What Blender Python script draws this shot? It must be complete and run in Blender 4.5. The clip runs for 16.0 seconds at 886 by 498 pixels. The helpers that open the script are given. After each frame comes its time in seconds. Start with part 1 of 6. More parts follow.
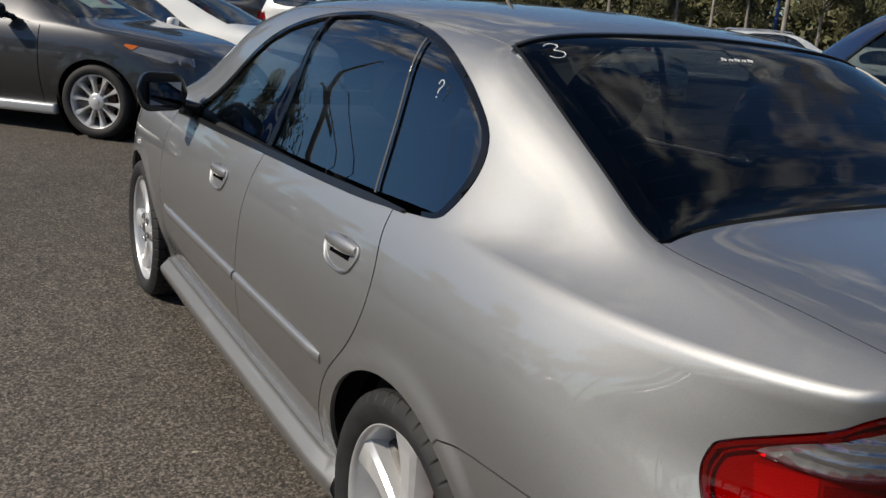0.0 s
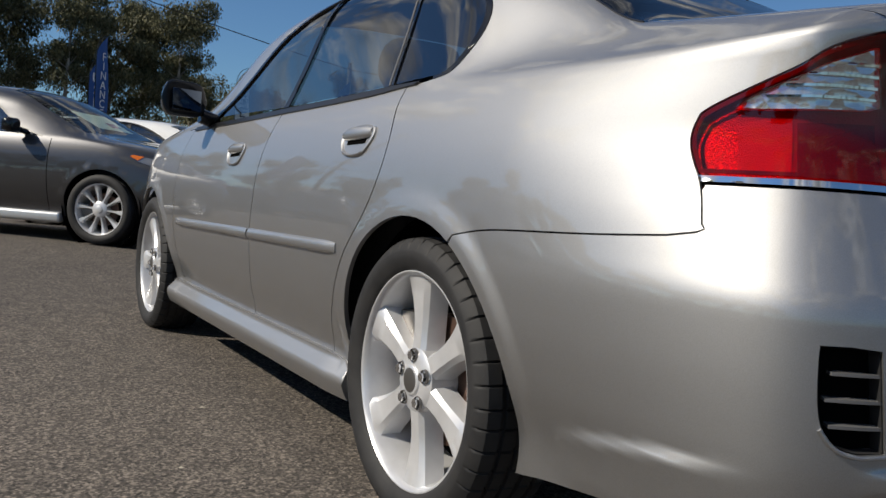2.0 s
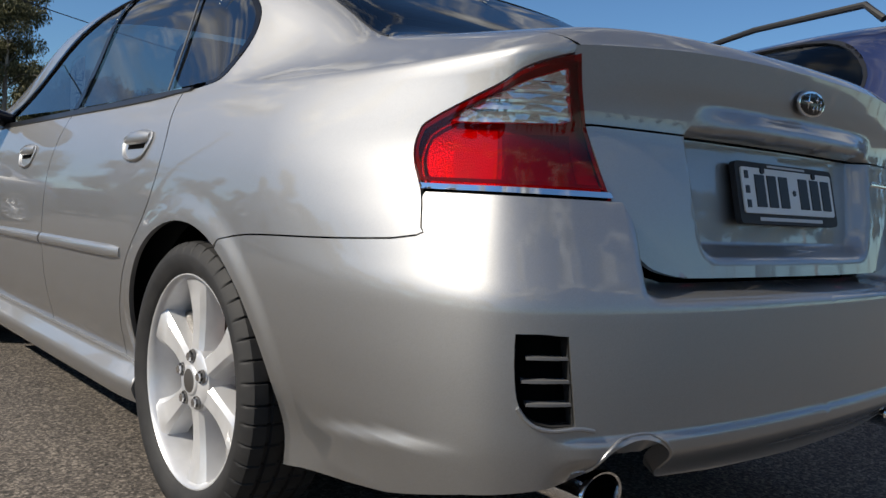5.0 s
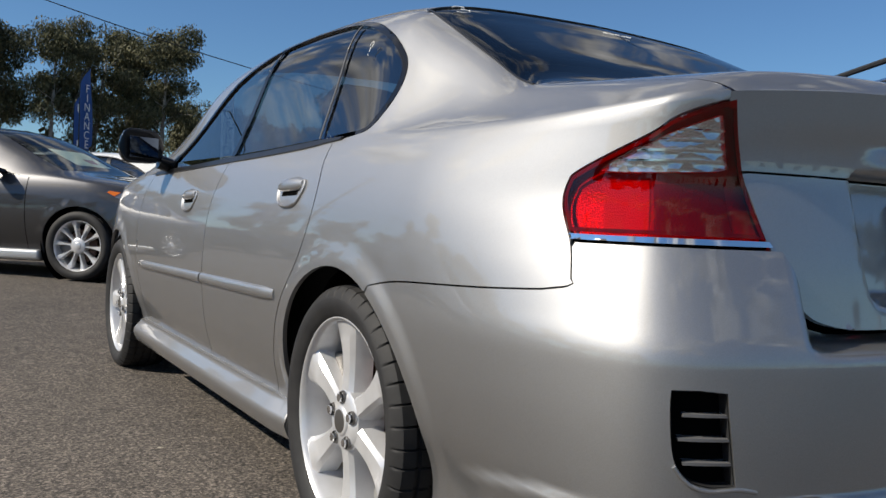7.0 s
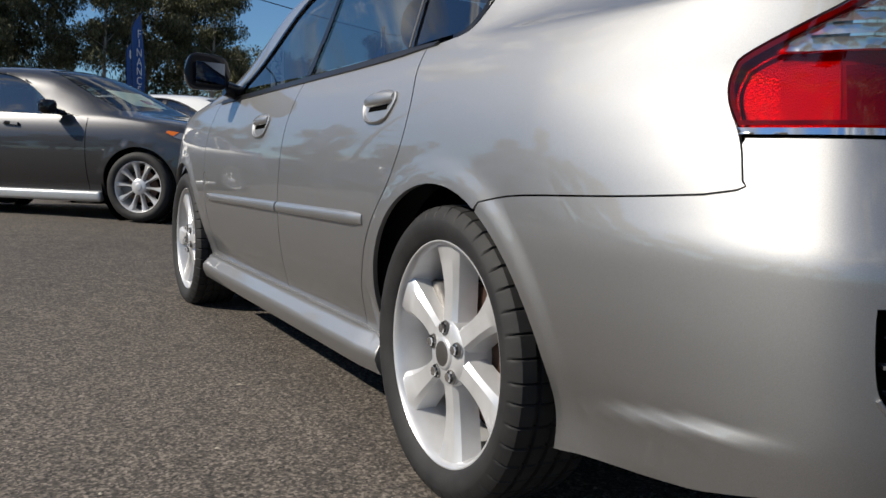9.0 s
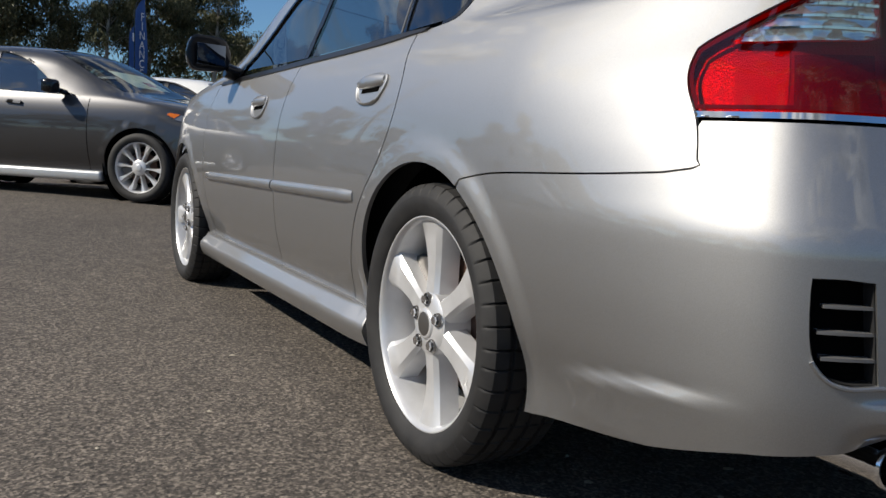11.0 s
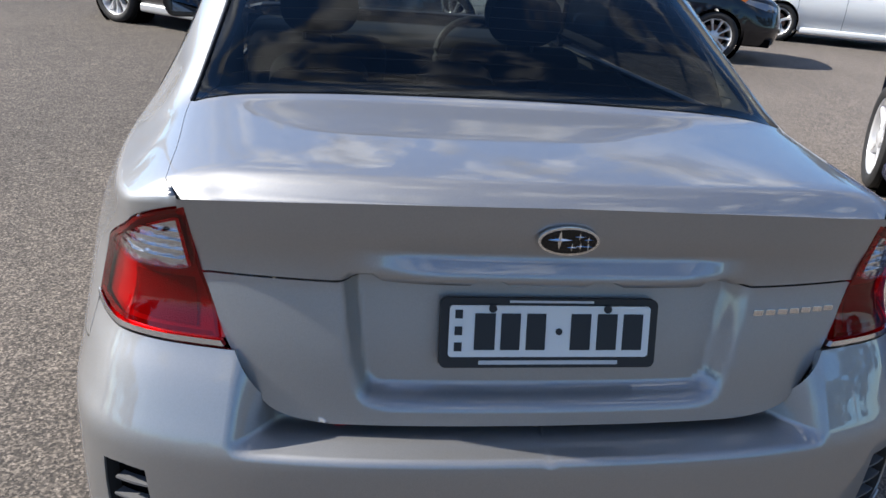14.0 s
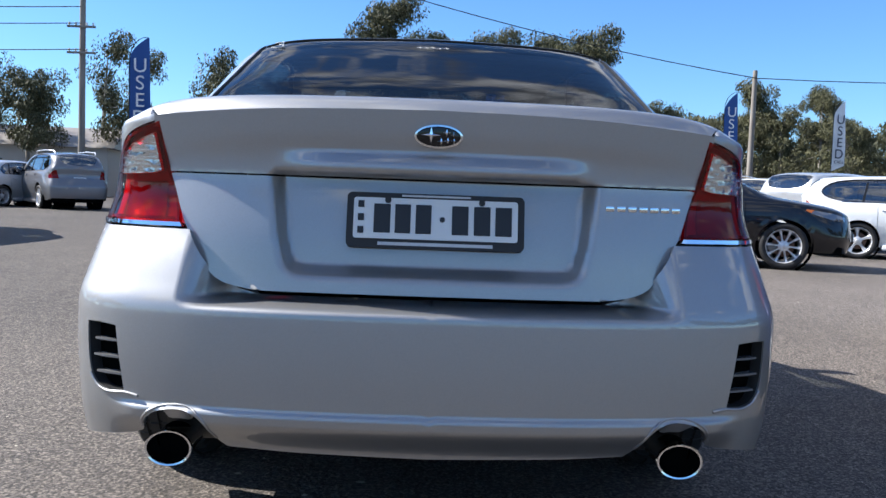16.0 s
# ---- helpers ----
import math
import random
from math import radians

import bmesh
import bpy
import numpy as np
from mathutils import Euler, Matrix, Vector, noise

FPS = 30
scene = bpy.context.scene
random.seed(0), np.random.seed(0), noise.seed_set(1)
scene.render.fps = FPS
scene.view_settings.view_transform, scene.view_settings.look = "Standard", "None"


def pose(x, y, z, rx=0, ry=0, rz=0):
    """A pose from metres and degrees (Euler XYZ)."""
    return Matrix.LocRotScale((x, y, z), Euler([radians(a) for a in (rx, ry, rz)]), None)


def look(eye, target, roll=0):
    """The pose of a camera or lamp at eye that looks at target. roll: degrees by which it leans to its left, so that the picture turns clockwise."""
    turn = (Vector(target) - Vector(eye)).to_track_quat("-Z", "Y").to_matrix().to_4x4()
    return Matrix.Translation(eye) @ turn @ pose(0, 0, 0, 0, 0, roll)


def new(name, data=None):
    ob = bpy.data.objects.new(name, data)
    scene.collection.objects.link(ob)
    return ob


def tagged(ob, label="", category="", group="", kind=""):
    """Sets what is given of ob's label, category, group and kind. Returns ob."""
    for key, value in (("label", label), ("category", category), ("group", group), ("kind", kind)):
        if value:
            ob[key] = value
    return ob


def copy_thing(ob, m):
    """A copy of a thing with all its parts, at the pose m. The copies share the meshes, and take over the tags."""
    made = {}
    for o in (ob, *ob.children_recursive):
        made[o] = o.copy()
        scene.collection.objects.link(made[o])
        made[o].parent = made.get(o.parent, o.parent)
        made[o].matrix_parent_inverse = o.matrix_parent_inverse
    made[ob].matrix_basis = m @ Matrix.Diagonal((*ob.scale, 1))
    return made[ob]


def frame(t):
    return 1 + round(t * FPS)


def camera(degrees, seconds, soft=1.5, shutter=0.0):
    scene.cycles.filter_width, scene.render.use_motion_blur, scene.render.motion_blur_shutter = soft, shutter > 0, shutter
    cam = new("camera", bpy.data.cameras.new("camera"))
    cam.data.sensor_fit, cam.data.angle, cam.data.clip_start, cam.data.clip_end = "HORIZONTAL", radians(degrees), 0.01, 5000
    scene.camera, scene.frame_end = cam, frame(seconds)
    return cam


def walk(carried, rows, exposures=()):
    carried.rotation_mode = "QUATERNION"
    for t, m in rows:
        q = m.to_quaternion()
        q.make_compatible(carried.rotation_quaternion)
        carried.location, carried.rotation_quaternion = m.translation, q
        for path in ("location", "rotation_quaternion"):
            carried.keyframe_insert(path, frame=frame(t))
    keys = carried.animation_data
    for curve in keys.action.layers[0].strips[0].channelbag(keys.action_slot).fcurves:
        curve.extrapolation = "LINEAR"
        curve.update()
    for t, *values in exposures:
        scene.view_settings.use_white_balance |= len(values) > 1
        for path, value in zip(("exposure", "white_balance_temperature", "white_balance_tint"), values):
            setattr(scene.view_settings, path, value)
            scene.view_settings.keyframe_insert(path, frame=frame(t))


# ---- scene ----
cam = camera(54.8, 16.0)
PATH = [
    (0, (-1.616, -1.382, 1.395), (-0.629, 0.275, 0.864), 4.8),
    (0.5, (-1.739, -1.401, 1.218), (-0.697, 0.242, 0.755), 2.5),
    (1, (-1.782, -1.438, 0.93), (-0.729, 0.242, 0.666), 2.2),
    (1.5, (-1.787, -1.536, 0.75), (-0.766, 0.18, 0.628), 3.7),
    (2, (-1.763, -1.628, 0.714), (-0.739, 0.086, 0.605), 4.4),
    (2.5, (-1.739, -1.681, 0.715), (-0.675, 0.007, 0.588), 3.9),
    (3, (-1.713, -1.712, 0.724), (-0.595, -0.058, 0.596), 3.2),
    (3.5, (-1.691, -1.741, 0.724), (-0.505, -0.136, 0.591), 3.2),
    (4, (-1.665, -1.772, 0.731), (-0.4, -0.229, 0.591), 3.3),
    (4.2, (-1.656, -1.782, 0.733), (-0.365, -0.261, 0.594), 3.4),
    (6.3, (-1.666, -1.847, 0.802), (-0.468, -0.247, 0.738), 2.3),
    (6.5, (-1.673, -1.836, 0.801), (-0.54, -0.19, 0.734), 2.1),
    (7, (-1.683, -1.804, 0.797), (-0.646, -0.095, 0.728), 2.5),
    (7.5, (-1.678, -1.754, 0.784), (-0.686, -0.02, 0.684), 2.8),
    (8, (-1.666, -1.65, 0.765), (-0.696, 0.092, 0.608), 2.4),
    (8.5, (-1.665, -1.569, 0.726), (-0.713, 0.181, 0.543), 1.7),
    (8.7, (-1.68, -1.569, 0.727), (-0.739, 0.185, 0.534), 1.5),
    (10.8, (-1.726, -1.691, 0.693), (-0.796, 0.065, 0.462), 3.9),
    (11, (-1.714, -1.681, 0.701), (-0.774, 0.07, 0.478), 3.2),
    (11.5, (-1.661, -1.677, 0.957), (-0.704, 0.062, 0.717), 1.7),
    (12, (-1.543, -1.827, 1.337), (-0.616, -0.09, 0.987), 0.3),
    (12.5, (-1.326, -2.0, 1.414), (-0.512, -0.222, 0.998), 2.0),
    (13, (-1.024, -2.034, 1.402), (-0.302, -0.237, 0.905), 3.6),
    (13.5, (-0.672, -2.066, 1.415), (-0.128, -0.247, 0.785), 5.2),
    (14, (-0.433, -2.214, 1.452), (-0.095, -0.375, 0.74), 4.9),
    (14.5, (-0.292, -2.421, 1.461), (-0.051, -0.563, 0.762), 4.0),
    (15, (-0.148, -2.599, 1.406), (0.023, -0.704, 0.79), 3.6),
    (15.5, (-0.047, -2.713, 1.193), (0.036, -0.749, 0.827), 2.4),
    (16, (-0.037, -2.798, 0.865), (0.025, -0.803, 0.737), 2.1),
]
walk(cam, [(t, look(eye, target, roll)) for t, eye, target, roll in PATH],
     [(0, -0.14, 6780, 8), (1.5, 0.0, 6730, 8), (2.2, 0.0, 6730, 8), (3.5, 0.13, 6700, 8), (7, 0.22, 6660, 8), (8.5, 0.08, 6600, 8), (11, 0.1, 6650, 8), (12.2, 0.28, 6550, 8), (13.5, 0.85, 6300, 9), (14.5, 1.15, 6200, 10), (15.2, 1.38, 6150, 10), (15.6, 1.28, 6050, 10), (16, 1.12, 5970, 10)])
# ---- sky and sun ----
SUN = Vector((-1.17, 0.22, 1.0)).normalized()
world = bpy.data.worlds.new("sky")
scene.world = world
world.use_nodes = True
wn, wl = world.node_tree.nodes, world.node_tree.links
wn.clear()
w_out, w_bg, w_sky = wn.new("ShaderNodeOutputWorld"), wn.new("ShaderNodeBackground"), wn.new("ShaderNodeTexSky")
w_sky.sky_type, w_sky.sun_disc = "NISHITA", False
w_sky.sun_elevation, w_sky.sun_rotation = math.asin(SUN.z), math.atan2(SUN.x, SUN.y)
w_sky.air_density, w_sky.dust_density, w_sky.ozone_density = 1.0, 0.15, 4.0
w_bg.inputs["Strength"].default_value = 0.075
# broken cloud overhead; the sky near the horizon stays clear
w_co, w_map, w_noise, w_ramp, w_mix = wn.new("ShaderNodeTexCoord"), wn.new("ShaderNodeMapping"), wn.new("ShaderNodeTexNoise"), wn.new("ShaderNodeValToRGB"), wn.new("ShaderNodeMix")
w_map.inputs["Scale"].default_value = (3.4, 3.4, 5.4)
w_map.inputs["Location"].default_value = (-16.17, 9.93, 16.66)
w_noise.inputs["Scale"].default_value, w_noise.inputs["Detail"].default_value, w_noise.inputs["Roughness"].default_value = 1.3, 9.0, 0.62
w_ramp.color_ramp.elements[0].position, w_ramp.color_ramp.elements[1].position = 0.50, 0.585
w_sep, w_side, w_mul = wn.new("ShaderNodeSeparateXYZ"), wn.new("ShaderNodeMapRange"), wn.new("ShaderNodeMath")
w_side.inputs["From Min"].default_value, w_side.inputs["From Max"].default_value = 0.27, 0.34
w_mul.operation = "MULTIPLY"
w_mix.data_type = "RGBA"
w_body, w_shade = wn.new("ShaderNodeTexNoise"), wn.new("ShaderNodeMix")  # grey undersides and bright tops
w_body.inputs["Scale"].default_value, w_body.inputs["Detail"].default_value = 3.1, 4.0
w_shade.data_type = "RGBA"
w_shade.inputs["A"].default_value, w_shade.inputs["B"].default_value = (2.0, 2.1, 2.4, 1), (8.2, 8.2, 8.4, 1)
w_span = wn.new("ShaderNodeMapRange")
w_span.inputs["From Min"].default_value, w_span.inputs["From Max"].default_value = 0.38, 0.60
wl.new(w_map.outputs["Vector"], w_body.inputs["Vector"])
wl.new(w_body.outputs["Fac"], w_span.inputs["Value"])
wl.new(w_span.outputs["Result"], w_shade.inputs["Factor"])
wl.new(w_shade.outputs["Result"], w_mix.inputs["B"])
wl.new(w_co.outputs["Generated"], w_map.inputs["Vector"])
wl.new(w_map.outputs["Vector"], w_noise.inputs["Vector"])
wl.new(w_noise.outputs["Fac"], w_ramp.inputs["Fac"])
wl.new(w_co.outputs["Generated"], w_sep.inputs["Vector"])
wl.new(w_sep.outputs["Z"], w_side.inputs["Value"])
wl.new(w_ramp.outputs["Color"], w_mul.inputs[0])
wl.new(w_side.outputs["Result"], w_mul.inputs[1])
wl.new(w_mul.outputs["Value"], w_mix.inputs["Factor"])
w_deep = wn.new("ShaderNodeMix")  # the deep blue of dry, clear air
w_deep.data_type, w_deep.blend_type = "RGBA", "MULTIPLY"
w_deep.inputs["Factor"].default_value, w_deep.inputs["B"].default_value = 1.0, (0.72, 0.95, 1.17, 1)
wl.new(w_sky.outputs["Color"], w_deep.inputs["A"])
wl.new(w_deep.outputs["Result"], w_mix.inputs["A"])
wl.new(w_mix.outputs["Result"], w_bg.inputs["Color"])
wl.new(w_bg.outputs["Background"], w_out.inputs["Surface"])

sun = new("sun", bpy.data.lights.new("sun", "SUN"))
sun.data.energy, sun.data.angle, sun.data.color = 5.0, radians(0.53), (1.0, 0.93, 0.83)
sun.matrix_world = look((-20, 4, 17), Vector((-20, 4, 17)) - SUN)
scene.view_settings.exposure = 0.0


# ---- materials ----
def material(name, colour, rough=0.5, metal=0.0, **more):
    """A Principled material; more sets further inputs by their names with _ for blanks."""
    m = bpy.data.materials.new(name)
    m.use_nodes = True
    b = m.node_tree.nodes["Principled BSDF"]
    b.inputs["Base Color"].default_value = (*colour, 1)
    b.inputs["Roughness"].default_value, b.inputs["Metallic"].default_value = rough, metal
    for key, value in more.items():
        b.inputs[key.replace("_", " ")].default_value = value
    return m


def node(m, kind, **values):
    n = m.node_tree.nodes.new(kind)
    for key, value in values.items():
        n.inputs[key.replace("_", " ")].default_value = value
    return n


def grain(m, scale, low, high, detail=6.0, target="Base Color", coords="Object", stretch=(1, 1, 1)):
    """Mottles an input between two colours (or values) with noise."""
    t, links = m.node_tree, m.node_tree.links
    co, mp, no, ra = node(m, "ShaderNodeTexCoord"), node(m, "ShaderNodeMapping", Scale=stretch), node(m, "ShaderNodeTexNoise", Scale=scale, Detail=detail), node(m, "ShaderNodeMapRange")
    links.new(co.outputs[coords], mp.inputs["Vector"])
    links.new(mp.outputs["Vector"], no.inputs["Vector"])
    b = t.nodes["Principled BSDF"]
    if target == "Base Color":
        mix = node(m, "ShaderNodeMix")
        mix.data_type = "RGBA"
        mix.inputs["A"].default_value, mix.inputs["B"].default_value = (*low, 1), (*high, 1)
        ra.inputs["From Min"].default_value, ra.inputs["From Max"].default_value = 0.3, 0.7
        links.new(no.outputs["Fac"], ra.inputs["Value"])
        links.new(ra.outputs["Result"], mix.inputs["Factor"])
        links.new(mix.outputs["Result"], b.inputs["Base Color"])
        return mix
    ra.inputs["From Min"].default_value, ra.inputs["From Max"].default_value = 0.3, 0.7
    ra.inputs["To Min"].default_value, ra.inputs["To Max"].default_value = low, high
    links.new(no.outputs["Fac"], ra.inputs["Value"])
    links.new(ra.outputs["Result"], b.inputs[target])
    return ra


def bump(m, scale, strength, distance=0.01, detail=4.0, kind="ShaderNodeTexNoise"):
    links = m.node_tree.links
    co, no, bu = node(m, "ShaderNodeTexCoord"), node(m, kind, Scale=scale), node(m, "ShaderNodeBump", Strength=strength, Distance=distance)
    if kind == "ShaderNodeTexNoise":
        no.inputs["Detail"].default_value = detail
    links.new(co.outputs["Object"], no.inputs["Vector"])
    links.new(no.outputs["Fac" if kind == "ShaderNodeTexNoise" else "Distance"], bu.inputs["Height"])
    links.new(bu.outputs["Normal"], m.node_tree.nodes["Principled BSDF"].inputs["Normal"])


def paint(name, colour, metal=0.0, rough=0.35, coat=1.0, depth=1.5):
    """Car paint: flake or plain colour under a clear coat, with a thin dusting over it."""
    m = material(name, colour, rough, metal, Coat_Weight=coat, Coat_Roughness=0.03, Coat_IOR=depth)
    c = Vector(colour)
    grain(m, 900.0, tuple(c * 0.9), tuple(c * 1.1), 2.0)
    grain(m, 3.0, 0.01, 0.05, 5.0, "Coat Roughness")
    return m


SILVER = paint("silver metallic paint", (0.36, 0.359, 0.36), 1.0, 0.56, 1.0, 1.85)
MIRROR = material("blue tinted mirror", (0.13, 0.16, 0.21), 0.03, 1.0)
GRAPHITE = paint("graphite metallic paint", (0.062, 0.062, 0.066), 0.7, 0.36)
BLACK_PAINT = paint("black paint", (0.006, 0.007, 0.010), 0.0, 0.3)
BLACK_PAINT.node_tree.nodes["Principled BSDF"].inputs["Specular IOR Level"].default_value = 0.1
WHITE_PAINT = paint("white paint", (0.78, 0.78, 0.76), 0.0, 0.35)
BLUE_PAINT = paint("deep blue metallic paint", (0.012, 0.020, 0.075), 0.4, 0.35)
PALE_SILVER = paint("pale silver paint", (0.55, 0.56, 0.57), 0.6, 0.4)
MID_SILVER = paint("grey silver paint", (0.18, 0.18, 0.19), 0.6, 0.4)
RED_PAINT = paint("red paint", (0.35, 0.02, 0.02), 0.1, 0.35)
# near-black without gloss, so shade in gaps and hollows is put into the colour
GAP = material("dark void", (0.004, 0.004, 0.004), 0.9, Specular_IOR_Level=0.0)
TRIM = material("satin black trim", (0.010, 0.010, 0.011), 0.32)
GLOSS = material("gloss black plastic", (0.006, 0.006, 0.007), 0.12)
MATTE = material("matte black plastic", (0.018, 0.018, 0.019), 0.62)
CHROME = material("chrome", (0.82, 0.83, 0.85), 0.07, 1.0)
ALLOY = material("painted alloy", (0.66, 0.66, 0.67), 0.34, 0.45, Coat_Weight=0.6, Coat_Roughness=0.1)
grain(ALLOY, 14.0, (0.58, 0.58, 0.59), (0.70, 0.70, 0.71))
STEEL = material("dull steel", (0.20, 0.19, 0.18), 0.45, 0.9)
RUST = material("worn brake disc", (0.13, 0.075, 0.055), 0.5, 0.7)
TYRE = material("tyre rubber", (0.020, 0.020, 0.021), 0.72)
grain(TYRE, 22.0, (0.008, 0.008, 0.009), (0.019, 0.018, 0.018))
bump(TYRE, 260.0, 0.15, 0.002)
RED_PLASTIC = material("red lamp plastic", (0.30, 0.002, 0.006), 0.35, 0.0, Specular_IOR_Level=0.0, Coat_Weight=1.0, Coat_Roughness=0.015, Coat_IOR=1.4)
grain(RED_PLASTIC, 16.0, (0.10, 0.001, 0.002), (0.21, 0.002, 0.004), 3.0, stretch=(1, 1, 0.4))
BOWL = material("silvered reflector", (0.70, 0.70, 0.70), 0.16, 0.85)
bump(BOWL, 55.0, 0.5, 0.006, kind="ShaderNodeTexVoronoi")
LAMP_BODY = material("grey lamp body", (0.36, 0.36, 0.36), 0.3, 0.3)
bump(LAMP_BODY, 320.0, 0.35, 0.002, kind="ShaderNodeTexVoronoi")
LAMP_BLOCK = material("dark lamp block", (0.22, 0.22, 0.22), 0.25, 0.3)
bump(LAMP_BLOCK, 320.0, 0.4, 0.002, kind="ShaderNodeTexVoronoi")
LAMP_REFLEX = material("pale lamp reflex", (0.46, 0.46, 0.46), 0.4, 0.1)
bump(LAMP_REFLEX, 420.0, 0.4, 0.002, kind="ShaderNodeTexVoronoi")
AMBER_LENS = material("amber lens", (0.75, 0.17, 0.01), 0.08, 0.0, Coat_Weight=1.0)
CLOTH = material("dark seat cloth", (0.022, 0.022, 0.024), 0.85)
bump(CLOTH, 400.0, 0.2, 0.002)
BEIGE = material("beige pillar lining", (0.38, 0.36, 0.33), 0.8)


def glass(name, tint, rough=0.0, face=0.06):
    """Thin glass: tinted, with gloss that grows towards grazing sight; face: gloss seen square on."""
    m = bpy.data.materials.new(name)
    m.use_nodes = True
    t = m.node_tree
    t.nodes.clear()
    out, mix = t.nodes.new("ShaderNodeOutputMaterial"), t.nodes.new("ShaderNodeMixShader")
    clear, shine, fres = t.nodes.new("ShaderNodeBsdfTransparent"), t.nodes.new("ShaderNodeBsdfGlossy"), t.nodes.new("ShaderNodeLayerWeight")
    power, span = t.nodes.new("ShaderNodeMath"), t.nodes.new("ShaderNodeMapRange")
    clear.inputs["Color"].default_value = (*tint, 1)
    shine.inputs["Roughness"].default_value = rough
    fres.inputs["Blend"].default_value = 0.5
    power.operation, power.inputs[1].default_value = "POWER", 5.0
    span.inputs["To Min"].default_value, span.inputs["To Max"].default_value = face, 1.0
    t.links.new(fres.outputs["Facing"], power.inputs[0])
    t.links.new(power.outputs["Value"], span.inputs["Value"])
    t.links.new(span.outputs["Result"], mix.inputs["Fac"])
    t.links.new(clear.outputs["BSDF"], mix.inputs[1])
    t.links.new(shine.outputs["BSDF"], mix.inputs[2])
    t.links.new(mix.outputs["Shader"], out.inputs["Surface"])
    return m


TINT = glass("tinted glass", (0.30, 0.325, 0.32), face=0.035)
DARK_TINT = glass("dark tinted glass", (0.32, 0.34, 0.34), face=0.25)
CLEAR = glass("clear glass", (0.80, 0.86, 0.83), face=0.05)
LENS = glass("clear lamp lens", (0.90, 0.91, 0.92))
RED_LENS = glass("red lamp lens", (0.78, 0.010, 0.018), face=0.045)


# ---- building helpers ----
def as_mesh(name, verts, faces, mats, normals=None, smooth=True):
    me = bpy.data.meshes.new(name)
    me.from_pydata([tuple(v) for v in verts], [], faces)
    for m in mats if isinstance(mats, (list, tuple)) else [mats]:
        me.materials.append(m)
    if smooth:
        me.polygons.foreach_set("use_smooth", [True] * len(me.polygons))
    if normals is not None:
        me.normals_split_custom_set(normals)
    me.update()
    return me


def thing(name, label, category, group="", m=None):
    ob = tagged(new(name), label, category, group)
    ob.empty_display_size = 0.2
    if m is not None:
        ob.matrix_world = m
    return ob


def under(ob, parent, label=""):
    ob.parent = parent
    return tagged(ob, label)


def part(name, bm, mat, parent=None, label="", smooth=True, bevel=0.0, place=None, sharp=35):
    """Links a bmesh as one mesh object under a thing or a part."""
    if bevel:
        bmesh.ops.bevel(bm, geom=[e for e in bm.edges if not e.is_boundary and e.calc_face_angle(0) > 0.5], offset=bevel, segments=2, affect="EDGES", profile=0.6, clamp_overlap=True)
    bmesh.ops.recalc_face_normals(bm, faces=bm.faces)
    me = bpy.data.meshes.new(name)
    bm.to_mesh(me)
    bm.free()
    me.materials.append(mat)
    if smooth:
        me.polygons.foreach_set("use_smooth", [True] * len(me.polygons))
        me.set_sharp_from_angle(angle=radians(sharp))
    ob = new(name, me)
    if place is not None:
        ob.matrix_basis = place
    if parent is not None:
        ob.parent = parent
    return tagged(ob, label)


def box(sx, sy, sz, m=None, bm=None):
    bm = bm or bmesh.new()
    mm = (m or Matrix()) @ Matrix.Diagonal((sx, sy, sz, 1))
    bmesh.ops.create_cube(bm, size=1.0, matrix=mm)
    return bm


def tube(r, h, m=None, bm=None, n=32, r2=None, caps=True):
    bm = bm or bmesh.new()
    bmesh.ops.create_cone(bm, cap_ends=caps, segments=n, radius1=r, radius2=r if r2 is None else r2, depth=h, matrix=m or Matrix())
    return bm


def spun(profile, n=64, axis="x"):
    """A ring: a closed or open profile of (radius, along) turned round the x axis."""
    bm = bmesh.new()
    rings = []
    for k in range(n):
        a = 2 * math.pi * k / n
        rings.append([bm.verts.new((x, r * math.cos(a), r * math.sin(a))) for r, x in profile])
    for k in range(n):
        p, q = rings[k], rings[(k + 1) % n]
        for i in range(len(profile) - 1):
            bm.faces.new((p[i], p[i + 1], q[i + 1], q[i]))
    return bm


def rod(points, r, n=8, bm=None, taper=None):
    """A round bar along points."""
    bm = bm or bmesh.new()
    pts = [Vector(p) for p in points]
    last, up = None, Vector((0.13, 0.31, 0.94))
    for i, p in enumerate(pts):
        d = (pts[min(i + 1, len(pts) - 1)] - pts[max(i - 1, 0)]).normalized()
        a = d.cross(up).normalized()
        b = d.cross(a)
        rr = r if taper is None else r + (taper - r) * i / (len(pts) - 1)
        ring = [bm.verts.new(p + rr * (math.cos(2 * math.pi * k / n) * a + math.sin(2 * math.pi * k / n) * b)) for k in range(n)]
        if last:
            for k in range(n):
                bm.faces.new((last[k], last[(k + 1) % n], ring[(k + 1) % n], ring[k]))
        else:
            bm.faces.new(ring[::-1])
        last = ring
    bm.faces.new(last)
    return bm


def curve(points, n=6):
    """A smooth line through points, n steps between each two."""
    p = np.array(points, float)
    d = np.r_[0, np.cumsum(np.maximum(np.linalg.norm(np.diff(p, axis=0), axis=1), 1e-6) ** 0.5)]
    t = np.concatenate([np.linspace(d[i], d[i + 1], n, endpoint=False) for i in range(len(d) - 1)] + [[d[-1]]])
    return np.stack([cubic(d, p[:, k])(t) for k in range(p.shape[1])], -1).tolist()


def arc(cy, cz, r, a0, a1, n=24):
    return [(cy + r * math.cos(a), cz + r * math.sin(a)) for a in np.linspace(radians(a0), radians(a1), n)]


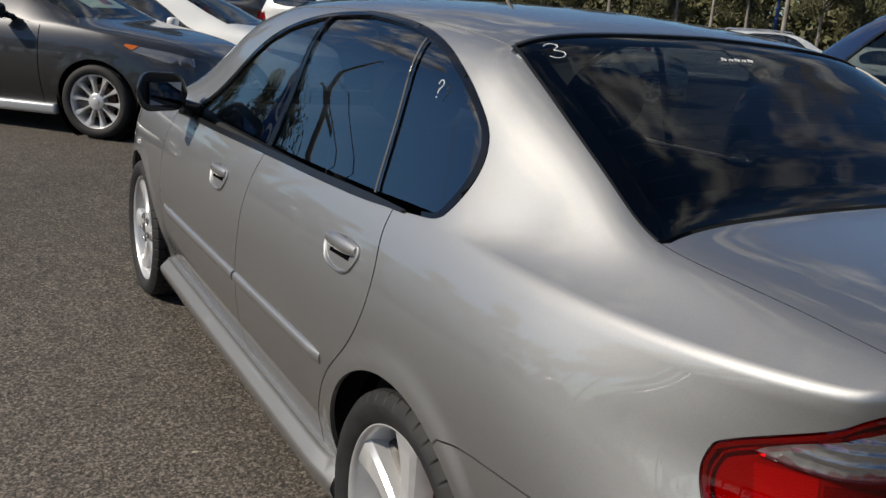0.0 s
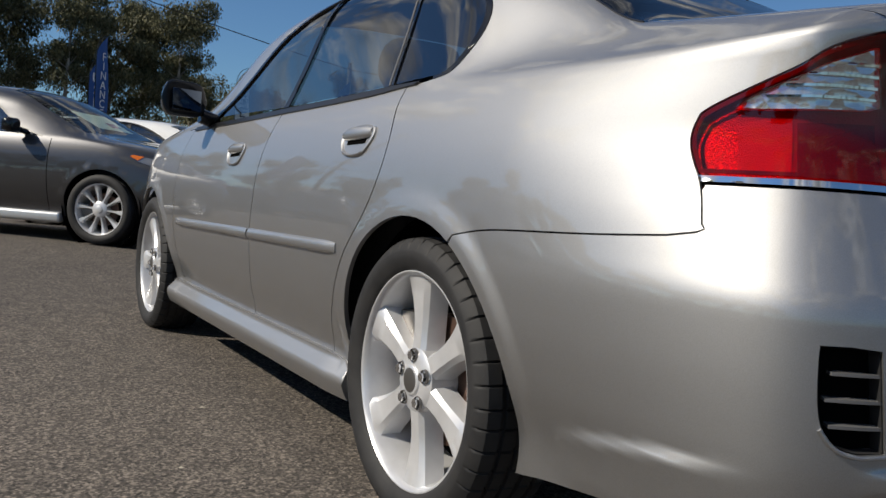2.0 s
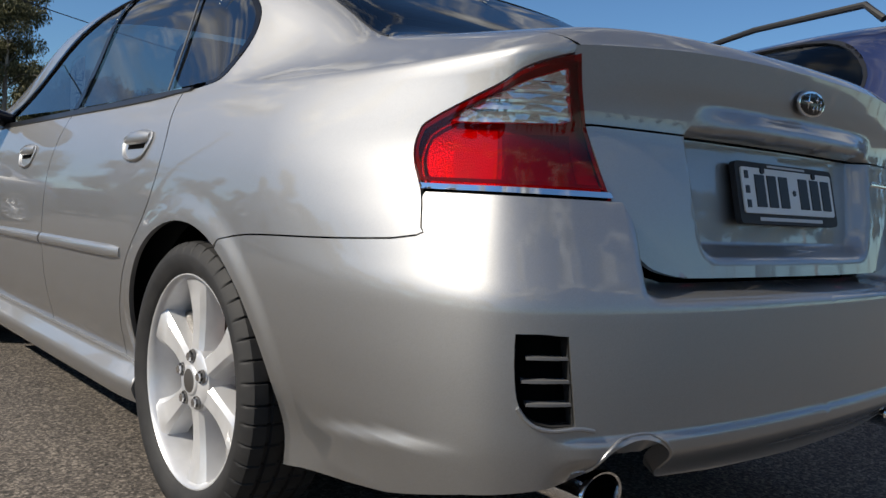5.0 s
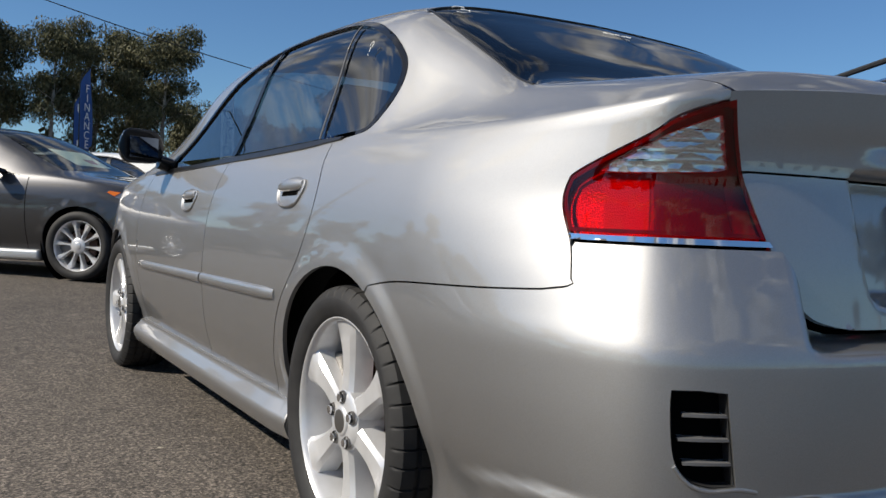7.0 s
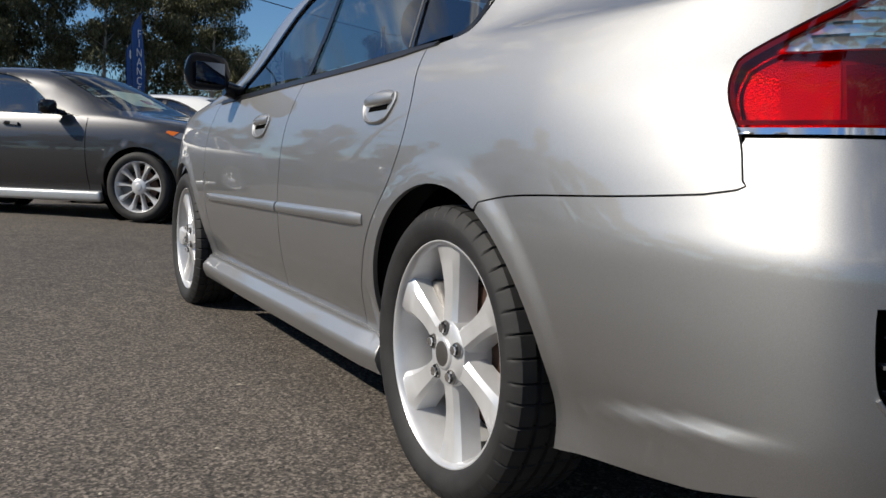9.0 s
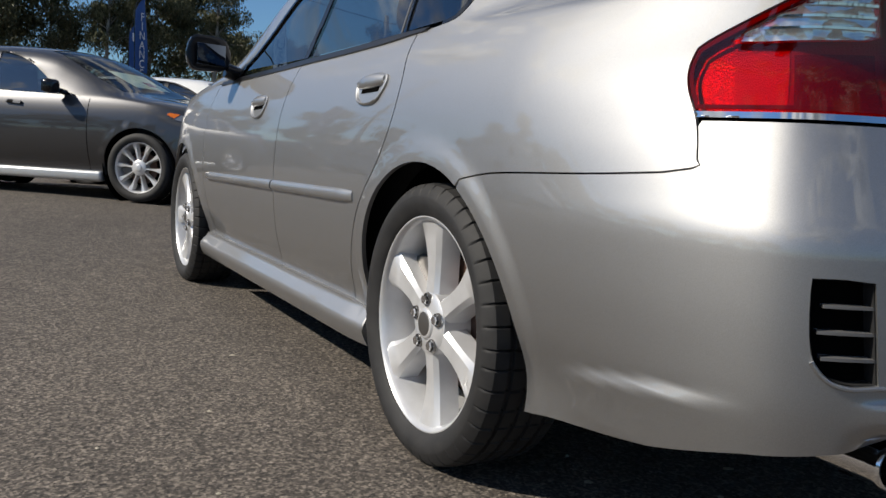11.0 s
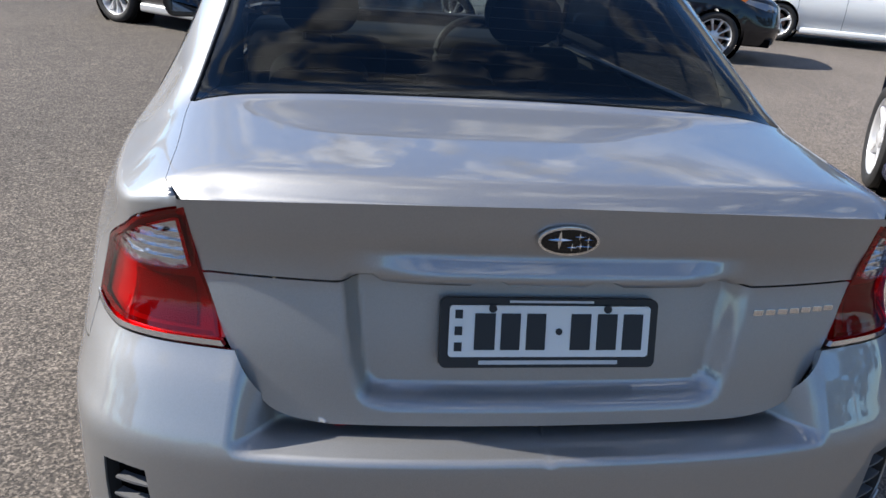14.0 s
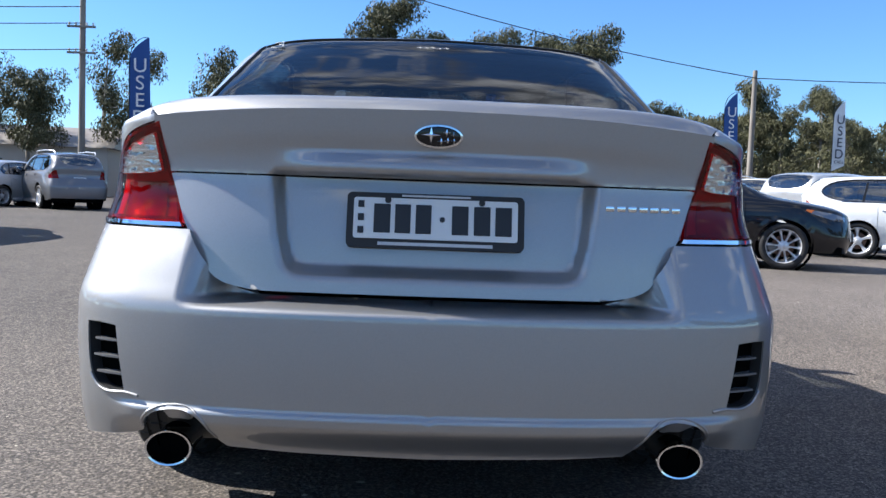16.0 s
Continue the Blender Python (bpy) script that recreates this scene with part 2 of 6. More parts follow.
def inside(pts, poly):
    """Which points lie in a polygon."""
    x, y, hit = pts[:, 0], pts[:, 1], np.zeros(len(pts), bool)
    for (x0, y0), (x1, y1) in zip(poly, np.roll(poly, -1, axis=0)):
        if y0 != y1:
            hit ^= ((y0 > y) != (y1 > y)) & (x < (x1 - x0) * (y - y0) / (y1 - y0) + x0)
    return hit


def shrunk(poly, gap):
    """A polygon drawn in by a small gap."""
    p = np.array(poly, float)
    area = np.sum(p[:, 0] * np.roll(p[:, 1], -1) - np.roll(p[:, 0], -1) * p[:, 1])
    d = np.roll(p, -1, axis=0) - np.roll(p, 1, axis=0)
    n = np.stack([-d[:, 1], d[:, 0]], -1) / (np.linalg.norm(d, axis=1, keepdims=True) + 1e-9)
    return p + n * gap * (1 if area > 0 else -1)


def resampled(poly, step):
    out = []
    for a, b in zip(poly, np.roll(poly, -1, axis=0)):
        k = max(1, int(np.ceil(np.linalg.norm(b - a) / step)))
        out += [a + (b - a) * i / k for i in range(k)]
    p = np.array(out)
    keep = [i for i in range(len(p)) if np.linalg.norm(p[i] - p[i - 1]) > 1e-4]
    return p[keep]


def trimmed(surf, outline, holes=(), step=0.03, vs=0.8, gap=0.0, offset=0.0, thick=0.012, sign=-1, centre=False, fold=(-9.0, 9.0), blur=0.0):
    """Vertices, faces and corner normals of a piece of a surface cut along an outline; vs: metres to one unit of the second parameter."""
    from mathutils.geometry import delaunay_2d_cdt

    sc = np.array([1, vs])
    rings = [resampled(shrunk(np.array(outline) * sc, gap), step)] + [resampled(shrunk(np.array(h) * sc, -gap), step) for h in holes]
    lo, hi = rings[0].min(0), rings[0].max(0)
    gx, gy = np.meshgrid(np.arange(lo[0] + step / 2, hi[0], step), np.arange(lo[1] + step / 2, hi[1], step), indexing="ij")
    g = np.stack([gx.ravel(), gy.ravel()], -1)
    ok = inside(g, rings[0])
    for h in rings[1:]:
        ok &= ~inside(g, h)
    g = g[ok]
    edge = np.concatenate(rings)
    far = np.ones(len(g), bool)
    for k in range(0, len(g), 2000):
        far[k : k + 2000] = np.min(np.linalg.norm(g[k : k + 2000, None] - edge[None], axis=2), axis=1) > 0.45 * step
    g = g[far]
    pts, links, n0 = np.concatenate([edge, g]), [], 0
    for r in rings:
        links += [(n0 + i, n0 + (i + 1) % len(r)) for i in range(len(r))]
        n0 += len(r)
    v2, _, f2, *_ = delaunay_2d_cdt([Vector(p) for p in pts], links, [], 0, 1e-6)
    q = np.array([(v.x, v.y) for v in v2])
    f = np.array([t for t in f2 if len(t) == 3])
    mid = q[f].mean(1)
    ok = inside(mid, rings[0])
    for h in rings[1:]:
        ok &= ~inside(mid, h)
    f = f[ok]
    a, b = q[:, 0], q[:, 1] / vs
    if centre and vs == 0.8:
        b, a = np.where(b > 1.985, 2.0, b), np.where(a > S_END - 0.009, S_END - 2e-4, a)
    elif centre:
        a = np.where(a > S_END - 0.004, S_END, a)
    p = surf(a, b)

    def facing(e):
        up, dn = np.minimum(b + e, fold[1]), np.maximum(b - e, fold[0])
        k = sign * np.cross(surf(a + e, b) - surf(a - e, b), surf(a, up) - surf(a, dn))
        return k / (np.linalg.norm(k, axis=1, keepdims=True) + 1e-12)

    n = facing(2e-3)
    shade = facing(blur) if blur else n  # rounds the light over a folded line
    p = p + n * offset
    if centre:
        p[np.abs(p[:, 0]) < 1e-3, 0] = 0.0
    # wind the faces outwards
    fn = np.cross(p[f[:, 1]] - p[f[:, 0]], p[f[:, 2]] - p[f[:, 0]])
    turn = np.einsum("ij,ij->i", fn, n[f].mean(1)) < 0
    f[turn] = f[turn][:, ::-1]
    faces, corner = f.tolist(), shade[f].reshape(-1, 3).tolist()
    verts = p.tolist()
    if thick:
        seen = {}
        for t in faces:
            for i in range(3):
                k = (t[i], t[(i + 1) % 3])
                seen[k] = True
        rim, inner = [k for k in seen if (k[1], k[0]) not in seen and not (centre and p[k[0]][0] == 0 and p[k[1]][0] == 0)], {}
        for i, j in rim:
            for k in (i, j):
                if k not in inner:
                    inner[k] = len(verts)
                    verts.append((p[k] - n[k] * thick).tolist())
        for i, j in rim:
            quad = [j, i, inner[i], inner[j]]
            fnorm = np.cross(p[i] - p[j], np.array(verts[inner[i]]) - p[j])
            fnorm = (fnorm / (np.linalg.norm(fnorm) + 1e-12)).tolist()
            faces.append(quad)
            corner += [fnorm] * 4
    return verts, faces, corner


def flipped(data):
    """The mirror image across the car's middle."""
    v, f, n = data
    out_n, k, faces = [], 0, []
    for t in f:
        own = n[k : k + len(t)][::-1]
        out_n += [(-a, b, c) for a, b, c in own]
        faces.append(list(t)[::-1])
        k += len(t)
    return [(-a, b, c) for a, b, c in v], faces, out_n


def both(left, right):
    n = len(left[0])
    return left[0] + right[0], left[1] + [[i + n for i in t] for t in right[1]], left[2] + right[2]


def panel(name, data, mat, parent, label=""):
    ob = new(name, as_mesh(name, data[0], data[1], mat, data[2]))
    return under(ob, parent, label)


# ---- surfaces of the silver sedan ----
def cubic(xs, ys):
    """A natural cubic spline through the given knots, level past its ends' slopes."""
    xs, ys = np.array(xs, float), np.array(ys, float)
    n, h = len(xs), np.diff(xs)
    a, b = np.eye(n), np.zeros(n)
    for i in range(1, n - 1):
        a[i, i - 1], a[i, i], a[i, i + 1] = h[i - 1], 2 * (h[i - 1] + h[i]), h[i]
        b[i] = 6 * ((ys[i + 1] - ys[i]) / h[i] - (ys[i] - ys[i - 1]) / h[i - 1])
    m = np.linalg.solve(a, b)

    def at(x):
        x = np.asarray(x, float)
        i = np.clip(np.searchsorted(xs, x) - 1, 0, n - 2)
        u = (x - xs[i]) / h[i]
        v = 1 - u
        return v * ys[i] + u * ys[i + 1] + h[i] ** 2 / 6 * ((v**3 - v) * m[i] + (u**3 - u) * m[i + 1])

    return at


def gentle(xs, ys):
    """A curve through the knots that never overshoots them."""
    xs, ys = np.array(xs, float), np.array(ys, float)
    h, d = np.diff(xs), np.diff(ys) / np.diff(xs)
    m = np.r_[d[0], np.where(d[:-1] * d[1:] > 0, 2 * d[:-1] * d[1:] / (d[:-1] + d[1:] + 1e-12), 0), d[-1]]

    def at(x):
        x = np.clip(np.asarray(x, float), xs[0], xs[-1])
        i = np.clip(np.searchsorted(xs, x) - 1, 0, len(xs) - 2)
        u = (x - xs[i]) / h[i]
        return ((1 + 2 * u) * (1 - u) ** 2 * ys[i] + u * (1 - u) ** 2 * h[i] * m[i]
                + u * u * (3 - 2 * u) * ys[i + 1] + u * u * (u - 1) * h[i] * m[i + 1])

    return at


def soft(xs, ys, width):
    """A rounded curve near the knots: the gentle one, blurred over a width, as a smooth spline."""
    raw = gentle(xs, ys)
    k = np.linspace(xs[0], xs[-1], 90)
    off = np.linspace(-2, 2, 17)
    wt = np.exp(-(off**2))
    reach = np.minimum(width, np.minimum(k - xs[0], xs[-1] - k))
    return cubic(k, sum(q * raw(k + o * reach * 0.5) for o, q in zip(off, wt)) / wt.sum())


def ease(x, a, b):
    u = np.clip((np.asarray(x, float) - a) / (b - a), 0, 1)
    return u * u * (3 - 2 * u)


# plan of the widest line, from the nose round the left side to the tail's middle (half width, y)
PLAN_W = [0.0, 0.40, 0.66, 0.80, 0.862, 0.878, 0.882, 0.882, 0.881, 0.875, 0.860, 0.835, 0.808, 0.776, 0.716, 0.622, 0.45, 0.22, 0.0]
PLAN_Y = [3.60, 3.56, 3.42, 3.16, 2.75, 2.2, 1.2, 0.4, 0.0, -0.28, -0.53, -0.73, -0.83, -0.893, -0.944, -0.982, -1.021, -1.043, -1.048]
_s = np.r_[0, np.cumsum(np.hypot(np.diff(PLAN_W), np.diff(PLAN_Y)))]
S_END = float(_s[-1])
_pw, _py = cubic(_s, PLAN_W), cubic(_s, PLAN_Y)
_dense = np.linspace(0, S_END, 9000)
_dw, _dy = _pw(_dense), _py(_dense)


def s_near(w, y):
    """The place along the plan nearest to a point of the ground plan."""
    return float(_dense[np.argmin((_dw - w) ** 2 + (_dy - y) ** 2)])


def s_at_y(y):
    return float(np.interp(-y, -_dy, _dense))


def plan(s):
    """Point and outward normal of the plan (half width, y)."""
    e = 1e-4
    tw, ty = _pw(s + e) - _pw(s - e), _py(s + e) - _py(s - e)
    n = np.hypot(tw, ty)
    return _pw(s), _py(s), -ty / n, tw / n


SIDE = soft([0.10, 0.20, 0.28, 0.40, 0.52, 0.62, 0.72, 0.80, 0.86, 0.91, 0.95, 0.99], [0.095, 0.082, 0.074, 0.034, 0.009, 0.0, 0.003, 0.013, 0.028, 0.046, 0.065, 0.088], 0.05)
TAIL = soft([0.10, 0.22, 0.30, 0.40, 0.52, 0.595, 0.615, 0.66, 0.72, 0.775, 0.86, 0.94, 1.05], [0.10, 0.045, 0.02, 0.004, 0.0, 0.001, 0.004, 0.022, 0.048, 0.074, 0.100, 0.096, 0.080], 0.022)
NOSE = gentle([0.10, 0.30, 0.45, 0.60, 0.75, 0.90], [0.10, 0.03, 0.0, 0.02, 0.07, 0.18])
_s35, _s70, _sn0, _sn1 = s_at_y(-0.30), s_near(0.70, -0.955), s_near(0.66, 3.42), s_at_y(2.7)
Z_LOW = 0.12
EDGE = soft([0, s_at_y(3.0), s_at_y(2.4), s_at_y(2.0), s_at_y(1.57), s_at_y(1.0), s_at_y(0.66), s_at_y(0.2), s_at_y(-0.2), s_at_y(-0.5), s_at_y(-0.72), s_near(0.735, -0.935), s_near(0.61, -0.99), s_near(0.3, -1.04), S_END],
              [0.66, 0.84, 0.925, 0.945, 0.953, 0.967, 0.974, 0.985, 0.981, 0.979, 0.987, 1.005, 1.019, 1.037, 1.042], 0.12)


def inset(s, z):
    tail, nose = ease(s, _s35, _s70), 1 - ease(s, _sn0, _sn1)
    d = SIDE(z) * (1 - tail) * (1 - nose) + TAIL(z) * tail + NOSE(z) * nose
    y = _py(s)
    for hub in (0.0, 2.64):  # flared lips round the wheel arches
        r = np.hypot(y - hub, z - 0.315)
        d = d - 0.007 * (1 - ease(r, 0.380, 0.425)) * (1 - tail)
    return d


def lower(s, z):
    w, y, nw, ny = plan(s)
    d = inset(s, z)
    return np.stack([w - nw * d, y - ny * d, z + 0 * s], -1)


ROOF = soft([-1.06, -0.93, -0.8, -0.6, -0.47, -0.42, -0.38, -0.25, -0.1, 0.05, 0.14, 0.3, 0.6, 1.0, 1.4, 1.65, 1.9, 2.25, 2.5, 2.9, 3.3, 3.62],
              [1.05, 1.070, 1.080, 1.090, 1.097, 1.104, 1.118, 1.190, 1.265, 1.340, 1.384, 1.414, 1.438, 1.446, 1.432, 1.40, 1.30, 1.11, 1.0, 0.94, 0.86, 0.70], 0.05)
_ky = [-1.0, -0.7, -0.44, -0.2, 0.0, 0.14, 0.45, 1.0, 1.6, 2.0, 2.35, 3.0]
F2 = soft(_ky, [0.90, 0.885, 0.885, 0.885, 0.90, 0.89, 0.885, 0.886, 0.886, 0.89, 0.92, 0.93], 0.16)
G2 = soft(_ky, [0.60, 0.60, 0.58, 0.42, 0.45, 0.46, 0.45, 0.44, 0.44, 0.44, 0.5, 0.55], 0.16)
F3 = soft(_ky, [0.70, 0.75, 0.80, 0.79, 0.785, 0.80, 0.81, 0.815, 0.80, 0.79, 0.76, 0.75], 0.16)
G3 = soft(_ky, [0.92, 0.92, 0.96, 0.99, 0.97, 0.93, 0.91, 0.91, 0.90, 0.88, 0.9, 0.92], 0.16)
F4 = soft(_ky, [0.4, 0.4, 0.45, 0.5, 0.5, 0.5, 0.5, 0.5, 0.5, 0.48, 0.42, 0.4], 0.16)
G4 = soft(_ky, [0.99, 0.995, 0.995, 0.997, 0.995, 0.985, 0.985, 0.985, 0.985, 0.985, 0.99, 0.99], 0.16)
REACH = soft(_ky, [0.02, 0.035, 0.035, 0.03, 0.025, 0.02, 0.018, 0.018, 0.018, 0.018, 0.03, 0.03], 0.16)
_knots = np.array([0, 0, 0, 0, 1 / 3, 2 / 3, 1, 1, 1, 1])


def _basis(t):
    t = np.clip(np.asarray(t, float), 0, 1 - 1e-9)
    b = [((t >= _knots[i]) & (t < _knots[i + 1])).astype(float) for i in range(9)]
    for k in range(1, 4):
        b = [((t - _knots[i]) / (_knots[i + k] - _knots[i]) * b[i] if _knots[i + k] > _knots[i] else 0)
             + ((_knots[i + k + 1] - t) / (_knots[i + k + 1] - _knots[i + 1]) * b[i + 1] if _knots[i + k + 1] > _knots[i + 1] else 0) for i in range(9 - k)]
    return b


FORM = {"roof": ROOF, "f2": F2, "g2": G2, "f3": F3, "g3": G3, "f4": F4, "g4": G4, "shelf": lambda y: ease(-y, -0.08, 0.22)}


def upper(s, t):
    """Above the shoulder edge: t runs from the edge (0) to the middle of roof, hood or lid (1)."""
    s, t = np.broadcast_arrays(np.asarray(s, float), np.asarray(t, float))
    ze = EDGE(s)
    e = lower(s, ze)
    we, y = e[..., 0], e[..., 1]
    slope = (lower(s, ze)[..., 0] - lower(s, ze - 0.01)[..., 0]) / 0.01
    n = np.hypot(slope, 1)
    reach, zt = np.minimum(REACH(y), 0.25 * we + 1e-4), np.maximum(FORM["roof"](y), ze + 0.002)
    ledge = FORM["shelf"](y)  # behind the doors the shoulder breaks into a ledge below the pillar
    w = [we, we + reach * slope / n * (1 - ledge) - np.minimum(0.048, 0.25 * we) * ledge, FORM["f2"](y) * we, FORM["f3"](y) * we, FORM["f4"](y) * we, 0 * we]
    z = [ze, ze + np.minimum(reach / n * (1 - ledge) + 0.030 * ledge, 0.4 * (zt - ze)), ze + FORM["g2"](y) * (zt - ze), ze + FORM["g3"](y) * (zt - ze), ze + FORM["g4"](y) * (zt - ze), zt]
    b = _basis(t)
    w, z = sum(p * q for p, q in zip(b, w)), sum(p * q for p, q in zip(b, z))
    # the lid's top rolls down to its rear lip
    x = np.abs(w)
    u = np.clip((y - np.interp(x, _ep[:, 0], _ep[:, 1])) / 0.05, 0, 1)
    keep = 1 - (1 - u) ** 2
    roll = ledge * (1 - ease(x, 0.54, 0.61))
    z = z - roll * (1 - keep) * np.maximum(z - np.interp(x, _ep[:, 0], _ep[:, 2]), 0)
    return np.stack([w, y, z], -1)


def skin(s, v):
    """The whole left flank: v from 0 (underside) to 1 (shoulder edge) to 2 (middle of the car). Half widths count as x."""
    s, v = np.broadcast_arrays(np.asarray(s, float), np.asarray(v, float))
    ze = EDGE(s)
    low = lower(s, Z_LOW + np.clip(v, 0, 1) * (ze - Z_LOW))
    return np.where((v <= 1)[..., None], low, upper(s, np.clip(v - 1, 0, 1)))


def v_at_z(s, z):
    """The v at which the flank stands z high."""
    ze = float(EDGE(s))
    if z <= ze:
        return (z - Z_LOW) / (ze - Z_LOW)
    t = np.linspace(0, 1, 201)
    zz = np.maximum.accumulate(upper(np.full(201, s), t)[:, 2])
    return 1 + float(np.interp(z, zz, t))


def v_at_w(s, w):
    t = np.linspace(0, 1, 201)
    return 1 + float(np.interp(-w, -upper(np.full(201, s), t)[:, 0], t))


def yz(points):
    """Outline points given as (y, z) on the flank."""
    return [(s, v_at_z(s, z)) for y, z in points for s in (s_at_y(y),)]


def wy(points):
    """Outline points given as (half width, y) on roof, hood, lid or pillars."""
    out = []
    for w, y in points:
        k = np.linspace(0, S_END, 2400)
        e = lower(k, EDGE(k))
        s = float(np.interp(-y, -np.minimum.accumulate(e[:, 1]), k))
        out.append((s, v_at_w(s, w)))
    return out


def wyz(points):
    """Outline points given by half width, y and height round the tail's corner."""
    out = []
    for w, y, z in points:
        k = np.linspace(s_at_y(0.5), S_END, 4000)
        p = lower(k, np.minimum(z, EDGE(k)))
        s = float(k[np.argmin((p[:, 0] - w) ** 2 + (p[:, 1] - y) ** 2)])
        out.append((s, v_at_z(s, z)))
    return out


LID = soft([0.60, 0.66, 0.76, 0.86, 0.885, 0.905, 0.95, 0.985, 1.015, 1.04, 1.07], [0.066, 0.074, 0.085, 0.101, 0.105, 0.105, 0.100, 0.092, 0.084, 0.079, 0.084], 0.03)
_rw, _ry = _dw[_dy < -0.9][::-1], _dy[_dy < -0.9][::-1]
_es = np.linspace(s_near(0.795, -0.86), S_END, 600)
_ep = lower(_es, EDGE(_es))[::-1]  # the shoulder edge round the tail
_zs, _ws = np.linspace(0.92, 1.06, 141), np.linspace(0, 0.70, 351)
_back = []
for _z in _zs:
    _q = lower(_es, np.full(600, _z))[::-1]
    _back.append(np.interp(_ws, np.maximum.accumulate(_q[:, 0]), _q[:, 1]))
_back = np.array(_back)


def skin_back(x, z):
    """y of the tail's skin at a half width and height."""
    a, b = np.clip((np.abs(x) / 0.70) * 350, 0, 349.999), np.clip((z - 0.92) / 0.14 * 140, 0, 139.999)
    i, j = a.astype(int), b.astype(int)
    u, v = a - i, b - j
    return (_back[j, i] * (1 - u) + _back[j, i + 1] * u) * (1 - v) + (_back[j + 1, i] * (1 - u) + _back[j + 1, i + 1] * u) * v


def edge_z(x):
    return np.interp(np.abs(x), _ep[:, 0], _ep[:, 2])


def rear_face(x, z):
    """The lid's upright face: x across, z up; with the plate's recess and the grip above it."""
    x, z = np.asarray(x, float), np.asarray(z, float)
    x, z = np.broadcast_arrays(x, z)
    join = ease(z, edge_z(x) - 0.095, edge_z(x) - 0.035)
    y = (np.interp(np.abs(x), _rw, _ry) + LID(z)) * (1 - join) + skin_back(x, z) * join
    half = 0.332 + 0.12 * (z - 0.70)
    mask = (1 - ease(np.abs(x), half - 0.03, half + 0.012)) * ease(z, 0.668, 0.705) * (1 - ease(z, 0.893, 0.899))
    corner = 1 - ease(np.hypot(np.maximum(np.abs(x) - half + 0.07, 0), np.maximum(0.745 - z, 0)), 0.045, 0.092)
    y = y + 0.042 * mask * np.where(z < 0.745, corner, 1)
    grip = (1 - ease(np.abs(x), 0.20, 0.37)) * ease(z, 0.892, 0.908) * (1 - ease(z, 0.918, 0.958 - 0.01 * np.abs(x)))
    return np.stack([x, y - 0.026 * grip, z + 0 * x], -1)


def bumper_skin(s, z):
    """The rear bumper: wings beside the lid, a shelf below it, an undercut diffuser line."""
    w, y, nw, ny = plan(s)
    tail = ease(s, _s35, _s70)
    shelf = 1 - ease(w, 0.455, 0.545)
    rear = TAIL(np.minimum(z, 0.61)) * 1.0
    up = np.maximum(z - 0.605, 0)
    wing = TAIL(np.maximum(z, 0.61)) - TAIL(0.61)
    flat = 0.010 * ease(up, 0, 0.010) + 0.105 * ease(up, 0.006, 0.027)
    low = (0.050 * ease(z, 0.372, 0.30) - 0.010 * ease(z, 0.398, 0.386)) * ease(w, 0.70, 0.62)
    d = SIDE(z) * (1 - tail) + tail * (rear + wing * (1 - shelf) + flat * shelf + low)
    fold = np.interp(-y, [0.3, 0.42, 0.55, 0.69, 0.82, 0.95], [0.305, 0.320, 0.343, 0.362, 0.372, 0.376])
    d = d - 0.011 * ease(z, fold + 0.014, fold - 0.014) * ease(-y, 0.44, 0.60) * (1 - ease(-y, 0.72, 0.90)) * ease(z, 0.20, 0.27)
    r = np.hypot(y, z - 0.315)
    d = d - 0.007 * (1 - ease(r, 0.380, 0.425)) * (1 - tail)
    return np.stack([w - nw * d, y - ny * d, z + 0 * s], -1)


# ---- wheels ----
def tyre_mesh(r, width, bead, n=216, lugs=True):
    """A tyre with rounded shoulders, long grooves and cut shoulder blocks; outer side at +x."""
    h = width / 2
    prof = [(bead, -h * 0.80), (bead + 0.012, -h * 0.93), (bead + (r - bead) * 0.5, -h * 1.0), (r - 0.018, -h * 0.96), (r - 0.005, -h * 0.84)]
    for g in (-0.52, -0.17, 0.17, 0.52):
        prof += [(r, h * (g - 0.06)), (r - 0.007, h * (g - 0.045)), (r - 0.007, h * (g + 0.045)), (r, h * (g + 0.06))]
    prof += [(r - 0.005, h * 0.84), (r - 0.018, h * 0.96), (bead + (r - bead) * 0.62, h * 1.0), (bead + (r - bead) * 0.58, h * 1.012), (bead + (r - bead) * 0.36, h * 1.0), (bead + 0.014, h * 0.93), (bead + 0.004, h * 0.86), (bead, h * 0.78)]
    bm, rings = bmesh.new(), []
    for k in range(n):
        a = 2 * math.pi * k / n
        cut = 0.006 if lugs and k % 14 == 0 else 0.0
        rings.append([bm.verts.new((x, (q - (cut if q > r - 0.019 else 0)) * math.cos(a), (q - (cut if q > r - 0.019 else 0)) * math.sin(a))) for q, x in prof])
    for k in range(n):
        p, q = rings[k], rings[(k + 1) % n]
        for i in range(len(prof) - 1):
            bm.faces.new((p[i], p[i + 1], q[i + 1], q[i]))
    return bm


